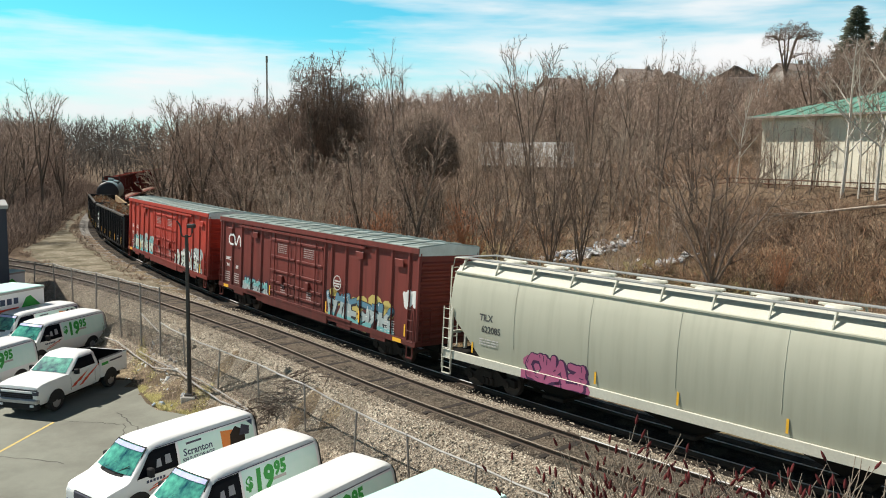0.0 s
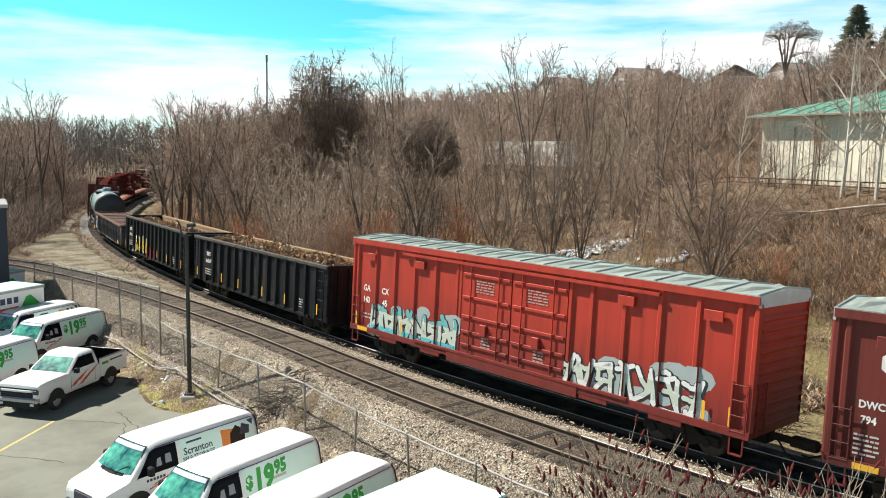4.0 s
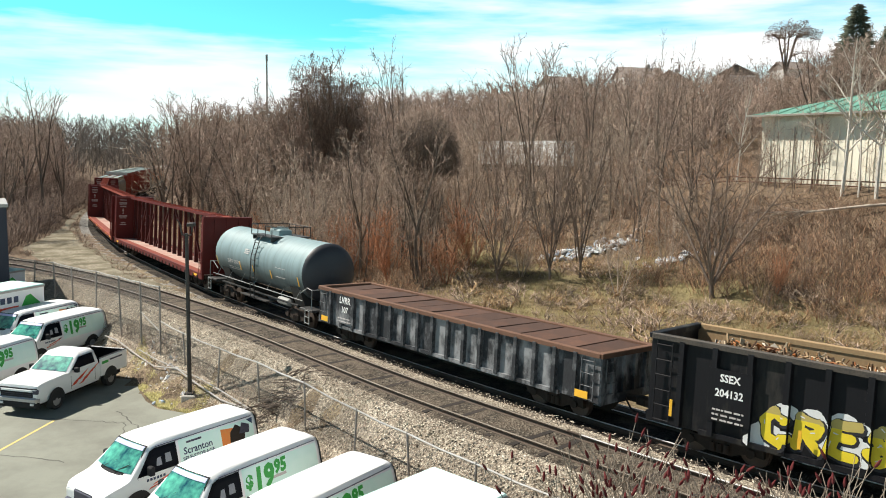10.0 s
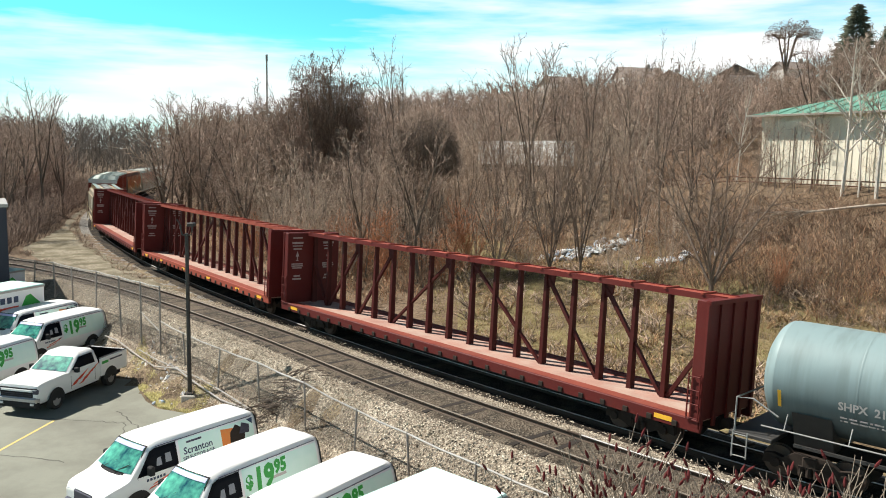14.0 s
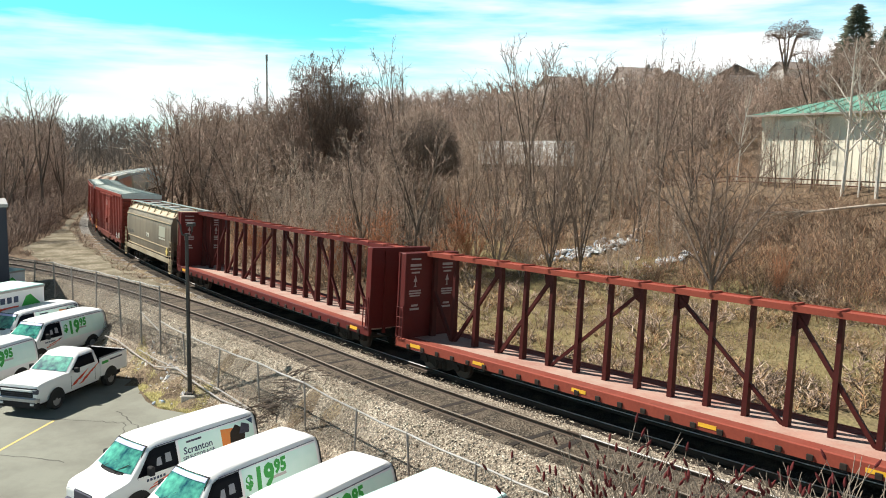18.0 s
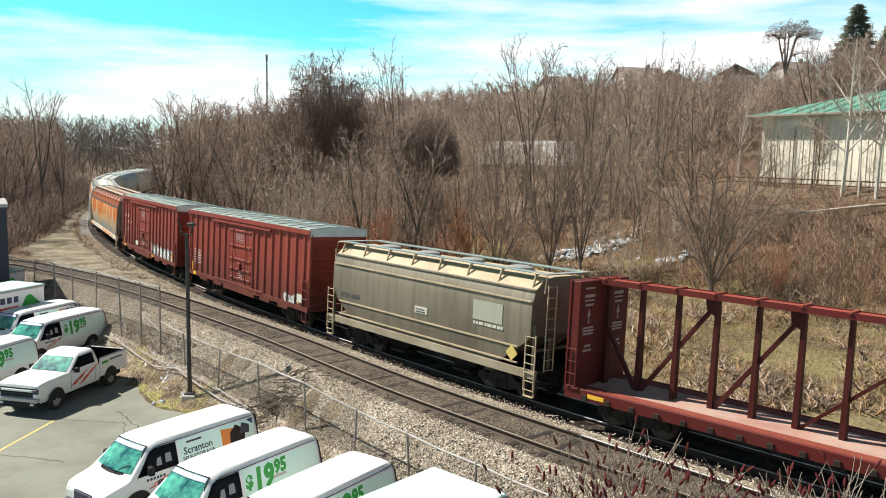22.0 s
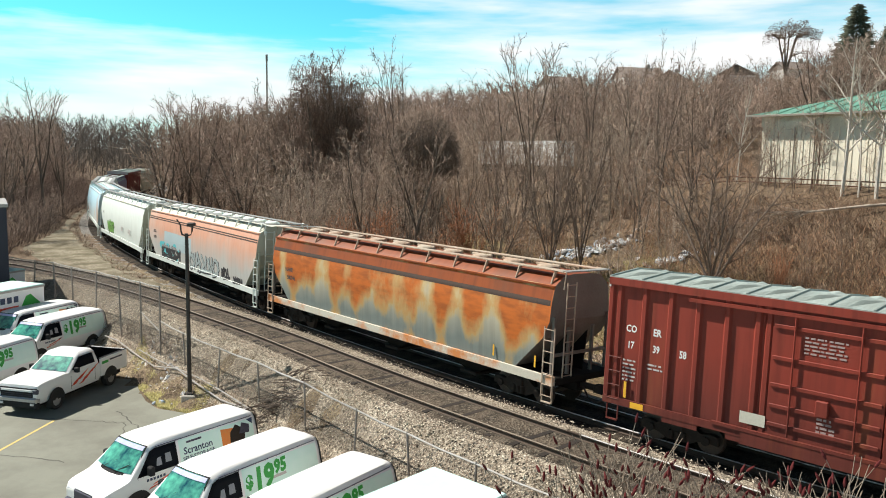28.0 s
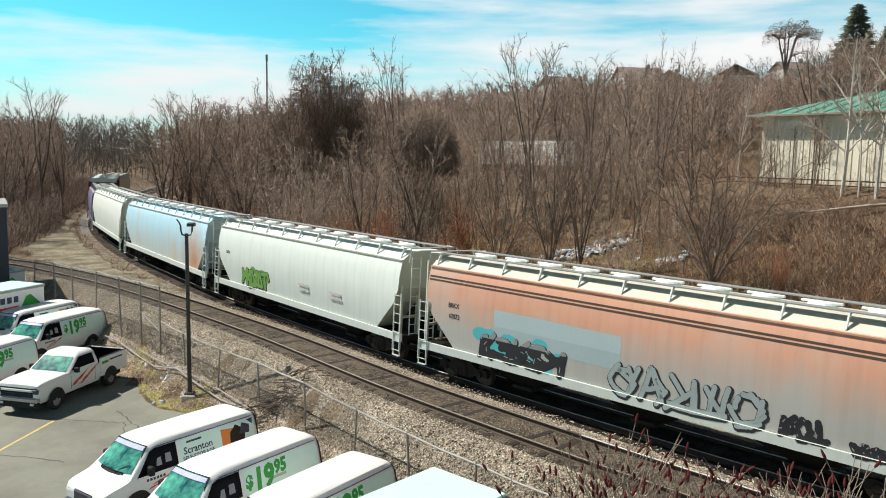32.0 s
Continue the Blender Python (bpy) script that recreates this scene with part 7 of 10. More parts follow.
def box_truck(label, m, length=4.9, width=2.35, height=3.35, marks=True):
    t = thing("box_truck", label, "truck", "rental trucks on the parking lot")
    part("cargo_box", Geo().chamfer(-length / 2, length / 2, -width / 2, width / 2, 0.85, height - 0.06, 0.04), M_VANWHITE, t)
    part("box_roof", Geo().chamfer(-length / 2 - 0.02, length / 2 + 0.02, -width / 2 - 0.02, width / 2 + 0.02, height - 0.07, height, 0.03), M_PALEBLUE, t, "pale fibreglass roof")
    rail = Geo()
    for sy in (-1, 1):
        rail.chamfer(-length / 2 - 0.03, length / 2 + 0.03, sy * width / 2 - 0.04, sy * width / 2 + 0.04, height - 0.16, height - 0.05, 0.015)
    part("edge_rail", rail, M_GALV, t)
    part("cab", Geo().loft([van_ring(x + length / 2 - 0.95, top, n) for x, top, n in VAN_STATIONS[6:]], True, True), M_VANWHITE, t, smooth=True)
    part("chassis", Geo().box(-length / 2, length / 2 + 1.5, -0.5, 0.5, 0.5, 0.85), M_UNDER, t)
    wheel_set(t, (-length / 2 + 1.1, length / 2 + 0.95), 0.92, 0.38, 0.26)
    if marks:
        for sy in (-1, 1):
            y = sy * (width / 2 + 0.006)
            a = Geo().add([(-0.7, y, 1.72), (2.3, y, 1.62), (2.3, y, 2.12), (-0.7, y, 2.16)], [(0, 1, 2, 3)])
            part("red_band", a, M_REDGRAPH, t, "red painted band")
            b = Geo().add([(-2.3, y, 1.95), (-0.8, y, 1.95), (-1.2, y, 2.6), (-1.5, y, 2.68)], [(0, 1, 2, 3)])
            part("green_patch", b, M_GREENTXT, t, "green painted shape")
            for k in range(6):
                c = Geo().add([(-0.7 + k * 0.42, y, 2.35), (-0.4 + k * 0.42, y, 2.35), (-0.4 + k * 0.42, y, 2.68), (-0.7 + k * 0.42, y, 2.68)], [(0, 1, 2, 3)])
                part("brand_bar", c, M_NAVY, t)
    t.matrix_world = m
    return t


box_truck("white box truck with a pale fibreglass roof", pose(-0.85, 16.0, LOT_Z, 0, 0, 228.0), marks=False, length=4.6, width=2.2, height=3.2)
box_truck("white box truck with red and green markings", pose(-24.3, 42.2, LOT_Z, 0, 0, 250.0), height=3.1)
box_truck("white box truck at the end of the row", pose(-28.2, 47.6, LOT_Z, 0, 0, 250.0), height=3.1)


def pickup(m):
    p = thing("pickup_truck", "white regular-cab pickup truck with a red side stripe", "pickup truck")
    def ring(x, top, w):
        half = [(w * 0.90, 0.45), (w * 0.985, 0.62), (w, 0.85), (w * 0.995, top - 0.14), (w * 0.95, top - 0.03), (w * 0.80, top), (w * 0.4, top + 0.015)]
        return [(x, -y, z) for y, z in half] + [(x, y, z) for y, z in reversed(half)]
    part("front_body", Geo().loft([ring(x, t, w) for x, t, w in ((-0.95, 1.24, 1.0), (0.6, 1.26, 1.0), (0.85, 1.30, 1.0), (1.2, 1.34, 1.0), (2.2, 1.33, 0.99), (2.62, 1.29, 0.98), (2.82, 1.22, 0.96), (2.89, 1.06, 0.93))], True, True), M_VANWHITE, p, smooth=True)
    cab = []
    for z, xf, xr, w in ((1.22, 1.18, -0.95, 0.98), (1.36, 1.04, -0.95, 0.96), (1.82, 0.34, -0.86, 0.83), (1.93, 0.14, -0.78, 0.75), (1.97, -0.1, -0.62, 0.62)):
        c = 0.10
        cab.append([(xf, -w + c, z), (xf, w - c, z), (xf - c, w, z), (xr + c, w, z), (xr, w - c, z), (xr, -w + c, z), (xr + c, -w, z), (xf - c, -w, z)])
    part("cab", Geo().loft(cab, True, True), M_VANWHITE, p, smooth=True)
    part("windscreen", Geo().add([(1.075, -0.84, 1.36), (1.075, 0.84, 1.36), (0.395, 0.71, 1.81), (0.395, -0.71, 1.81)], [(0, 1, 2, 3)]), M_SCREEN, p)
    part("rear_window", Geo().add([(-0.925, 0.7, 1.34), (-0.925, -0.7, 1.34), (-0.82, -0.6, 1.74), (-0.82, 0.6, 1.74)], [(0, 1, 2, 3)]), M_GLASS, p)
    for sy in (-1, 1):
        part("side_window", Geo().add([(0.86, sy * 0.970, 1.36), (-0.66, sy * 0.970, 1.36), (-0.60, sy * 0.846, 1.80), (0.26, sy * 0.846, 1.80)], [(0, 1, 2, 3)]), M_GLASS, p)
        part("bed_side", Geo().chamfer(-2.88, -0.98, sy * 0.97 - 0.05, sy * 0.97 + 0.05, 0.62, 1.42, 0.03), M_VANWHITE, p)
        part("bed_cap", Geo().box(-2.88, -0.98, sy * 0.95 - 0.05, sy * 0.95 + 0.05, 1.42, 1.435), M_PLASTIC, p)
        part("mirror", Geo().chamfer(0.62, 0.78, sy * 1.10 - 0.11, sy * 1.10 + 0.11, 1.26, 1.46, 0.03), M_PLASTIC, p)
        part("headlight", Geo().chamfer(2.70, 2.90, sy * 0.84 - 0.12, sy * 0.84 + 0.12, 0.90, 1.09, 0.03), M_GRILLE, p, "dark slim headlight")
        part("door_seam", Geo().tube([(0.95, sy * 1.004, 0.6), (0.95, sy * 1.004, 1.15)], 0.008, 4).tube([(-0.6, sy * 1.004, 0.6), (-0.6, sy * 1.004, 1.15)], 0.008, 4), M_PLASTIC, p)
        for x in (-1.66, 1.86):
            arch = [(x + 0.49 * math.cos(math.pi * k / 12), sy * 1.022, 0.42 + 0.50 * math.sin(math.pi * k / 12)) for k in range(13)]
            part("wheel_arch", Geo().add(arch, [tuple(range(13))]), M_TYRE, p)
        for x, z, ln, w in ((0.95, 0.70, 0.75, 0.10), (0.62, 0.84, 0.80, 0.10), (0.28, 0.76, 0.85, 0.09), (-0.10, 0.98, 0.85, 0.06), (0.50, 0.66, 0.70, 0.05)):
            s = Geo().add([(x, sy * 1.008, z), (x - 0.30, sy * 1.008, z + w * 0.4), (x - ln, sy * 1.008, z + ln * 0.36 + w), (x - ln * 0.55, sy * 1.008, z + ln * 0.14 + w * 1.3), (x - 0.2, sy * 1.008, z + w * 1.5)], [(0, 1, 2, 3, 4)])
            part("red_stripe", s, M_REDGRAPH, p, "red slanted side stripe")
        part("green_tag", Geo().box(-1.5, -1.05, sy * 1.026 - 0.002, sy * 1.026 + 0.002, 1.14, 1.26), M_GREENTXT, p)
        part("side_bars", Geo().box(-2.5, -1.6, sy * 1.026 - 0.002, sy * 1.026 + 0.002, 1.20, 1.27), M_GRILLE, p)
    part("bed_floor", Geo().box(-2.86, -0.98, -0.93, 0.93, 0.70, 0.78).box(-1.04, -0.98, -0.93, 0.93, 0.7, 1.34), M_LINER, p, "black bed liner")
    part("bed_liner", Geo().box(-2.84, -1.0, -0.925, -0.90, 0.78, 1.43).box(-2.84, -1.0, 0.90, 0.925, 0.78, 1.43), M_LINER, p)
    part("tailgate_liner", Geo().box(-2.848, -2.83, -0.90, 0.90, 0.78, 1.41), M_LINER, p)
    part("tailgate", Geo().chamfer(-2.92, -2.85, -0.95, 0.95, 0.66, 1.42, 0.02), M_VANWHITE, p)
    part("hood_slot", Geo().chamfer(2.80, 2.905, -0.93, 0.93, 1.085, 1.125, 0.01), M_PLASTIC, p)
    part("nose_bar", Geo().chamfer(2.80, 2.935, -0.72, 0.72, 0.985, 1.075, 0.02), M_VANWHITE, p)
    part("grille", Geo().chamfer(2.78, 2.92, -0.76, 0.76, 0.76, 0.985, 0.03), M_PLASTIC, p, "black grille")
    for z in (0.83, 0.90):
        part("grille_bar", Geo().chamfer(2.80, 2.93, -0.72, 0.72, z - 0.008, z + 0.008, 0.004), M_GRILLE, p)
    part("front_bumper", Geo().chamfer(2.70, 2.97, -0.97, 0.97, 0.58, 0.76, 0.06), M_RIM, p, "chrome front bumper")
    part("air_dam", Geo().chamfer(2.66, 2.92, -0.93, 0.93, 0.32, 0.58, 0.06), M_PLASTIC, p)
    for sy in (-1, 1):
        part("fog_lamp", Geo().chamfer(2.88, 2.955, sy * 0.72 - 0.09, sy * 0.72 + 0.09, 0.44, 0.53, 0.02), M_LAMP, p)
        part("headlight_strip", Geo().chamfer(2.84, 2.915, sy * 0.83 - 0.10, sy * 0.83 + 0.10, 1.055, 1.08, 0.006), M_LAMP, p)
    part("rear_bumper", Geo().chamfer(-3.02, -2.88, -0.9, 0.9, 0.5, 0.66, 0.03), M_GALV, p)
    part("underbody", Geo().box(-2.7, 2.6, -0.75, 0.75, 0.32, 0.68), M_UNDER, p)
    wheel_set(p, (-1.66, 1.86), 0.90, 0.40, 0.27)
    p.matrix_world = m


pickup(pose(-16.32, 33.75, LOT_Z, 0, 0, 257.0))


def lot_lamp():
    p = thing("lamp_post", "tall dark lamp post with two floodlights on a concrete base", "lamp post", m=pose(-10.62, 32.75, LOT_Z))
    part("concrete_base", Geo().chamfer(-0.30, 0.30, -0.30, 0.30, 0, 0.42, 0.04), M_CONCRETE, p, "square concrete base")
    part("base_plate", Geo().chamfer(-0.19, 0.19, -0.19, 0.19, 0.42, 0.52, 0.03), M_BLACKPOLE, p)
    part("pole", Geo().tube([(0, 0, 0.5), (0, 0, 4.0), (0, 0, 7.25)], [0.095, 0.085, 0.075], 8), M_BLACKPOLE, p)
    for sx in (-1, 1):
        arm = part("arm", Geo().tube([(0, 0, 7.15), (sx * 0.18, 0, 7.2), (sx * 0.23, 0, 7.35), (sx * 0.24, 0, 7.58)], 0.035, 6), M_BLACKPOLE, p)
        if sx > 0:
            part("floodlight", Geo().chamfer(0.05, 0.35, -0.16, 0.16, 7.55, 7.70, 0.03), M_BLACKPOLE, arm)
        else:
            part("bare_bracket", Geo().tube([(-0.24, 0, 7.56), (-0.30, 0, 7.70), (-0.40, 0.02, 7.82)], 0.03, 6), M_BLACKPOLE, arm)


lot_lamp()

# ---------------------------------------------------------------- fence along the lot
FENCE_TALL = [(-31.5, 53.6, 1.45), (-28.4, 51.4, 1.50), (-25.35, 48.96, 1.58), (-23.36, 47.26, 1.75), (-21.48, 45.55, 1.74), (-18.94, 43.04, 1.90), (-16.86, 40.91, 1.97), (-14.95, 38.87, 2.04), (-13.37, 37.14, 2.13)]
FENCE_LOW = [(-13.37, 37.14, 0.48), (-11.69, 35.3, 0.34), (-9.22, 32.44, 0.38), (-7.03, 29.76, 0.55), (-4.74, 26.95, 0.60), (-2.65, 24.52, 0.46), (-0.96, 22.69, 0.38), (1.0, 20.59, 0.32), (3.0, 18.45, 0.30), (5.1, 16.2, 0.28), (7.4, 13.9, 0.26)]
M_WIRE = material("fence_wire", (0.30, 0.28, 0.26), (0.20, 0.18, 0.165), 3, 20, 0.6, 0.4)


def fence():
    f = thing("chain_link_fence", "leaning galvanized chain-link fence with a bent rail", "fence")
    for run, thick in ((FENCE_TALL, 0.042), (FENCE_LOW, 0.036)):
        for i, (x, y, z) in enumerate(run):
            if run is FENCE_LOW and i == 0:
                continue
            b = gz(x, y)
            lx, ly = 0.10 * math.sin(i * 2.3), 0.08 * math.cos(i * 1.7)
            part("post", Geo().tube([(x + lx, y + ly, b - 0.1), (x, y, z)], thick, 7).tube([(x, y, z - 0.01), (x, y, z + 0.06)], [thick * 1.25, 0.02], 7), M_WIRE, f, "galvanized fence post")
        for (a, b, c), (d, e, g) in zip(run, run[1:]):
            sag = 0.04
            part("top_rail", Geo().tube([(a, b, c), ((a + d) / 2, (b + e) / 2, (c + g) / 2 - sag), (d, e, g)], 0.03, 6), M_GALV, f, "galvanized top rail")
    # one rail that has come down, the rail bent along the ground
    part("fallen_rail", Geo().tube([(-14.95, 38.87, 0.55), (-13.37, 37.14, -0.05)], 0.028, 6), M_GALV, f)
    bent = [(-17.9, 41.4), (-16.6, 40.0), (-15.0, 38.2), (-13.4, 36.3), (-11.9, 34.9), (-10.4, 33.1), (-8.9, 31.3), (-7.4, 29.5)]
    part("bent_rail", Geo().tube([(x, y, gz(x, y) + 0.28 + 0.12 * math.sin(i * 1.9)) for i, (x, y) in enumerate(bent)], 0.035, 6), M_GALV, f, "bent rail along the ground")
    part("bent_rail", Geo().tube([(x + 0.12, y + 0.1, gz(x, y) + 0.42 + 0.10 * math.sin(i * 2.3)) for i, (x, y) in enumerate(bent[2:])], 0.025, 6), M_GALV, f)
    for run in (FENCE_TALL, FENCE_LOW):
        for (a, b, c), (d, e, h) in zip(run, run[1:]):
            g = Geo()
            ln = math.hypot(d - a, e - b)
            lo, hi = gz((a + d) / 2, (b + e) / 2) + 0.05, (c + h) / 2 - 0.03
            n = int((ln + hi - lo) / 0.13)
            for k in range(n):
                u = k * 0.13
                for flip in (0, 1):
                    u0, z0 = (u, lo) if u < ln else (ln, lo + u - ln)
                    u1, z1 = (u - (hi - lo), hi) if u > hi - lo else (0, lo + u)
                    if flip:
                        u0, u1 = ln - u0, ln - u1
                    p0, p1 = Vector((a + (d - a) * u0 / ln, b + (e - b) * u0 / ln, z0)), Vector((a + (d - a) * u1 / ln, b + (e - b) * u1 / ln, z1))
                    if (p1 - p0).length > 0.1:
                        g.tube([p0, p1], 0.004, 3, False)
            tagged(part("chain_link", g, M_WIRE, f, "rusty chain-link mesh"), kind="stuff")


fence()


def navy_block():
    b = thing("storage_building", "dark navy metal-clad storage building with a pale roof edge", "building", m=pose(-26.15, 47.5, LOT_Z - 0.05, 0, 0, 30))
    part("wall", Geo().chamfer(-9.0, 0.0, 0.0, 6.0, 0.0, 7.15, 0.02), M_DARKNAVY, b)
    part("roof_edge", Geo().chamfer(-9.1, 0.1, -0.1, 6.1, 7.15, 7.35, 0.03), M_GALV, b, "pale metal roof edge")


navy_block()

# ---------------------------------------------------------------- buildings behind
M_SIDING = material("cream_metal_siding", (0.80, 0.76, 0.63), (0.70, 0.66, 0.54), 0.8, 16, 0.6, dirt=(0.40, 0.36, 0.28), dirt_amount=0.4, stretch=(2, 2, 0.3), vary=0.05)
M_GREENROOF = material("green_metal_roof", (0.12, 0.285, 0.21), (0.15, 0.33, 0.25), 0.6, 12, 0.45, 0.1, vary=0.05)
M_EAVE = material("grey_fascia", (0.30, 0.28, 0.24), (0.22, 0.205, 0.18), 2, 20, 0.7)
M_HOUSE = material("pale_house_wall", (0.62, 0.60, 0.56), (0.52, 0.50, 0.46), 1, 10, 0.8, vary=0.2)
M_HOUSEROOF = material("brown_shingles", (0.24, 0.20, 0.175), (0.17, 0.14, 0.125), 2, 14, 0.9, vary=0.25)
M_TRAILER = material("white_trailer_skin", (0.86, 0.86, 0.84), (0.78, 0.78, 0.76), 1, 12, 0.6)


def warehouse():
    """Long metal hall on the terrace; u runs along the lit wall, w goes into the building."""
    ang = math.degrees(math.atan2(-0.866, 0.5))
    base = 6.3
    b = thing("metal_warehouse", "cream metal-sided warehouse with a green hip roof", "building", m=pose(27.6, 70.0, base, 0, 0, ang))
    length, deep, high = 30.0, 18.0, 6.1
    part("wall", Geo().box(0, length, 0, deep, -1.5, high), M_SIDING, b)
    rib = Geo().prism([(-0.06, 0.0), (-0.03, -0.05), (0.03, -0.05), (0.06, 0.0)], "z", 0.15, high - 1.05).mesh("siding_rib")
    for k in range(48):
        ob = part("siding_rib", rib, M_SIDING, b)
        ob.matrix_basis = pose(0.35 + k * 0.62, 0, 0)
    part("fascia_band", Geo().box(-0.05, length + 0.05, -0.07, deep + 0.05, high - 1.0, high), M_SIDING, b, "plain band under the eaves")
    part("base_strip", Geo().box(-0.05, length + 0.05, -0.06, deep + 0.05, -1.4, 0.15), M_CONCRETE, b)
    o, rise = 0.9, 2.7
    e = [(-o, -o, high), (length + o, -o, high), (length + o, deep + o, high), (-o, deep + o, high)]
    r = [(8.0, deep / 2, high + rise), (length - 8.0, deep / 2, high + rise)]
    g = Geo().add(e + r, [(0, 1, 5, 4), (1, 2, 5), (2, 3, 4, 5), (3, 0, 4), (3, 2, 1, 0)])
    part("roof", g, M_GREENROOF, b, "green metal hip roof")
    seam = Geo()
    for k in range(1, 22):
        x = -o + k * 1.45
        t = min(1, max(0, min((x + o) / (8 + o), (length + o - x) / (8 + o))))
        seam.tube([(x, -o, high + 0.03), (x, -o + (deep / 2 + o) * t, high + rise * t + 0.03)], 0.03, 4)
    part("roof_seams", seam, M_GREENROOF, b)
    part("gutter", Geo().chamfer(-o - 0.05, length + o, -o - 0.12, -o + 0.02, high - 0.14, high + 0.02, 0.02), M_EAVE, b)
    for x in (3.3, 5.2, 20.5):
        part("downpipe", Geo().cyl((x, -0.1, 0.1), (x, -0.1, high - 1), 0.06, 6), M_EAVE, b)
    # pipe rail before the building
    f = thing("pipe_rail", "rusty pipe rail along the terrace edge", "railing")
    c, s = math.cos(radians(ang)), math.sin(radians(ang))
    pts = [(27.6 + c * u - s * w, 70 + s * u + c * w) for u, w in [(-9 + 4 * k, -2.6) for k in range(10)]]
    for (x, y), (x2, y2) in zip(pts, pts[1:]):
        for h in (0.28, 0.66):
            part("pipe", Geo().tube([(x, y, gz(x, y) + h), (x2, y2, gz(x2, y2) + h)], 0.06, 6), M_RUSTRIM, f)
        part("rail_post", Geo().cyl((x, y, gz(x, y) - 0.2), (x, y, gz(x, y) + 0.70), 0.06, 6), M_RUSTRIM, f)


warehouse()


def house(label, x, y, turn, w, d, wall_h, rise, ridge):
    z = ridge - wall_h - rise
    b = thing("house", label, "house", "houses on the hill", m=pose(x, y, z, 0, 0, turn))
    part("wall", Geo().box(-w / 2, w / 2, -d / 2, d / 2, gz(x, y) - z - 1.5, wall_h), M_HOUSE, b)
    g = Geo().prism([(-d / 2 - 0.4, wall_h - 0.1), (0, wall_h + rise), (d / 2 + 0.4, wall_h - 0.1), (0, wall_h + rise - 0.25)], "x", -w / 2 - 0.4, w / 2 + 0.4)
    g.prism([(-d / 2, wall_h - 0.02), (0, wall_h + rise - 0.3), (d / 2, wall_h - 0.02)], "x", -w / 2 + 0.01, w / 2 - 0.01)
    part("roof", g, M_HOUSEROOF, b)
    part("chimney", Geo().chamfer(w * 0.2, w * 0.2 + 0.7, -0.35, 0.35, wall_h + rise - 0.9, wall_h + rise + 0.7, 0.04), M_EAVE, b)
    for k in range(3):
        for lvl in range(max(1, int(wall_h / 2.7))):
            wx = -w / 2 + w * (k + 0.5) / 3
            win = part("window", Geo().box(wx - 0.5, wx + 0.5, -d / 2 - 0.03, -d / 2 - 0.005, 0.9 + lvl * 2.7, 2.2 + lvl * 2.7), M_GLASS, b)
            part("window_frame", Geo().box(wx - 0.6, wx + 0.6, -d / 2 - 0.02, -d / 2 + 0.01, 0.8 + lvl * 2.7, 2.3 + lvl * 2.7), M_VANWHITE, win)
    return b


def px(x, depth):
    """Sideways place for a bearing given as a column of a picture 1568 wide."""
    return (x - 784) / 1409 * depth


house("brown-roofed house among bare trees on the hill", px(1118, 185), 185, 8, 9.5, 8, 5.0, 2.6, 8.57 + 156 / 1409 * 185)
house("white gabled house on the hill", px(1180, 178), 178, 60, 8.0, 7, 4.6, 2.6, 8.57 + 150 / 1409 * 178)
house("grey house with a low roof on the hill", px(1285, 170), 170, 75, 9.0, 8, 4.5, 2.2, 8.57 + 160 / 1409 * 170)
house("pale house behind the spreading pine", px(1385, 170), 170, 5, 6.5, 7, 4.6, 1.8, 8.57 + 170 / 1409 * 170)
house("low pale house at the edge of the hill", px(985, 190), 190, 20, 8, 7, 4.0, 2.0, 8.57 + 138 / 1409 * 190)


def trailer():
    x0, y0 = px(842, 104), 104.0
    z = min(gz(x0 + 5, y0 - 6), 7.0)
    t = thing("trailer", "long white box trailer behind the brush", "trailer", m=pose(x0, y0, z, 0, 0, -52))
    part("box", Geo().chamfer(0, 14.6, 0, 2.5, 0.9, 3.7, 0.05), M_TRAILER, t)
    part("roof_rail", Geo().box(-0.02, 14.62, -0.03, 2.53, 3.7, 3.8), M_VANWHITE, t)
    for k in range(12):
        part("side_post", Geo().box(0.6 + k * 1.2, 0.68 + k * 1.2, -0.03, 0, 1.0, 3.65), M_GALV, t)
    part("chassis", Geo().box(0.3, 14, 0.5, 2.0, 0.6, 0.9), M_UNDER, t)
    wheel_set(t, (1.5, 2.6), 1.0, 0.45, 0.3)
    for ob in t.children:
        if ob.name.startswith("wheel"):
            ob.location.y += 1.25


trailer()


def parked_car():
    x, y = px(1078, 106), 106.0
    c = thing("parked_car", "white car parked behind the brush", "car", m=pose(x, y, gz(x, y) + 0.02, 0, 0, 20))
    prof = [(-2.1, 0.35), (-2.15, 0.8), (-1.4, 0.95), (-0.8, 1.42), (0.6, 1.42), (1.2, 0.95), (2.05, 0.82), (2.15, 0.4)]
    part("body", Geo().loft([[(a, yy, b) for a, b in prof] for yy in (-0.86, 0.86)], True, True), M_VANWHITE, c)
    part("window", Geo().add([(-1.2, -0.865, 0.98), (1.0, -0.865, 0.98), (0.55, -0.865, 1.34), (-0.75, -0.865, 1.34)], [(0, 1, 2, 3)]), M_GLASS, c)
    wheel_set(c, (-1.3, 1.35), 0.8, 0.32, 0.2)


parked_car()


def utility_pole(x, y, top, r=0.16):
    p = thing("utility_pole", "tall thin grey utility pole above the trees", "utility pole")
    part("pole", Geo().tube([(x, y, gz(x, y) - 0.3), (x, y, top)], [r * 1.2, r * 0.9], 7), M_EAVE, p)
    part("pole_cap", Geo().cyl((x, y, top - 1.0), (x, y, top + 0.1), r * 1.25, 7), M_EAVE, p)


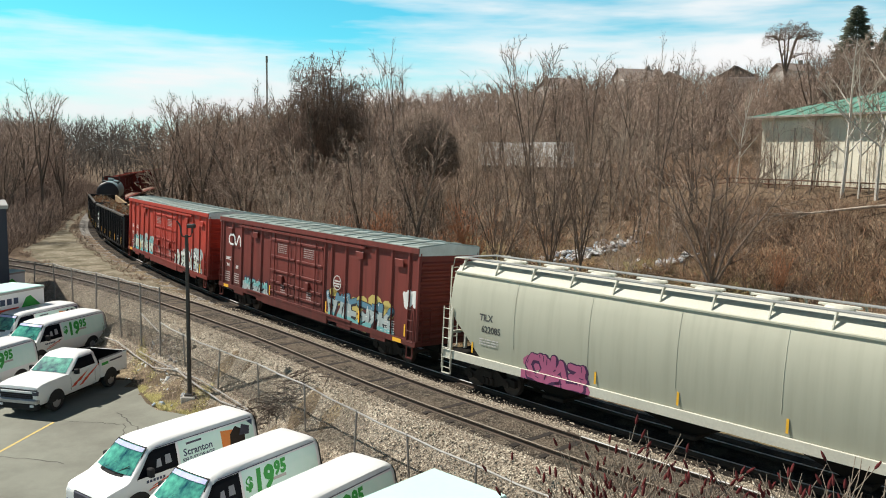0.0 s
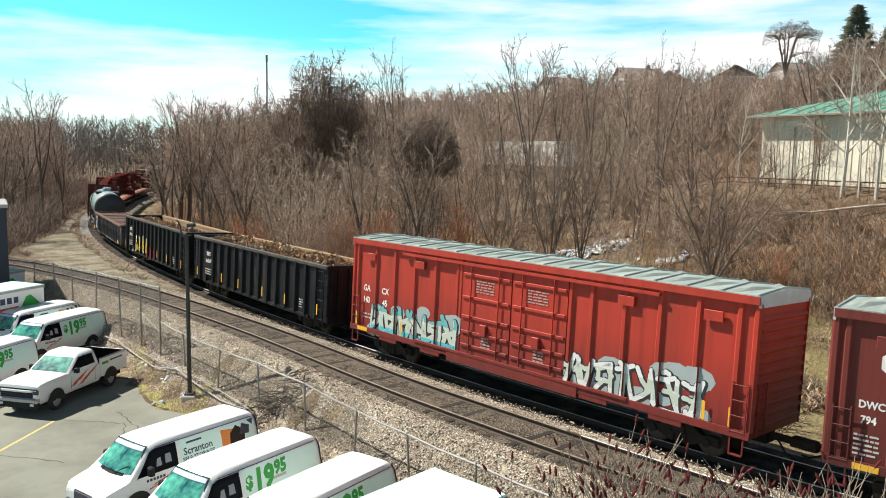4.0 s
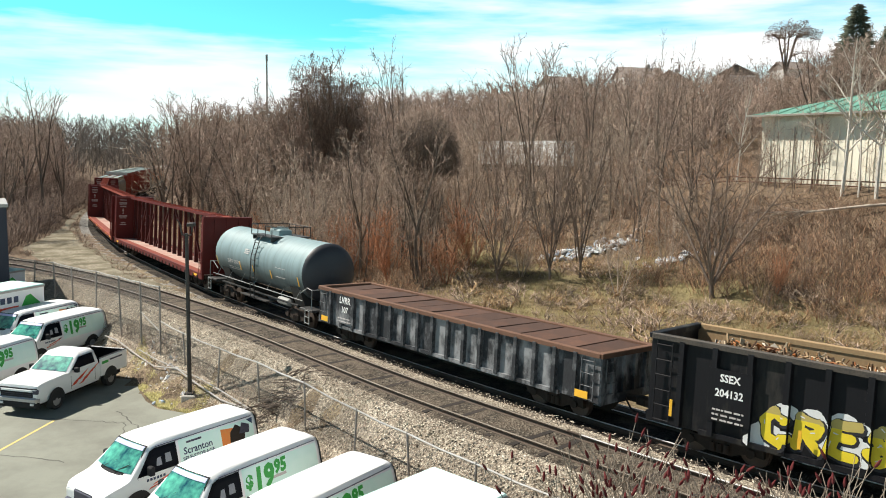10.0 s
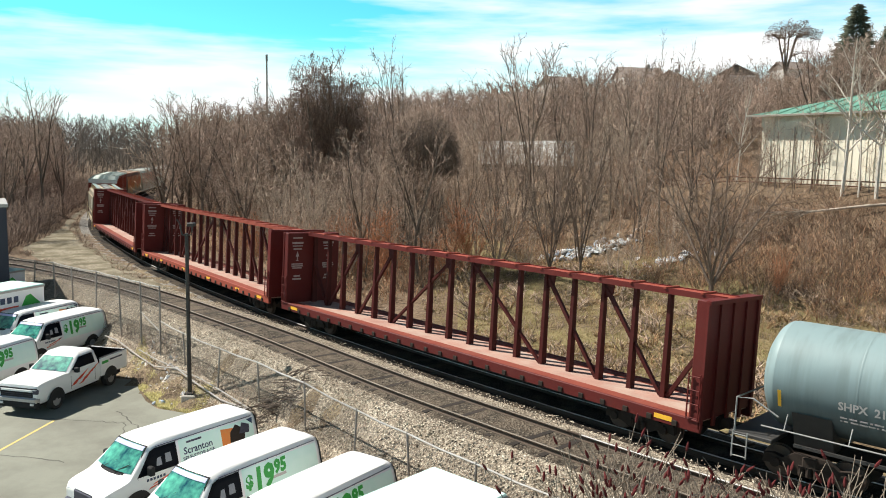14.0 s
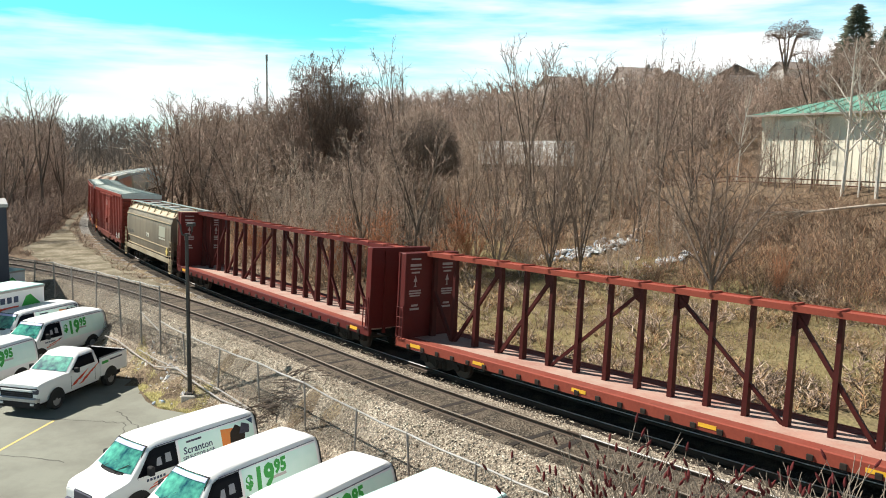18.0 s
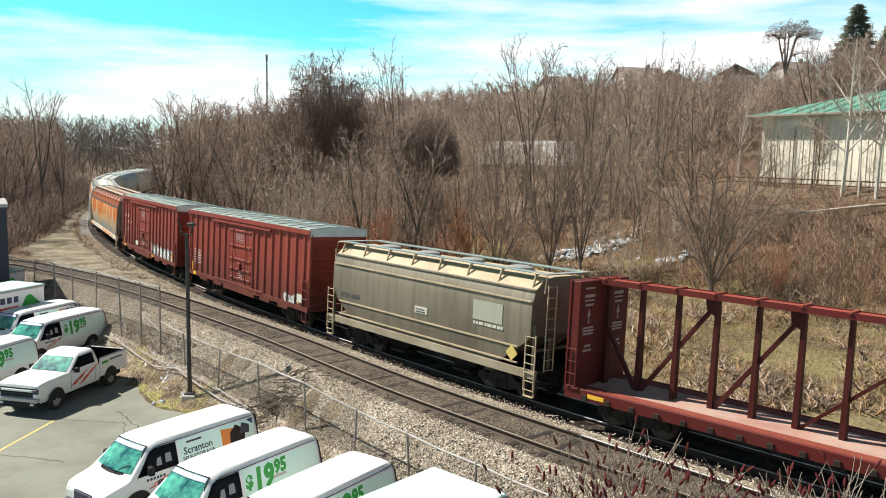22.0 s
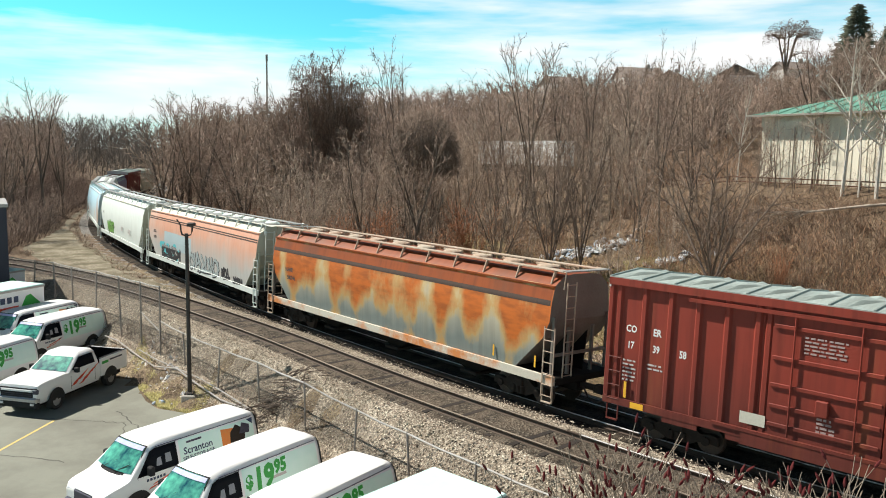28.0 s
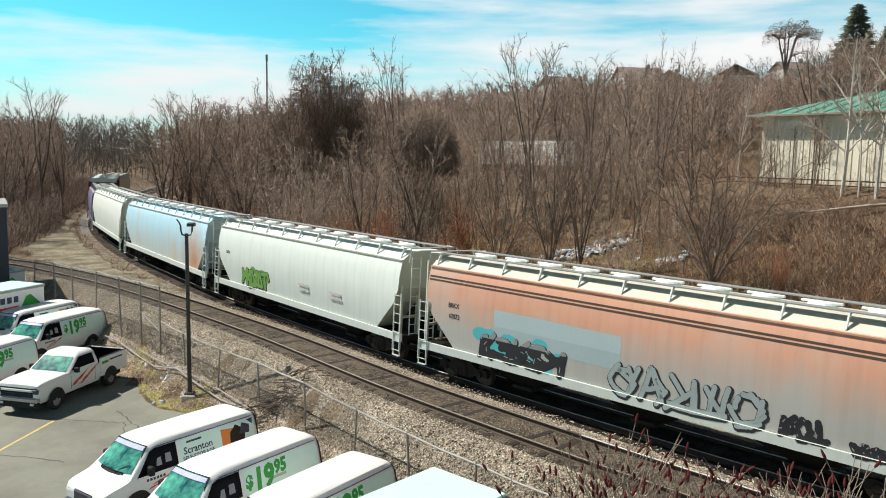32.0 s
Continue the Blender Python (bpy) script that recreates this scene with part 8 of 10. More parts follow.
utility_pole(px(472.5, 140), 140.0, 8.57 + 166 / 1409 * 140)

# ---------------------------------------------------------------- bare woods
M_BARK = material("grey_brown_bark", (0.16, 0.122, 0.095), (0.075, 0.056, 0.044), 3, 25, 0.95, vary=0.35)
M_TWIG = island_mat("brown_twigs", [(0.099, 0.073, 0.060), (0.360, 0.265, 0.208), (0.187, 0.136, 0.109), (0.459, 0.351, 0.278), (0.267, 0.192, 0.151), (0.128, 0.093, 0.077), (0.401, 0.297, 0.234)])
M_GREYTWIG = island_mat("grey_twigs", [(0.111, 0.082, 0.063), (0.395, 0.298, 0.225), (0.196, 0.144, 0.110), (0.517, 0.405, 0.311), (0.288, 0.209, 0.158), (0.139, 0.101, 0.076)])
M_BRUSH = island_mat("bank_brush_stems", [(0.095, 0.068, 0.054), (0.314, 0.216, 0.150), (0.168, 0.118, 0.084), (0.419, 0.296, 0.204), (0.131, 0.093, 0.071), (0.390, 0.230, 0.139), (0.220, 0.157, 0.118)])
M_FARTWIG = island_mat("mauve_brown_far_twigs", [(0.115, 0.090, 0.081), (0.257, 0.201, 0.173), (0.163, 0.125, 0.109), (0.310, 0.245, 0.210), (0.202, 0.155, 0.134)])
M_VALLEY = island_mat("dark_valley_twigs", [(0.075, 0.066, 0.058), (0.125, 0.108, 0.094), (0.095, 0.083, 0.073), (0.15, 0.128, 0.108)])
M_BANKBRUSH = island_mat("russet_bank_brush", [(0.055, 0.038, 0.029), (0.20, 0.132, 0.088), (0.09, 0.06, 0.043), (0.27, 0.195, 0.135), (0.19, 0.10, 0.056), (0.12, 0.086, 0.064), (0.055, 0.04, 0.031)])
M_PALETWIG = island_mat("pale_grey_twigs", [(0.16, 0.12, 0.092), (0.44, 0.345, 0.27), (0.27, 0.205, 0.16), (0.54, 0.44, 0.35), (0.20, 0.15, 0.115)])
M_FANTWIG = island_mat("dark_grey_branches", [(0.095, 0.070, 0.057), (0.224, 0.170, 0.134), (0.142, 0.106, 0.084), (0.312, 0.240, 0.192)])
M_BIRCHTWIG = island_mat("pale_birch_twigs", [(0.24, 0.19, 0.15), (0.46, 0.385, 0.31), (0.34, 0.28, 0.22), (0.56, 0.48, 0.40)])
M_DARKTWIG = island_mat("dark_vine_twigs", [(0.111, 0.081, 0.066), (0.309, 0.223, 0.177), (0.172, 0.123, 0.098), (0.396, 0.292, 0.231), (0.226, 0.163, 0.131)])
# darker twig tones carry the left bank's shade in their colour
M_SHADETWIG = island_mat("shaded_bank_twigs", [(0.076, 0.058, 0.048), (0.231, 0.170, 0.136), (0.124, 0.090, 0.073), (0.300, 0.225, 0.181), (0.096, 0.072, 0.059)])
M_REDTWIG = material("reddish_dry_stems", (0.50, 0.215, 0.105), (0.30, 0.14, 0.08), 1.5, 12, 0.95)
M_BIRCH = material("pale_birch_bark", (0.62, 0.58, 0.51), (0.36, 0.33, 0.29), 2.5, 14, 0.85, stretch=(1, 1, 3))
M_DRYGRASS = island_mat("dry_grass_blades", [(0.24, 0.175, 0.085), (0.15, 0.105, 0.052), (0.30, 0.23, 0.12), (0.11, 0.075, 0.04)])
M_GREENGRASS = island_mat("spring_grass_blades", [(0.20, 0.195, 0.065), (0.28, 0.25, 0.09), (0.14, 0.135, 0.045), (0.31, 0.26, 0.12)])
M_RUSTWEED = island_mat("russet_weed_stems", [(0.44, 0.22, 0.12), (0.20, 0.115, 0.07), (0.58, 0.42, 0.26), (0.30, 0.155, 0.09), (0.13, 0.085, 0.06), (0.46, 0.34, 0.22)])
M_DRYWEED = island_mat("dead_weed_stems", [(0.34, 0.24, 0.13), (0.20, 0.13, 0.075), (0.44, 0.33, 0.19), (0.28, 0.15, 0.08)])
M_STRAW = island_mat("yellow_straw_blades", [(0.42, 0.38, 0.15), (0.27, 0.25, 0.09), (0.52, 0.47, 0.23), (0.18, 0.15, 0.07)])
M_NEEDLE = island_mat("grey_green_conifer_needles", [(0.10, 0.125, 0.095), (0.17, 0.185, 0.135), (0.075, 0.095, 0.072), (0.21, 0.215, 0.155)])
M_SUMAC = material("sumac_stems", (0.30, 0.245, 0.19), (0.19, 0.15, 0.115), 4, 30, 0.9)
M_FRUIT = material("dark_red_sumac_fruit", (0.125, 0.016, 0.016), (0.06, 0.012, 0.012), 8, 40, 0.95)


def tubes(p0, p1, r0, r1, sides=3):
    """Many separate tapered tubes at once: vertices and quads."""
    p0, p1 = np.asarray(p0, float), np.asarray(p1, float)
    d = p1 - p0
    ln = np.linalg.norm(d, axis=1, keepdims=True)
    d = d / np.maximum(ln, 1e-6)
    ref = np.where(np.abs(d[:, 2:3]) < 0.9, [[0, 0, 1.0]], [[1.0, 0, 0]])
    u = np.cross(d, ref)
    u /= np.maximum(np.linalg.norm(u, axis=1, keepdims=True), 1e-6)
    w = np.cross(d, u)
    rings = []
    for p, r in ((p0, r0), (p1, r1)):
        for k in range(sides):
            a = 2 * math.pi * k / sides
            rings.append(p + (u * math.cos(a) + w * math.sin(a)) * np.asarray(r)[:, None])
    v = np.stack(rings, 1).reshape(-1, 3)
    base = np.arange(len(p0))[:, None] * 2 * sides
    q = np.concatenate([base + np.array([[k, (k + 1) % sides, sides + (k + 1) % sides, sides + k]]) for k in range(sides)], 0)
    return v, q


def woody(p0, p1, r0, r1):
    """Branch segments as triangles: thin tubes, and pointed tips where the end radius is nought."""
    body, tip = r1 > 0, r1 <= 0
    vs, ts, n = [], [], 0
    if body.any():
        v, q = tubes(p0[body], p1[body], r0[body], r1[body], 3)
        vs.append(v)
        ts += [q[:, [0, 1, 2]], q[:, [0, 2, 3]]]
        n = len(v)
    if tip.any():
        v, q = tubes(p0[tip], p1[tip], r0[tip], r0[tip], 3)
        v = v.reshape(-1, 6, 3)[:, :3]
        v = np.concatenate([v, p1[tip][:, None]], 1).reshape(-1, 3)
        base = np.arange(int(tip.sum()))[:, None] * 4 + n
        vs.append(v)
        ts += [base + np.array([[0, 1, 3]]), base + np.array([[1, 2, 3]]), base + np.array([[2, 0, 3]])]
    return np.concatenate(vs), np.concatenate(ts)


def np_mesh(name, verts, quads, mat):
    verts, quads = np.asarray(verts, np.float32), np.asarray(quads, np.int32)
    me = bpy.data.meshes.new(name)
    me.vertices.add(len(verts))
    me.vertices.foreach_set("co", verts.ravel())
    n = quads.shape[1]
    me.loops.add(quads.size)
    me.loops.foreach_set("vertex_index", quads.ravel())
    me.polygons.add(len(quads))
    me.polygons.foreach_set("loop_start", np.arange(0, quads.size, n, dtype=np.int32))
    me.update(calc_edges=True)
    me.materials.append(mat)
    return me


class Wood:
    """Segments of a growing plant, by level."""

    def __init__(self, seed):
        self.r = random.Random(seed)
        self.seg = {0: [], 1: [], 2: [], 3: []}
        self.stems = []

    def branch(self, p, d, length, rad, level, steps, wander, lift, children, spread, first=0.25, shrink=0.62, end=0.25):
        r = self.r
        pts = [Vector(p)]
        d = Vector(d).normalized()
        for k in range(steps):
            d = (d + Vector((r.uniform(-1, 1), r.uniform(-1, 1), r.uniform(-0.6, 0.6))) * wander + Vector((0, 0, lift))).normalized()
            pts.append(pts[-1] + d * (length / steps))
        rr = [rad * (1 - (1 - end) * k / steps) for k in range(steps + 1)]
        if level == 0:
            self.stems.append((pts, rr))
        for k in range(steps):
            tip = not children and k == steps - 1 and level > 0
            self.seg[level].append((pts[k], pts[k + 1], rr[k] * (1.3 if tip else 1), 0.0 if tip else rr[k + 1]))
        if not children:
            return
        spec = children[0]
        n = max(1, int(spec["n"] * r.uniform(0.75, 1.25)))
        turn = r.uniform(0, 6.28)
        for i in range(n):
            t = first + (1 - first) * (i + r.random()) / n
            k = min(steps - 1, int(t * steps))
            q = pts[k].lerp(pts[k + 1], t * steps - k)
            ax = (pts[k + 1] - pts[k]).normalized()
            side = ax.orthogonal().normalized()
            side.rotate(Matrix.Rotation(turn + i * 2.4 + r.uniform(-.5, .5), 3, ax))
            a = radians(spec["angle"] * r.uniform(0.7, 1.25))
            nd = ax * math.cos(a) + side * math.sin(a)
            self.branch(q, nd, length * spec["len"] * (1.15 - 0.6 * t if level == 0 else 1.0) * r.uniform(0.6, 1.2), max(rr[k] * spec["rad"], spec["min"]), level + 1,
                        spec["steps"], spec["wander"], spec["lift"], children[1:], spread, 0.15, shrink, 0.3)

    def arrays(self, levels):
        s = [x for l in levels for x in self.seg[l]]
        return np.array([a for a, b, c, d in s]), np.array([b for a, b, c, d in s]), np.array([c for a, b, c, d in s]), np.array([d for a, b, c, d in s])

    def meshes(self, bark, twig):
        stems = []
        for pts, rr in self.stems:
            me = Geo().tube(pts, rr, 6).mesh("trunk", True)
            me.materials.append(bark)
            stems.append(me)
        v, q = woody(*self.arrays((1, 2, 3)))
        return stems, np_mesh("crown", v, q, twig)


def kid(n, ln, angle, rad, mn, steps, wander, lift):
    return dict(n=n, len=ln, angle=angle, rad=rad, min=mn, steps=steps, wander=wander, lift=lift)


def plant(seed, style, fat=0.035):
    """Segments of one plant about 10 m high, foot at the origin."""
    w = Wood(seed)
    r = w.r
    if style == "tall":
        fork = r.uniform(2.6, 4.2)
        w.branch((0, 0, -0.3), (r.uniform(-.07, .07), r.uniform(-.07, .07), 1), fork + 0.3, 0.13, 0, 5, 0.05, 0.03, [], 1, 0.5, 0.6, 0.78)
        top, limbs = w.seg[0][-1][1], r.choice((4, 5, 5))
        for k in range(limbs):
            a, out = k * 6.283 / limbs + r.uniform(-.4, .4), r.uniform(0.12, 0.5)
            p = top if k < 3 else w.seg[0][3][1]
            w.branch(p, (out * math.cos(a), out * math.sin(a), 1), (10 - fork) * r.uniform(0.82, 1.08), 0.075, 0, 8, 0.13, 0.05,
                     [kid(9, 0.34, 40, 0.5, 0.028, 4, 0.16, 0.09), kid(6, 0.42, 38, 0.55, 0.019, 2, 0.2, 0.06), kid(3, 0.6, 38, 0.7, 0.015, 1, 0.25, 0.02)], 1, 0.18, 0.6, 0.2)
    elif style == "sapling":
        for k in range(r.choice((2, 3))):
            w.branch((r.uniform(-.3, .3), r.uniform(-.3, .3), -0.3), (r.uniform(-.18, .18), r.uniform(-.18, .18), 1), 10 * r.uniform(0.75, 1), 0.06, 0, 8, 0.07, 0.05, [kid(9, 0.36, 46, 0.5, 0.018, 3, 0.14, 0.08), kid(6, 0.44, 42, 0.55, 0.014, 2, 0.18, 0.04), kid(4, 0.5, 40, 0.65, 0.012, 1, 0.25, 0.0)], 1, 0.15)
    elif style == "fan":
        w.branch((0, 0, -0.2), (r.uniform(-.05, .05), 0, 1), 1.3, 0.14, 0, 3, 0.05, 0.02, [], 1, 0.5, 0.6, 0.85)
        top = w.seg[0][-1][1]
        for k in range(7):
            a, out = k * 0.9 + r.uniform(-.2, .2), r.uniform(0.22, 0.75)
            w.branch(top if k % 2 else w.seg[0][1][1], (out * math.cos(a), out * math.sin(a), 1), 8.7 * r.uniform(0.72, 1), 0.075, 0, 8, 0.10, 0.04, [kid(9, 0.36, 38, 0.5, 0.030, 4, 0.12, 0.08), kid(6, 0.42, 36, 0.55, 0.021, 2, 0.16, 0.05), kid(3, 0.55, 36, 0.7, 0.016, 1, 0.2, 0.02)], 1, 0.12, 0.6, 0.2)
    elif style == "spread":
        for k in range(r.choice((4, 5))):
            a = k * 1.35 + r.uniform(-.3, .3)
            w.branch((0.15 * math.cos(a), 0.15 * math.sin(a), -0.2), (0.36 * math.cos(a), 0.36 * math.sin(a), 1), 10 * r.uniform(0.7, 1), 0.07, 0, 8, 0.08, 0.07, [kid(8, 0.32, 42, 0.5, 0.026, 3, 0.14, 0.10), kid(6, 0.42, 40, 0.5, 0.018, 2, 0.18, 0.06), kid(5, 0.5, 40, 0.65, 0.014, 1, 0.25, 0.02)], 1, 0.15)
    elif style == "birch":
        w.branch((0, 0, -0.3), (r.uniform(-.04, .04), 0, 1), 9.8, 0.112, 0, 10, 0.06, 0.05, [], 1, 0.5, 0.6, 0.16)
        lead = list(w.seg[0])
        for k in range(11):
            a, at = k * 2.4 + r.uniform(-.4, .4), 2 + int(k * 0.62)
            out = r.uniform(0.75, 1.25) if k < 7 else r.uniform(0.4, 0.7)
            w.branch(lead[at][1], (out * math.cos(a), out * math.sin(a), 1), (3.9 - 0.22 * k) * r.uniform(0.8, 1.1), lead[at][3] * 0.62, 0, 6, 0.10, 0.08,
                     [kid(6, 0.42, 38, 0.55, 0.024, 4, 0.12, 0.12), kid(4, 0.42, 38, 0.55, 0.014, 2, 0.16, 0.05), kid(2, 0.6, 38, 0.7, 0.011, 1, 0.2, 0.0)], 1, 0.25, 0.6, 0.25)
    elif style == "far":
        w.branch((0, 0, -0.3), (r.uniform(-.05, .05), 0, 1), 10, 0.06 + fat, 0, 3, 0.06, 0.05, [kid(17 if fat > 0.025 else 24, 0.38, 42, 0.5, fat, 1, 0.12, 0.14), kid(9 if fat > 0.025 else 14, 0.60, 38, 0.9, fat * 0.8, 1, 0.2, 0.06)], 1, 0.06)
    elif style == "shrub":
        for k in range(18):
            a = r.uniform(0, 6.28)
            s = r.uniform(0.1, 0.6)
            w.branch((0.3 * math.cos(a), 0.3 * math.sin(a), -0.1), (s * math.cos(a), s * math.sin(a), 1), 10 * r.uniform(0.55, 1), 0.06, 1, 4, 0.1, 0.03, [kid(8, 0.34, 30, 0.55, 0.035, 2, 0.14, 0.08), kid(4, 0.5, 34, 0.6, 0.028, 1, 0.2, 0.04)], 1, 0.2)
    elif style == "vine":
        for k in range(4):
            a = k * 1.6 + r.uniform(-.4, .4)
            w.branch((0.2 * math.cos(a), 0.2 * math.sin(a), -0.3), (0.14 * math.cos(a), 0.14 * math.sin(a), 1), 10 * (1.0 if k == 0 else r.uniform(0.68, 0.85)), 0.11, 0, 9, 0.09, 0.03,
                     [kid(11, 0.26, 50, 0.5, 0.035, 4, 0.16, 0.06), kid(6, 0.42, 45, 0.5, 0.022, 2, 0.2, 0.0), kid(4, 0.6, 50, 0.7, 0.016, 2, 0.3, -0.15)], 1, 0.3)
        lobes = [(0.0, 0.0, 8.2, 1.15, 1.7), (0.9, 0.2, 6.5, 1.45, 1.7), (-0.8, -0.3, 6.2, 1.3, 1.8), (0.2, 0.5, 4.6, 1.3, 1.9)]
        for k in range(3400):
            cx, cy, cz, rh, rv = lobes[k % 4]
            a, b, q = r.uniform(0, 6.28), math.acos(r.uniform(-1, 1)), 0.3 + 0.8 * r.random() ** 0.6
            p = Vector((cx + rh * q * math.sin(b) * math.cos(a), cy + rh * q * math.sin(b) * math.sin(a), cz + rv * q * math.cos(b)))
            side = Vector((math.cos(a), math.sin(a), 0)) * r.uniform(0.0, 0.5)
            mid = p + side * 0.6 + Vector((r.uniform(-.2, .2), r.uniform(-.2, .2), r.uniform(-.1, .3)))
            w.seg[3] += [(p, mid, 0.013, 0.011), (mid, mid + side * 0.5 + Vector((r.uniform(-.15, .15), r.uniform(-.15, .15), r.uniform(-1.0, -0.2))), 0.012, 0.0)]
    elif style == "ball":
        for k in range(13):
            a = r.uniform(0, 6.28)
            w.branch((r.uniform(-1.4, 1.4), r.uniform(-1.4, 1.4), -0.2), (0.12 * math.cos(a), 0.12 * math.sin(a), 1), r.uniform(5.5, 7.5), 0.07, 0, 6, 0.10, 0.02, [kid(5, 0.22, 50, 0.5, 0.025, 3, 0.2, 0.05), kid(3, 0.5, 40, 0.6, 0.018, 1, 0.2, 0)], 1, 0.3)
        for k in range(7600):
            a, b = r.uniform(0, 6.28), math.acos(r.uniform(-0.62, 1))
            rad = 2.9 * r.random() ** 0.40
            p = Vector((rad * math.sin(b) * math.cos(a) * 1.1, rad * math.sin(b) * math.sin(a) * 1.1, 7.6 + rad * math.cos(b) * (0.98 if b < 1.57 else 0.62)))
            up = r.uniform(-0.2, 1.3) if b < 0.9 else r.uniform(-1.6, 0.3)
            d = 0.55 * Vector((math.cos(a) * math.sin(b), math.sin(a) * math.sin(b), 0)) + Vector((r.uniform(-.7, .7), r.uniform(-.7, .7), up))
            w.seg[3].append((p, p + d.normalized() * r.uniform(0.35, 0.95), 0.021, 0.0))
    return w


BANK = {}
for style, n, bark, twig in (("tall", 7, M_BARK, M_TWIG), ("sapling", 5, M_BARK, M_GREYTWIG), ("spread", 3, M_PALETWIG, M_PALETWIG), ("fan", 2, M_FANTWIG, M_FANTWIG), ("birch", 2, M_BIRCH, M_BIRCHTWIG), ("vine", 2, M_BARK, M_DARKTWIG), ("ball", 1, M_FANTWIG, M_FANTWIG), ("shrub", 3, M_REDTWIG, M_REDTWIG)):
    BANK[style] = [plant(100 + 17 * k + len(style), style).meshes(bark, twig) for k in range(n)]
TALLEST = {k: [max(v.co.z for v in m[1].vertices) for m in ms] for k, ms in BANK.items()}

TREE_LABEL = {"tall": "bare brown deciduous tree with fine upright twigs", "sapling": "slender bare grey sapling with many thin shoots", "spread": "bare many-stemmed tree spreading from its foot", "fan": "dark bare tree fanning out from its foot",
              "birch": "pale-barked bare birch with forked limbs", "vine": "bare tree smothered in dark hanging vines", "ball": "dark rounded mass of tangled vines over stems", "shrub": "reddish-brown dry shrub with upright stems"}
TREE_NAME = {"tall": "bare_tree", "sapling": "sapling", "spread": "multi_stem_tree", "fan": "fan_shaped_tree", "birch": "birch_tree", "vine": "vine_covered_tree", "ball": "vine_thicket", "shrub": "red_shrub"}
TREE_COUNT = [0]


def tree(x, y, height, style, wide=1.0):
    k = TREE_COUNT[0]
    TREE_COUNT[0] += 1
    i = k % len(BANK[style])
    s = height / TALLEST[style][i]
    stems, crown = BANK[style][i]
    t = thing(TREE_NAME[style], TREE_LABEL[style], "shrub" if style in ("shrub", "ball") else "tree", "bare woods behind the line")
    for stem in stems:
        part("trunk", stem, None, t)
    part("crown", crown, None, t)
    t.matrix_world = Matrix.Translation((x, y, gz(x, y))) @ pose(0, 0, 0, 0, 0, (k * 137.5) % 360) @ Matrix.Diagonal((s * wide, s * wide, s, 1))
    return t


def tree_to(col, row, depth, style, wide=1.0):
    """A tree on a bearing and depth whose top reaches a line of sight."""
    x = px(col, depth)
    top = 8.57 + (274 + 0.0175 * (col - 784) - row) / 1409 * depth
    return tree(x, depth, max(1.0, top - gz(x, depth)), style, wide)


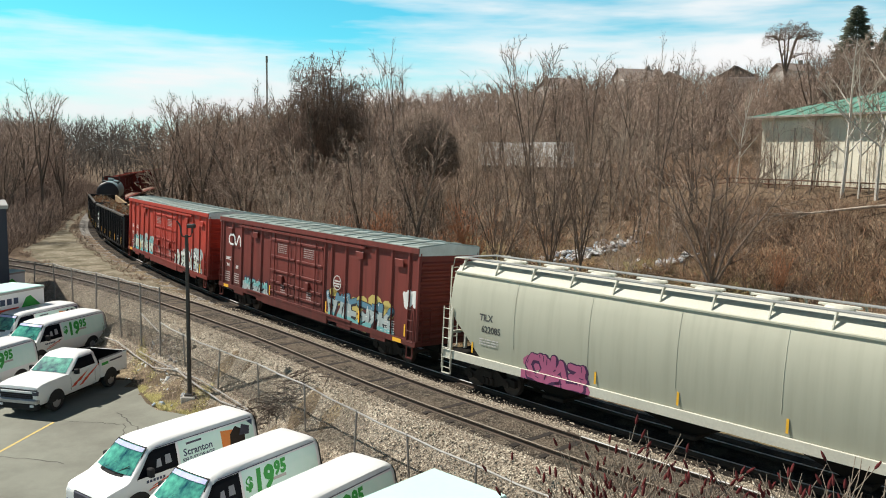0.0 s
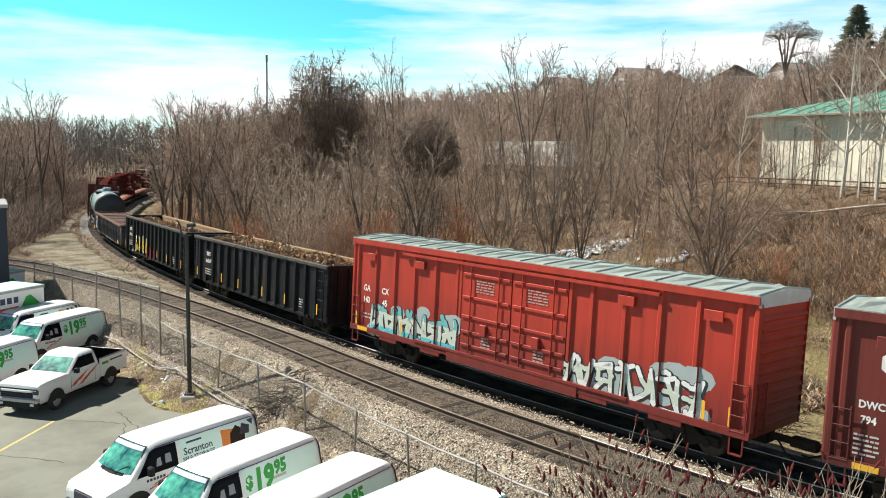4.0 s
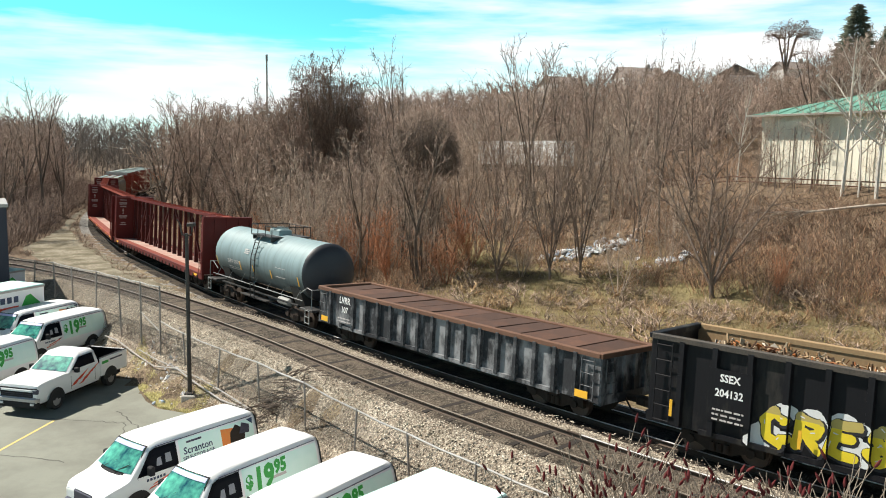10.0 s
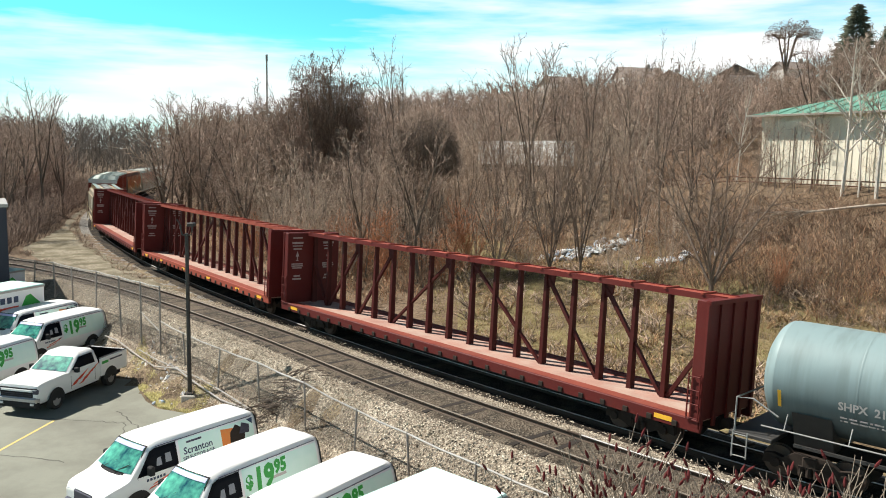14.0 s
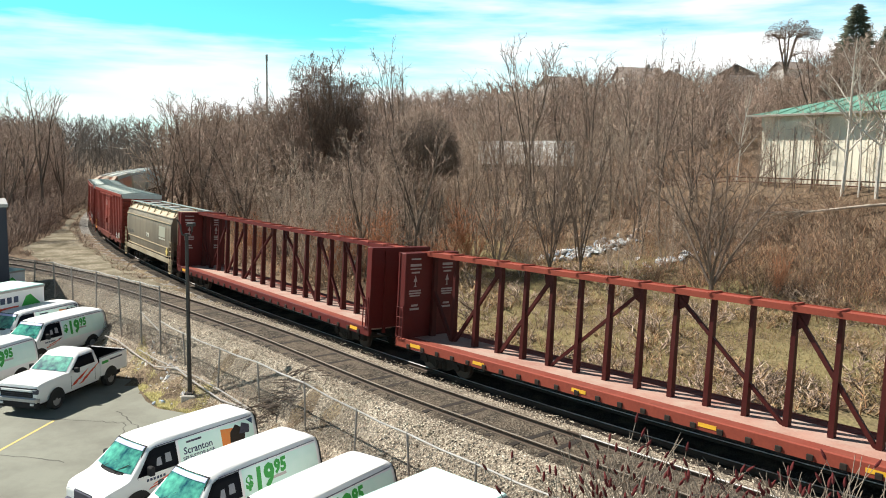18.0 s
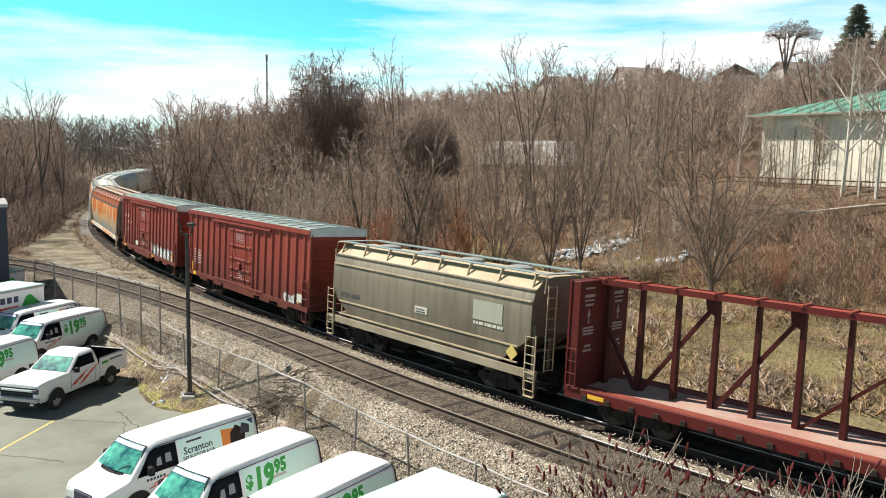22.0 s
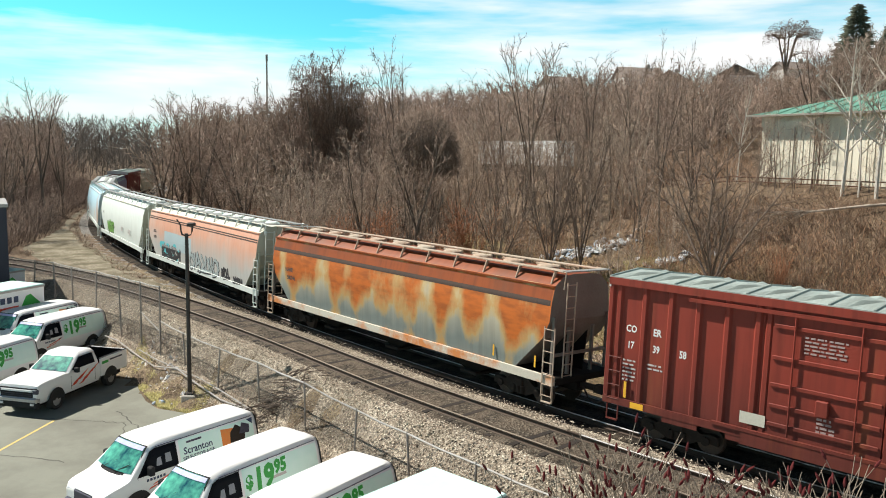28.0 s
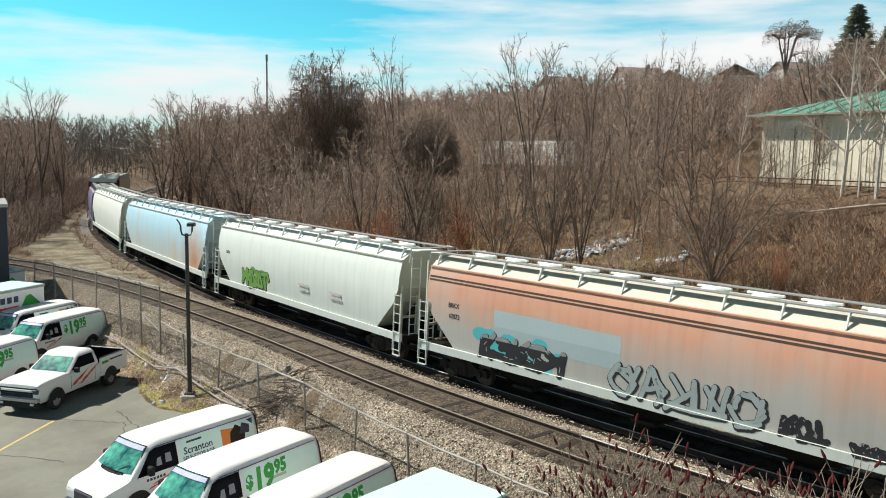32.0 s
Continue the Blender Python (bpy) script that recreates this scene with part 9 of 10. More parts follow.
def make_trees():
    for col, row, depth, style, wide in (
            (556, 78, 84, "vine", 1.0), (612, 128, 86, "vine", 0.9), (528, 150, 82, "tall", 0.8), (640, 150, 88, "tall", 0.9), (585, 100, 90, "tall", 0.9),
            (748, 182, 60, "ball", 0.72), (702, 72, 92, "tall", 0.7), (690, 110, 95, "sapling", 1.0), (742, 150, 96, "tall", 0.9), (660, 165, 80, "tall", 0.8),
            (926, 58, 74, "tall", 0.75), (905, 95, 76, "sapling", 1.0), (945, 85, 72, "sapling", 1.0), (880, 150, 80, "tall", 0.9), (985, 100, 78, "tall", 0.8), (1040, 90, 82, "tall", 0.8),
            (1168, 52, 60, "tall", 0.45), (1110, 100, 84, "tall", 0.8), (1075, 115, 70, "sapling", 1.0), (1225, 130, 66, "sapling", 1.0), (1300, 150, 70, "birch", 0.8),
            (1487, 48, 59.3, "birch", 1.2), (1548, 4, 57, "birch", 1.0), (1430, 150, 62.0, "sapling", 0.9), (1372, 175, 65, "sapling", 0.9), (1400, 190, 63, "sapling", 0.8), (1516, 70, 58.2, "birch", 0.7),
            (976, 215, 55, "fan", 0.7), (1030, 195, 55, "fan", 0.6), (1268, 214, 47.5, "fan", 1.12), (882, 300, 54, "fan", 0.8), (1215, 330, 52, "sapling", 0.8), (1120, 280, 60, "sapling", 1.0),
            (790, 388, 56, "shrub", 1.3), (690, 350, 56, "shrub", 1.0), (640, 350, 60, "shrub", 1.2), (835, 330, 62, "shrub", 1.1), (455, 360, 70, "shrub", 1.3), (590, 360, 60, "shrub", 1.2),
            (530, 290, 58, "spread", 0.9), (560, 260, 60, "spread", 0.8), (600, 250, 64, "spread", 0.8), (470, 280, 72, "spread", 0.8), (650, 230, 66, "spread", 0.7), (715, 260, 62, "sapling", 0.9),
            (75, 140, 92, "tall", 0.9), (45, 165, 96, "tall", 0.9), (20, 185, 88, "tall", 1.0), (110, 185, 100, "tall", 0.9),
            (440, 138, 112, "tall", 0.9), (476, 160, 108, "tall", 0.9), (490, 145, 118, "tall", 0.8), (410, 170, 120, "tall", 1.0), (350, 158, 130, "tall", 1.0), (318, 165, 128, "tall", 1.0), (380, 165, 124, "tall", 1.0), (300, 200, 120, "tall", 1.0),
            (1455, 205, 60.3, "sapling", 0.7), (1535, 230, 57.2, "sapling", 0.7), (1340, 230, 67, "sapling", 0.8), (1585, 150, 55.5, "tall", 0.9), (1436, 400, 47, "sapling", 0.7), (1498, 380, 47, "sapling", 0.6), (1385, 425, 46, "shrub", 0.7)):
        tree_to(col, row, depth, style, wide)
    for k, (col, row) in enumerate(((1010, 118), (1045, 103), (1075, 110), (1150, 112), (1215, 103), (1240, 107), (1262, 110), (1330, 98), (1345, 104), (1420, 92), (1445, 86), (1310, 106), (960, 122), (985, 112), (860, 138), (820, 140))):
        tree_to(col, row, 122 + (k * 7) % 30, "tall", 1.2)
    for col, row, depth, wide in ((520, 330, 58, 1.0), (545, 290, 60, 0.9), (487, 300, 66, 0.9), (575, 320, 57, 1.0), (612, 300, 58, 0.9), (452, 320, 72, 1.0), (1100, 330, 50, 0.9), (1185, 300, 54, 0.8), (1320, 360, 52, 0.8),
                                  (925, 330, 58, 0.9), (845, 320, 64, 0.8), (1060, 300, 62, 0.8), (400, 300, 88, 1.0), (360, 290, 98, 1.0)):
        tree_to(col, row, depth, "spread", wide)
    more = random.Random(41)
    for k in range(16):
        tree_to(1415 + 170 * (k + more.random()) / 16, more.uniform(62, 112), more.uniform(104, 132), "tall", 1.2)
    for k in range(9):       # before the spruces
        tree_to(1445 + 140 * (k + more.random()) / 9, more.uniform(66, 84), more.uniform(134, 144), "tall", 1.3)
    for k in range(44):      # woods on the near side of the curve
        depth = more.uniform(70, 140)
        col = -30 + 230 * (k + more.random()) / 44
        x = px(col, depth)
        d, _ = offset_to(TX, TY, TH, x, depth)
        if d[0] < -9:
            tree_to(col, float(np.interp(col, [-30, 80, 130, 200], [195, 205, 262, 330])) + more.uniform(0, 45), depth, more.choice(("tall", "sapling", "tall")), 1.15)
    for k in range(40):      # before the houses on the hill
        depth = more.uniform(112, 158)
        tree_to(1000 + 430 * (k + more.random()) / 40, more.uniform(116, 150), depth, more.choice(("tall", "tall", "sapling")), 1.2)
    for k in range(20):      # beyond the curve
        tree_to(285 + 230 * (k + more.random()) / 20, more.uniform(158, 215), more.uniform(88, 112), more.choice(("tall", "tall", "sapling")), 1.15)
    for col, row, depth in ((1118, 128, 176), (1180, 132, 170), (1285, 126, 162), (1385, 132, 162), (985, 150, 182)):
        for k in range(3):
            tree_to(col + more.uniform(-32, 32), row + more.uniform(-22, 6), depth - more.uniform(4, 12), "tall", 1.3)
    # the thicket between them
    rnd = random.Random(77)
    n = 0
    while n < 150:
        col = rnd.uniform(290, 1600)
        depth = rnd.uniform(46, 112)
        x = px(col, depth)
        d, _ = offset_to(TX, TY, TH, x, depth)
        if d[0] < np.interp(col, [300, 700, 880, 1180, 1300, 1600], [8, 10, 25, 26, 43, 43]) or 0 < x - 24 < 40 and depth > 62 and d[0] > 45:
            continue
        row = np.interp(col, [290, 500, 850, 1000, 1568], [200, 175, 175, 160, 170]) + rnd.uniform(0, 110)
        x0 = 8.57 + (274 - row) / 1409 * depth - gz(x, depth)
        if x0 < 2.0:
            continue
        tree(x, depth, min(x0, rnd.uniform(7, 12)), rnd.choice(("sapling", "sapling", "tall", "spread")), rnd.uniform(0.85, 1.3))
        n += 1


make_trees()


def scatter_stuff(name, label, category, plants, spots, mat, sides=3):
    """One mesh of many plants: spots are x, y, z, height, turn and width."""
    vs, qs, k = [], [], 0
    for i, (x, y, z, s, t, w) in enumerate(spots):
        v, q = plants[i % len(plants)]
        c, sn = math.cos(t), math.sin(t)
        m = np.array([[c * s * w, -sn * s * w, 0], [sn * s * w, c * s * w, 0], [0, 0, s]])
        vs.append(v @ m.T + np.array([x, y, z]))
        qs.append(q + k)
        k += len(v)
    me = np_mesh(name, np.concatenate(vs), np.concatenate(qs), mat)
    return solid(name, me, mat, label, category, kind="stuff")


def unit(w, levels=(0, 1, 2, 3), sides=3):
    v, q = woody(*w.arrays(levels))
    return v / max(v[:, 2].max(), 0.1), q


def brush_plant(seed, stems, lean, twigs, thick=1.0):
    r = random.Random(seed)
    w = Wood(seed)
    for k in range(stems):
        a = r.uniform(0, 6.28)
        s = r.uniform(0.05, lean)
        w.branch((1.3 * math.cos(a) * r.random(), 1.3 * math.sin(a) * r.random(), -0.1), (s * math.cos(a), s * math.sin(a), 1), 3 * r.uniform(0.45, 1), 0.030 * thick, 1, 2, 0.16, 0.0,
                 [kid(twigs, 0.42, 36, 0.7, 0.017 * thick, 1, 0.2, 0.05)], 1, 0.2)
    return unit(w)


def make_brush():
    rnd = random.Random(5)
    brush = [brush_plant(300 + k, 9, 0.75, 5) for k in range(6)]
    stubby = [brush_plant(330 + k, 8, 1.0, 5, 3.4) for k in range(5)]
    spots, red, left, low, weeds = [], [], [], [], []
    for k in range(9000):
        col, depth = rnd.uniform(180, 1640), rnd.uniform(40, 125)
        x = px(col, depth)
        d, _ = offset_to(TX, TY, TH, x, depth)
        edge = float(np.interp(col, [300, 700, 880, 1600], [6.5, 8, 23, 21]))
        if d[0] < edge:
            if d[0] > 5 and rnd.random() < 0.12:
                (low if rnd.random() < 0.75 else weeds).append((x, depth, gz(x, depth), rnd.uniform(0.25, 0.75) * rnd.choice((1, 1, 1, 1.6)), rnd.uniform(0, 6.28), rnd.uniform(0.8, 1.6)))
            continue
        near = d[0] < edge + 9
        if 990 < col < 1120 and 48 < depth < 66 and rnd.random() < 0.8:
            continue
        open_view = 0.45 if (820 < col < 1060 and depth > 72) or (col > 1310 and d[0] > 38) else 1.0
        (red if near and rnd.random() < 0.45 else spots).append((x, depth, gz(x, depth), rnd.uniform(1.2, 2.6) * (0.75 if near else 1.2) * open_view, rnd.uniform(0, 6.28), rnd.uniform(0.8, 1.35)))
    for k in range(2600):
        col, depth = rnd.uniform(820, 1640), rnd.uniform(26, 62)
        x = px(col, depth)
        d, _ = offset_to(TX, TY, TH, x, depth)
        if 4.5 < d[0] < 25 and math.sin(x * 0.7) + math.sin(depth * 0.5 + x * 0.3) > -0.4:
            (low if rnd.random() < 0.6 else weeds).append((x, depth, gz(x, depth), rnd.uniform(0.18, 0.6) * rnd.choice((1, 1, 1, 1.8)), rnd.uniform(0, 6.28), rnd.uniform(0.9, 2.0)))
    for k in range(260):
        s = rnd.uniform(-105, -22)
        x, y, _ = track(s, rnd.choice((2.9, 3.1, float(np.interp(s, [-105, -62, -50, -43, -35, -22], [3.9, 4.3, 6.2, 8.2, 7.6, 4.6])))) + rnd.uniform(-0.3, 0.3))
        low.insert(0, (float(x), float(y), gz(x, y), rnd.uniform(0.15, 0.5), rnd.uniform(0, 6.28), rnd.uniform(0.9, 1.8)))
    for k in range(6000):
        depth = rnd.uniform(58, 150)
        x = px(rnd.uniform(-90, 200), depth)
        d, i = offset_to(TX, TY, TH, x, depth)
        e, _ = offset_to(SL[:, 0], SL[:, 1], SLH, x, depth)
        if e[0] > 2.2 and -45 < d[0] < -float(np.interp(SG[i[0]], [-130, -90, -60, -49, -43, -36], [5.5, 4.9, 5.0, 7.2, 9.2, 11])):
            left.append((x, depth, gz(x, depth), rnd.uniform(1.3, 3.6), rnd.uniform(0, 6.28), rnd.uniform(0.7, 1.2)))
    scatter_stuff("brush", "tangled grey-brown undergrowth on the bank", "undergrowth", brush, spots[:1950], M_BRUSH)
    scatter_stuff("low_brush", "low dead stems and twigs in the dry grass", "undergrowth", stubby, low[:900], M_GREYTWIG)
    scatter_stuff("dry_weeds", "russet dry weeds in the grass behind the line", "weeds", stubby, weeds[:420], M_DRYWEED)
    scatter_stuff("red_brush", "reddish dry stems at the edge of the thicket", "undergrowth", brush, red[:800], M_RUSTWEED)
    bank = []
    for k in range(1500):
        col, depth = rnd.uniform(1235, 1660), rnd.uniform(44, 62)
        x = px(col, depth)
        d, _ = offset_to(TX, TY, TH, x, depth)
        if 23 < d[0] < 41 and (x - 27.6) * 0.866 + (depth - 70) * 0.5 < -3.5:
            bank.append((x, depth, gz(x, depth), rnd.uniform(0.5, 1.5) * rnd.choice((1, 1, 1.5)), rnd.uniform(0, 6.28), rnd.uniform(1.0, 1.7)))
    scatter_stuff("bank_brush", "russet-brown brush covering the bank below the warehouse", "undergrowth", brush, bank[:470], M_BANKBRUSH)
    scatter_stuff("left_brush", "brush on the left bank, its shade put into the colour", "undergrowth", brush, left[:1500], M_SHADETWIG)
    # woods behind the left bank, added unseen past the view's edge to shade it
    behind = []
    for k in range(230):
        x, y, _ = track(rnd.uniform(-150, -40), rnd.uniform(12, 52))
        x, y = float(x), float(y)
        e, _ = offset_to(SL[:, 0], SL[:, 1], SLH, x, y)
        if e[0] < 4 or y < 58:
            continue
        z = gz(x, y)
        top = float(np.interp(784 + x / y * 1409, [80, 130, 200], [196, 255, 320])) + rnd.uniform(0, 34)
        h = min(rnd.uniform(7.5, 13), 8.57 + (274 - top) / 1409 * y - z)
        if h > 2.5:
            behind.append((x, y, z, h, rnd.uniform(0, 6.28), rnd.uniform(0.9, 1.4)))
    scatter_stuff("bank_shading_woods", "dense dark woods behind the bank, added on out of view to shade it", "woods", [unit(plant(560 + k, "far", 0.03)) for k in range(4)], behind, M_SHADETWIG)
    # far woods on the hill and beyond the curve
    for layer, count, fat in ((108, 95, 0.017), (122, 110, 0.018), (138, 120, 0.021), (158, 125, 0.03), (185, 130, 0.04), (225, 120, 0.065), (290, 120, 0.085), (400, 120, 0.12), (620, 120, 0.18)):
        woods = [unit(plant(500 + k, "far", fat)) for k in range(5)]
        far = []
        for k in range(count):
            depth = layer * rnd.uniform(0.94, 1.06)
            col = -160 + 1880 * (k + rnd.random()) / count
            x = px(col, depth)
            d, _ = offset_to(TX, TY, TH, x, depth)
            if abs(d[0]) < 9 or layer > 200 and col > 980 or 95 < col < 280:
                continue
            row_top = float(np.interp(col, [-150, 60, 150, 260, 330, 700, 900, 1100, 1450, 1700], [200, 200, 206, 204, 165, 146, 138, 120, 118, 140])) + rnd.uniform(0, 22)
            z = gz(x, depth)
            h = min(8.57 + (274 + 0.0175 * (col - 784) - row_top) / 1409 * depth - z, rnd.uniform(12, 20) if depth < 250 else rnd.uniform(13, 26))
            if h > 2.0:
                far.append((x, depth, z, h, rnd.uniform(0, 6.28), rnd.uniform(0.8, 1.2)))
        scatter_stuff("far_woods", "bare brown woods covering the hillside", "woods", woods, far, M_FARTWIG if layer > 130 else M_TWIG)
    woods = [unit(plant(520 + k, "far", 0.045)) for k in range(5)]
    far = []
    for layer in (165, 205, 255, 320, 420):
        for k in range(72):
            depth = layer * rnd.uniform(0.92, 1.08)
            col = -120 + 440 * (k + rnd.random()) / 48
            x = px(col, depth)
            d, _ = offset_to(TX, TY, TH, x, depth)
            if abs(d[0]) > 4.2:
                z = gz(x, depth)
                far.append((x, depth, z, max(3.0, 8.57 + (262 - rnd.uniform(196, 226)) / 1409 * depth - z), rnd.uniform(0, 6.28), rnd.uniform(0.5, 0.9)))
    scatter_stuff("distant_woods", "dense dark bare woods closing the valley", "woods", woods, far, M_VALLEY)


make_brush()


def conifers():
    def needles(n, shape, seed, thick=0.11):
        r = random.Random(seed)
        a, b = [], []
        for k in range(n):
            p, d = shape(r)
            a.append(p)
            b.append(p + d)
        a, b = np.array(a), np.array(b)
        return woody(a, b, np.full(n, thick), np.zeros(n))

    def spruce(r):
        t = r.random() ** 0.7
        z = 16 * (1 - t) + 0.5
        a = r.uniform(0, 6.28)
        rad = (0.10 + 5.0 * t) * (0.25 + 0.75 * r.random() ** 0.6) * (0.82 + 0.18 * math.sin(z * 4.2))
        d = Vector((math.cos(a), math.sin(a), -0.25 + r.uniform(-.3, .3))) * r.uniform(0.5, 1.1)
        return Vector((rad * math.cos(a), rad * math.sin(a), z)), d
    for i, (col, row, depth) in enumerate(((1491, 17, 150), (1549, 46, 150))):
        x = px(col, depth)
        z = gz(x, depth)
        h = 8.57 + (287 - row) / 1409 * depth - z
        t = thing("spruce_tree", "dark green conical spruce on the hill", "tree", "conifers on the hill", m=Matrix.Translation((x, depth, z)) @ Matrix.Diagonal((h / 12.0, h / 12.0, h / 16.5, 1)))
        part("trunk", Geo().tube([(0, 0, -0.5), (0, 0, 16)], [0.25, 0.03], 7), M_BARK, t)
        v, q = needles(5200, spruce, 60 + i)
        part("crown", np_mesh("crown", v, q, M_NEEDLE), M_NEEDLE, t)
    # the bare tree with an umbrella-shaped crown
    col, depth = 1380, 140.0
    x = px(col, depth)
    z = gz(x, depth)
    h = 8.57 + (284 - 47) / 1409 * depth - z
    w = Wood(91)
    r = w.r
    w.branch((0, 0, -0.3), (-0.03, 0, 1), h * 0.52, 0.42, 0, 6, 0.05, 0.04, [], 1, 0.5, 0.6, 0.6)
    knot = w.seg[0][-1][1]
    for k in range(8):
        a = k * 0.785 + r.uniform(-.2, .2)
        low = k % 4 == 1
        out = Vector((math.cos(a), 0.8 * math.sin(a), 0))
        fork = knot + out * r.uniform(1.2, 1.8) + Vector((0, 0, (h - knot.z) * (0.30 if low else 0.66)))
        w.seg[1].append((knot - Vector((0, 0, r.uniform(0, 1.2))), fork, 0.17, 0.11))
        for i in range(6):
            b = a + r.uniform(-0.75, 0.75)
            reach = r.uniform(1.2, 4.5)
            side = Vector((math.cos(b), 0.8 * math.sin(b), 0))
            top = (h * 0.99 if not low else h - 2.6) - 0.09 * reach * reach - r.uniform(0, 1.1)
            end = side * reach + Vector((0, 0, top - 0.1))
            mid = fork.lerp(end, 0.5) + Vector((0, 0, 0.45))
            w.seg[1] += [(fork, mid, 0.085, 0.06), (mid, end, 0.06, 0.03)]
    for q in range(2300):
        a, reach = r.uniform(0, 6.28), 4.9 * math.sqrt(r.random())
        p = Vector((reach * math.cos(a), 0.85 * reach * math.sin(a), h - 0.02 - 0.085 * reach * reach - 1.9 * r.random() ** 1.8 + 0.55 * math.sin(a * 3 + reach * 1.7)))
        d = Vector((r.uniform(-1, 1), r.uniform(-1, 1), r.uniform(-0.5, 0.7)))
        w.seg[2].append((p, p + d * r.uniform(0.25, 0.6), 0.045, 0.0))
    t = thing("umbrella_tree", "dark bare tree with an umbrella-shaped crown", "tree", m=Matrix.Translation((x, depth, z)))
    v, q = tubes(*w.arrays((0, 1)), 6)
    part("trunk", np_mesh("trunk", v, q, M_FANTWIG), M_FANTWIG, t)
    v, q = woody(*w.arrays((2,)))
    part("crown", np_mesh("crown", v, q, M_FANTWIG), M_FANTWIG, t)


conifers()


def grasses():
    """Grass and weed blades: on the open strip, by the lot and at the foot of the bank."""
    rnd = np.random.RandomState(12)

    def blades(n, place, lo, hi, r):
        a, b = [], []
        for k in range(n):
            q = place()
            if q is None:
                continue
            x, y, z = q
            ln = rnd.uniform(lo, hi)
            a.append((x, y, z - 0.02))
            b.append((x + rnd.uniform(-.6, .6) * ln, y + rnd.uniform(-.6, .6) * ln, z + ln))
        return woody(np.array(a), np.array(b), np.full(len(a), r), np.zeros(len(a)))

    pool = []
    for k in range(9000):
        col, depth = rnd.uniform(760, 1620), rnd.uniform(30, 66)
        pool.append((px(col, depth), depth))
    P = np.array(pool)
    d, _ = offset_to(TX, TY, TH, P[:, 0], P[:, 1])
    keep = (d > 5) & (d < 30)
    P = P[keep]
    Z = ground_z(P[:, 0], P[:, 1])

    def open_strip():
        i = rnd.randint(len(P))
        x, y = P[i] + rnd.uniform(-.5, .5, 2)
        return x, y, Z[i]
    v, q = blades(9000, open_strip, 0.06, 0.22, 0.014)
    solid("spring_grass", np_mesh("spring_grass", v, q, M_GREENGRASS), M_GREENGRASS, "patchy yellow-green spring grass behind the line", "grass", kind="stuff")
    v, q = blades(24000, open_strip, 0.10, 0.42, 0.011)
    solid("dry_grass", np_mesh("dry_grass", v, q, M_DRYGRASS), M_DRYGRASS, "dry straw-coloured grass stalks", "grass", kind="stuff")

    def verge():
        x = rnd.uniform(-15.2, -9.6)
        y = np.interp(x, [-18, -15.3, -13.4, -11.75, -9.3, -7], [40.8, 38.7, 35.0, 32.7, 31.4, 28.7]) + rnd.uniform(-0.5, 1.3)
        return x, y, gz(x, y)
    v, q = blades(15000, verge, 0.04, 0.17, 0.014)
    solid("verge_grass", np_mesh("verge_grass", v, q, M_STRAW), M_STRAW, "yellowed grass at the edge of the lot", "grass", kind="stuff")

    def slope():
        i = rnd.randint(near_i[0], near_i[-1])
        o = rnd.uniform(2.6, 4.8)
        x, y = SL[i, 0] + o * math.sin(SLH[i]), SL[i, 1] - o * math.cos(SLH[i])
        if not -24 < x < 14 or math.sin(x * 1.3) * math.sin(y * 0.9) < 0.1:
            return None
        return x, y, gz(x, y)
    v, q = blades(9500, slope, 0.25, 1.1, 0.008)
    solid("slope_weeds", np_mesh("slope_weeds", v, q, M_TWIG), M_TWIG, "dead grey weed stems on the stony slope", "weeds", kind="stuff")


grasses()


def sumac_shrub(x, y, height, seed):
    w = Wood(seed)
    r = w.r
    z = gz(x, y)
    t = thing("sumac_shrub", "leafless sumac with dark red fruit spikes", "shrub", "sumac by the fence", m=pose(x, y, z))
    tips = []

    def grow(p, d, ln, rad, level):
        pts = [Vector(p)]
        d = Vector(d).normalized()
        for k in range(3):
            d = (d + Vector((r.uniform(-.16, .16), r.uniform(-.16, .16), 0.10))).normalized()
            pts.append(pts[-1] + d * ln / 3)
        w.seg[1].extend((pts[k], pts[k + 1], rad * (1 - 0.12 * k), rad * (1 - 0.12 * (k + 1))) for k in range(3))
        if level == 0:
            tips.append((pts[-1], d))
            return
        for k in range(r.choice((2, 2, 3))):
            a = r.uniform(0, 6.28)
            grow(pts[-1] if k < 2 else pts[2], d + Vector((math.cos(a), math.sin(a), 0.15)) * 0.75, ln * r.uniform(0.6, 0.85), rad * 0.68, level - 1)
    for k in range(r.choice((2, 2, 3))):
        grow((r.uniform(-.2, .2), r.uniform(-.2, .2), -0.1), (r.uniform(-.3, .3), r.uniform(-.3, .3), 1), height * 0.40, 0.024, 2)
    v, q = tubes(*w.arrays((1,)), 5)
    part("stem", np_mesh("stem", v, q, M_SUMAC), M_SUMAC, t)
    for p, d in tips:
        if r.random() < 0.30:
            g = Geo().tube([p, p + d * 0.03, p + d * 0.09, p + d * 0.17, p + d * 0.22], [0.010, 0.026, 0.033, 0.023, 0.005], 7)
            part("fruit_spike", g, M_FRUIT, t, "dark red fruit spike")


def make_sumac():
    rnd = random.Random(31)
    n = 0
    while n < 88:
        col, depth = rnd.uniform(905, 1600), rnd.uniform(12.2, 18.0)
        x = px(col, depth)
        e, _ = offset_to(SL[:, 0], SL[:, 1], SLH, x, depth)
        if not 2.7 < -e[0] < 6.5:
            continue
        row = float(np.interp(col, [905, 1000, 1100, 1250, 1400, 1600], [835, 800, 735, 715, 740, 790])) + rnd.uniform(0, 90)
        h = 8.57 - (row - 281) / 1409 * depth - gz(x, depth)
        if h < 0.8:
            continue
        sumac_shrub(x, depth, min(h, 5.0), 700 + n)
        n += 1


make_sumac()

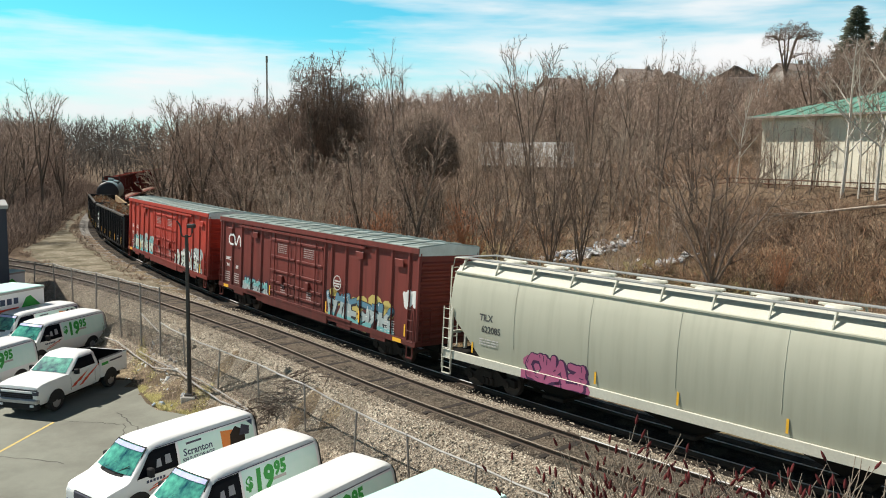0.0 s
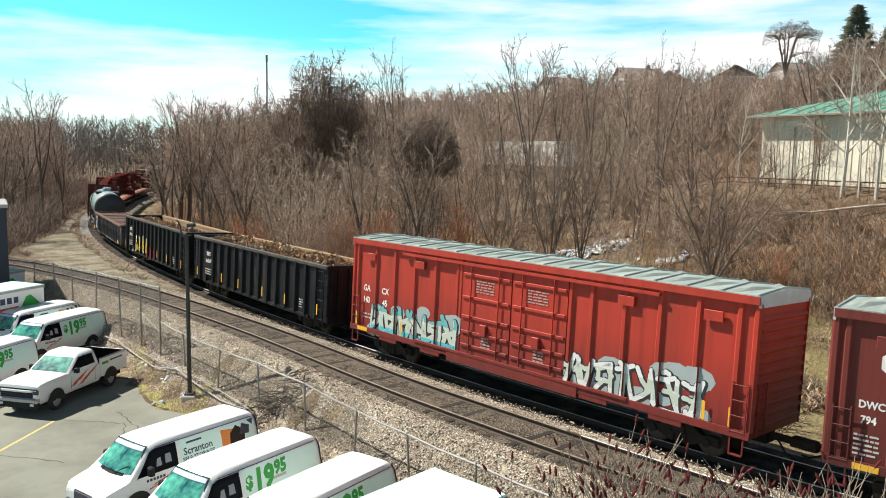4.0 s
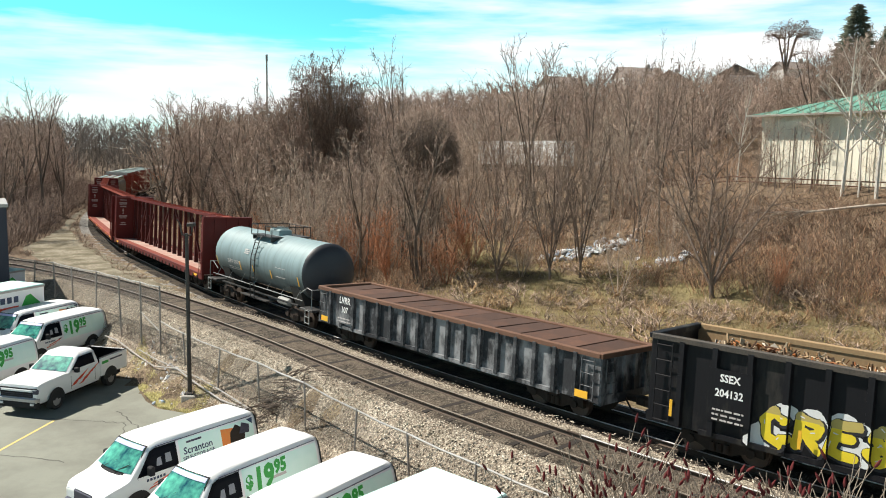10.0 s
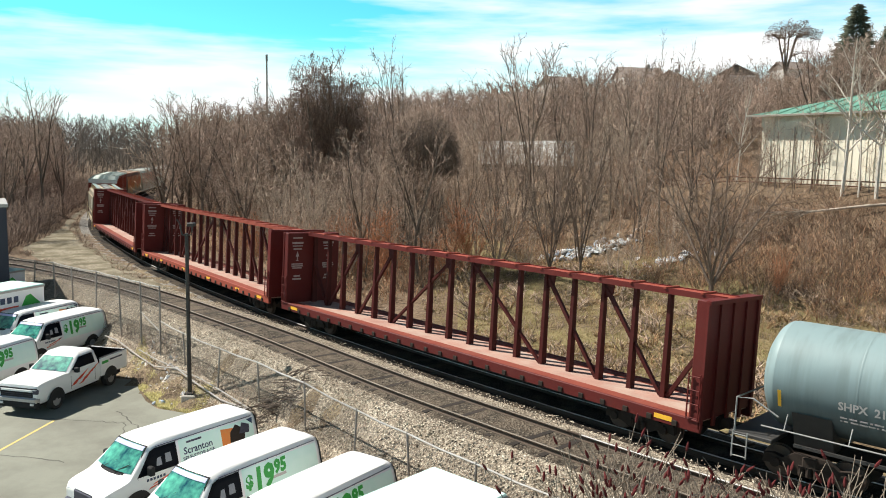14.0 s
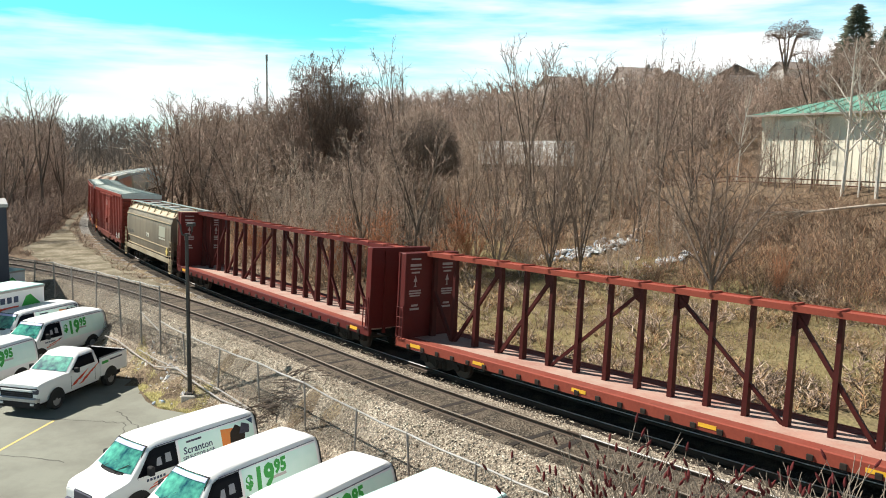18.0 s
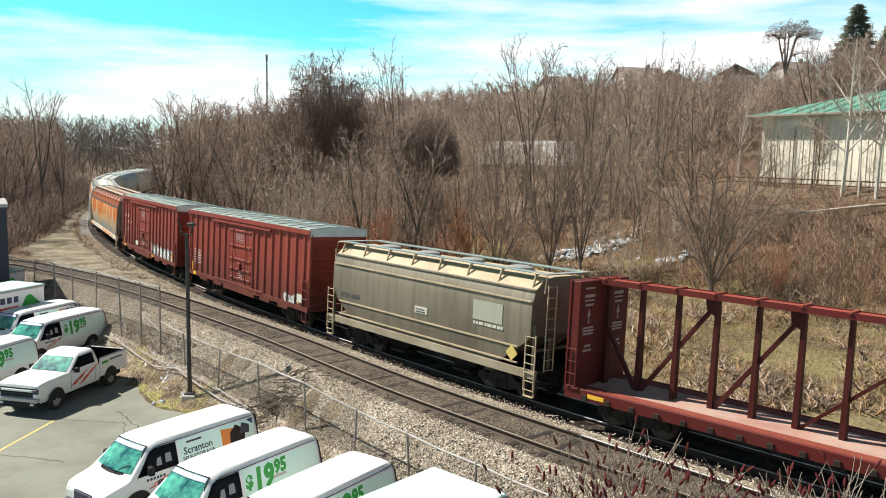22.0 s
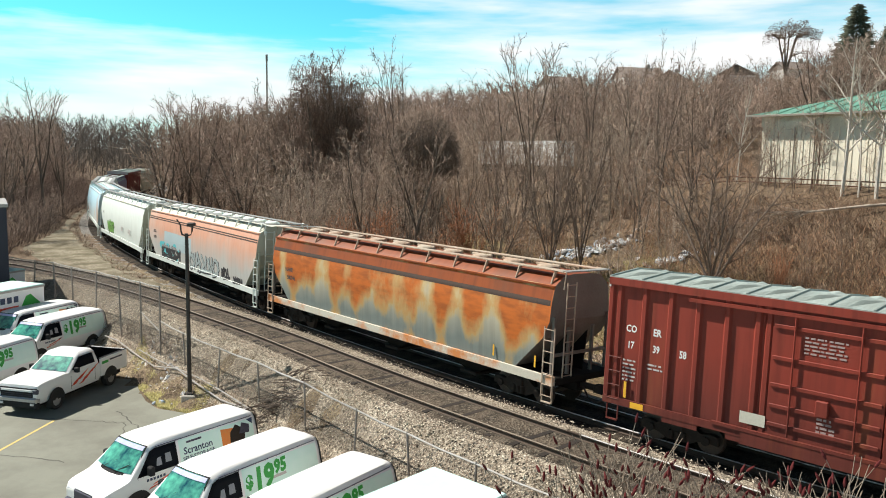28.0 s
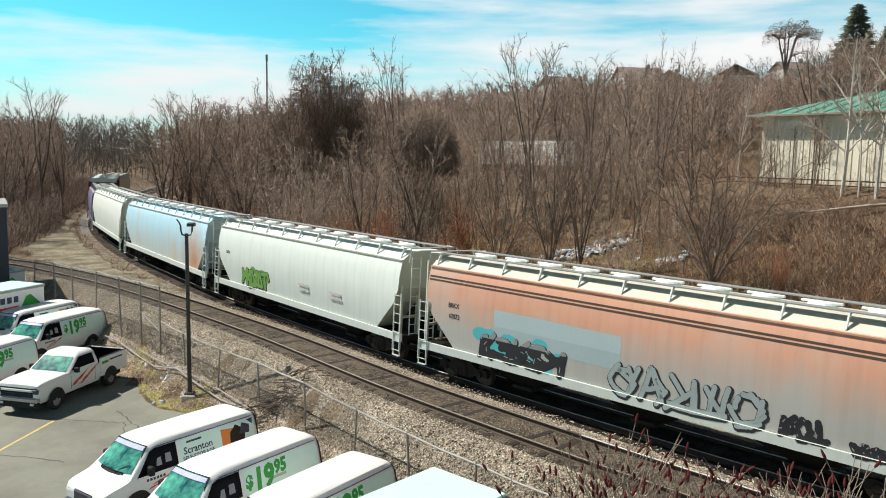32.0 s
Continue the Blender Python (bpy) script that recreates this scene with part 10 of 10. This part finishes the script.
# ---------------------------------------------------------------- litter and debris
M_TRASH = island_mat("dumped_rubbish", [(0.70, 0.70, 0.70), (0.62, 0.64, 0.66), (0.80, 0.79, 0.76), (0.34, 0.42, 0.52), (0.55, 0.52, 0.48), (0.06, 0.06, 0.06), (0.75, 0.74, 0.72)])
M_BRANCHES = material("dead_branches", (0.13, 0.10, 0.08), (0.07, 0.055, 0.045), 3, 20, 0.95)


def rubbish(name, label, x, y, rx, ry, n, size, seed):
    r = random.Random(seed)
    g = Geo()
    for k in range(n):
        a, b = r.gauss(0, 0.45), r.gauss(0, 0.45)
        q = (x + a * rx, y + b * ry)
        m = pose(q[0], q[1], gz(*q) + r.uniform(0.0, 0.35) * size * 2, r.uniform(-50, 50), r.uniform(-50, 50), r.uniform(0, 360))
        s = size * r.uniform(0.3, 1.0)
        if r.random() < 0.5:
            g.chamfer(-s, s, -s * 0.7, s * 0.7, -s * 0.3, s * 0.3, s * 0.2, m)
        else:
            pts = [m @ Vector((s * math.cos(t * 1.047) * r.uniform(.5, 1.2), s * math.sin(t * 1.047) * r.uniform(.5, 1.2), r.uniform(-.2, .2) * s)) for t in range(6)]
            g.add(pts + [m @ Vector((0, 0, s * 0.4))], [(i, (i + 1) % 6, 6) for i in range(6)])
    solid(name, g, M_TRASH, label, "rubbish", kind="stuff")


rubbish("rubbish_heap", "dumped heap of white and blue rubbish", px(1050, 62), 62.0, 3.0, 1.6, 260, 0.32, 1)
rubbish("rubbish_scraps", "scattered pale rubbish in the grass", px(1200, 56), 56.0, 2.6, 0.8, 50, 0.30, 2)
rubbish("verge_litter", "white litter along the edge of the lot", -14.3, 38.0, 1.0, 1.5, 44, 0.13, 3)
rubbish("verge_scraps", "pale scraps of litter by the lamp post", -12.7, 35.3, 0.7, 2.2, 44, 0.15, 4)
rubbish("verge_papers", "pale papers in the dry grass by the lamp post", -11.4, 32.9, 0.7, 0.6, 16, 0.15, 5)


def fallen_tree():
    w = Wood(88)
    r = w.r
    a, b = Vector((px(1590, 54.5), 54.5, 0)), Vector((px(1440, 57), 57.0, 0))
    a.z, b.z = gz(a.x, a.y) + 0.35, gz(b.x, b.y) + 1.0
    w.branch(a, b - a, (b - a).length * 1.05, 0.13, 0, 6, 0.04, 0.0, [], 1, 0.3, 0.6, 0.6)
    end = w.seg[0][-1][1]
    for k in range(9):
        d = Vector((-1, r.uniform(-.5, .5), r.uniform(-.6, .15)))
        w.branch(end, d, r.uniform(2.0, 4.6), 0.05, 1, 5, 0.16, -0.02, [kid(7, 0.4, 35, 0.5, 0.02, 3, 0.15, 0.0), kid(4, 0.45, 35, 0.6, 0.012, 1, 0.2, 0.0)], 1, 0.2)
    t = thing("fallen_tree", "pale fallen tree propped in the thicket", "tree")
    v, q = tubes(*w.arrays((0, 1)), 6)
    part("trunk", np_mesh("trunk", v, q, M_BIRCHTWIG), M_BIRCHTWIG, t)
    v, q = woody(*w.arrays((2, 3)))
    part("crown", np_mesh("crown", v, q, M_GREYTWIG), M_GREYTWIG, t)


fallen_tree()


def branch_pile():
    r = random.Random(9)
    a, b = [], []
    for k in range(170):
        x, y = -6.3 + r.gauss(0, 0.8), 29.2 + r.gauss(0, 0.5)
        p = Vector((x, y, gz(x, y) + r.uniform(0.02, 0.45)))
        d = Vector((r.gauss(0, 1), r.gauss(0, 1), r.gauss(0, 0.25))).normalized() * r.uniform(0.3, 1.1)
        a.append(p - d * 0.5)
        b.append(p + d * 0.5)
    v, q = tubes(np.array(a), np.array(b), np.full(170, 0.022), np.full(170, 0.010), 4)
    solid("branch_pile", np_mesh("branch_pile", v, q, M_BRANCHES), M_BRANCHES, "pile of dead cut branches by the fence", "branches", kind="stuff")


branch_pile()

# ---------------------------------------------------------------- motion of the train
SPEED_T = [0, 4, 8, 12, 16, 20, 24, 28, 32]
SPEED_V = [8.535, 8.470, 8.467, 8.389, 8.241, 8.304, 8.352, 8.246, 8.253]
TG = np.arange(0, 32.01, 0.1)
_v = np.interp(TG, SPEED_T, SPEED_V)
RUN = np.concatenate([[0], np.cumsum((_v[1:] + _v[:-1]) / 2 * 0.1)])


def car_pose(middle, half, t):
    s = middle + float(np.interp(t, TG, RUN))
    ax, ay, _ = track(s - half)
    bx, by, _ = track(s + half)
    head = math.atan2(by - ay, bx - ax)
    lean = math.degrees(LEAN)
    return Matrix.Translation(((ax + bx) / 2, (ay + by) / 2, -0.05)) @ pose(0, 0, 0, 0, 0, math.degrees(head)) @ pose(0, 0, 0, -lean)


def motions():
    for ob, middle, half in CARS:
        walk(ob, [(t, car_pose(middle, half, t)) for t in range(0, 33)])


motions()
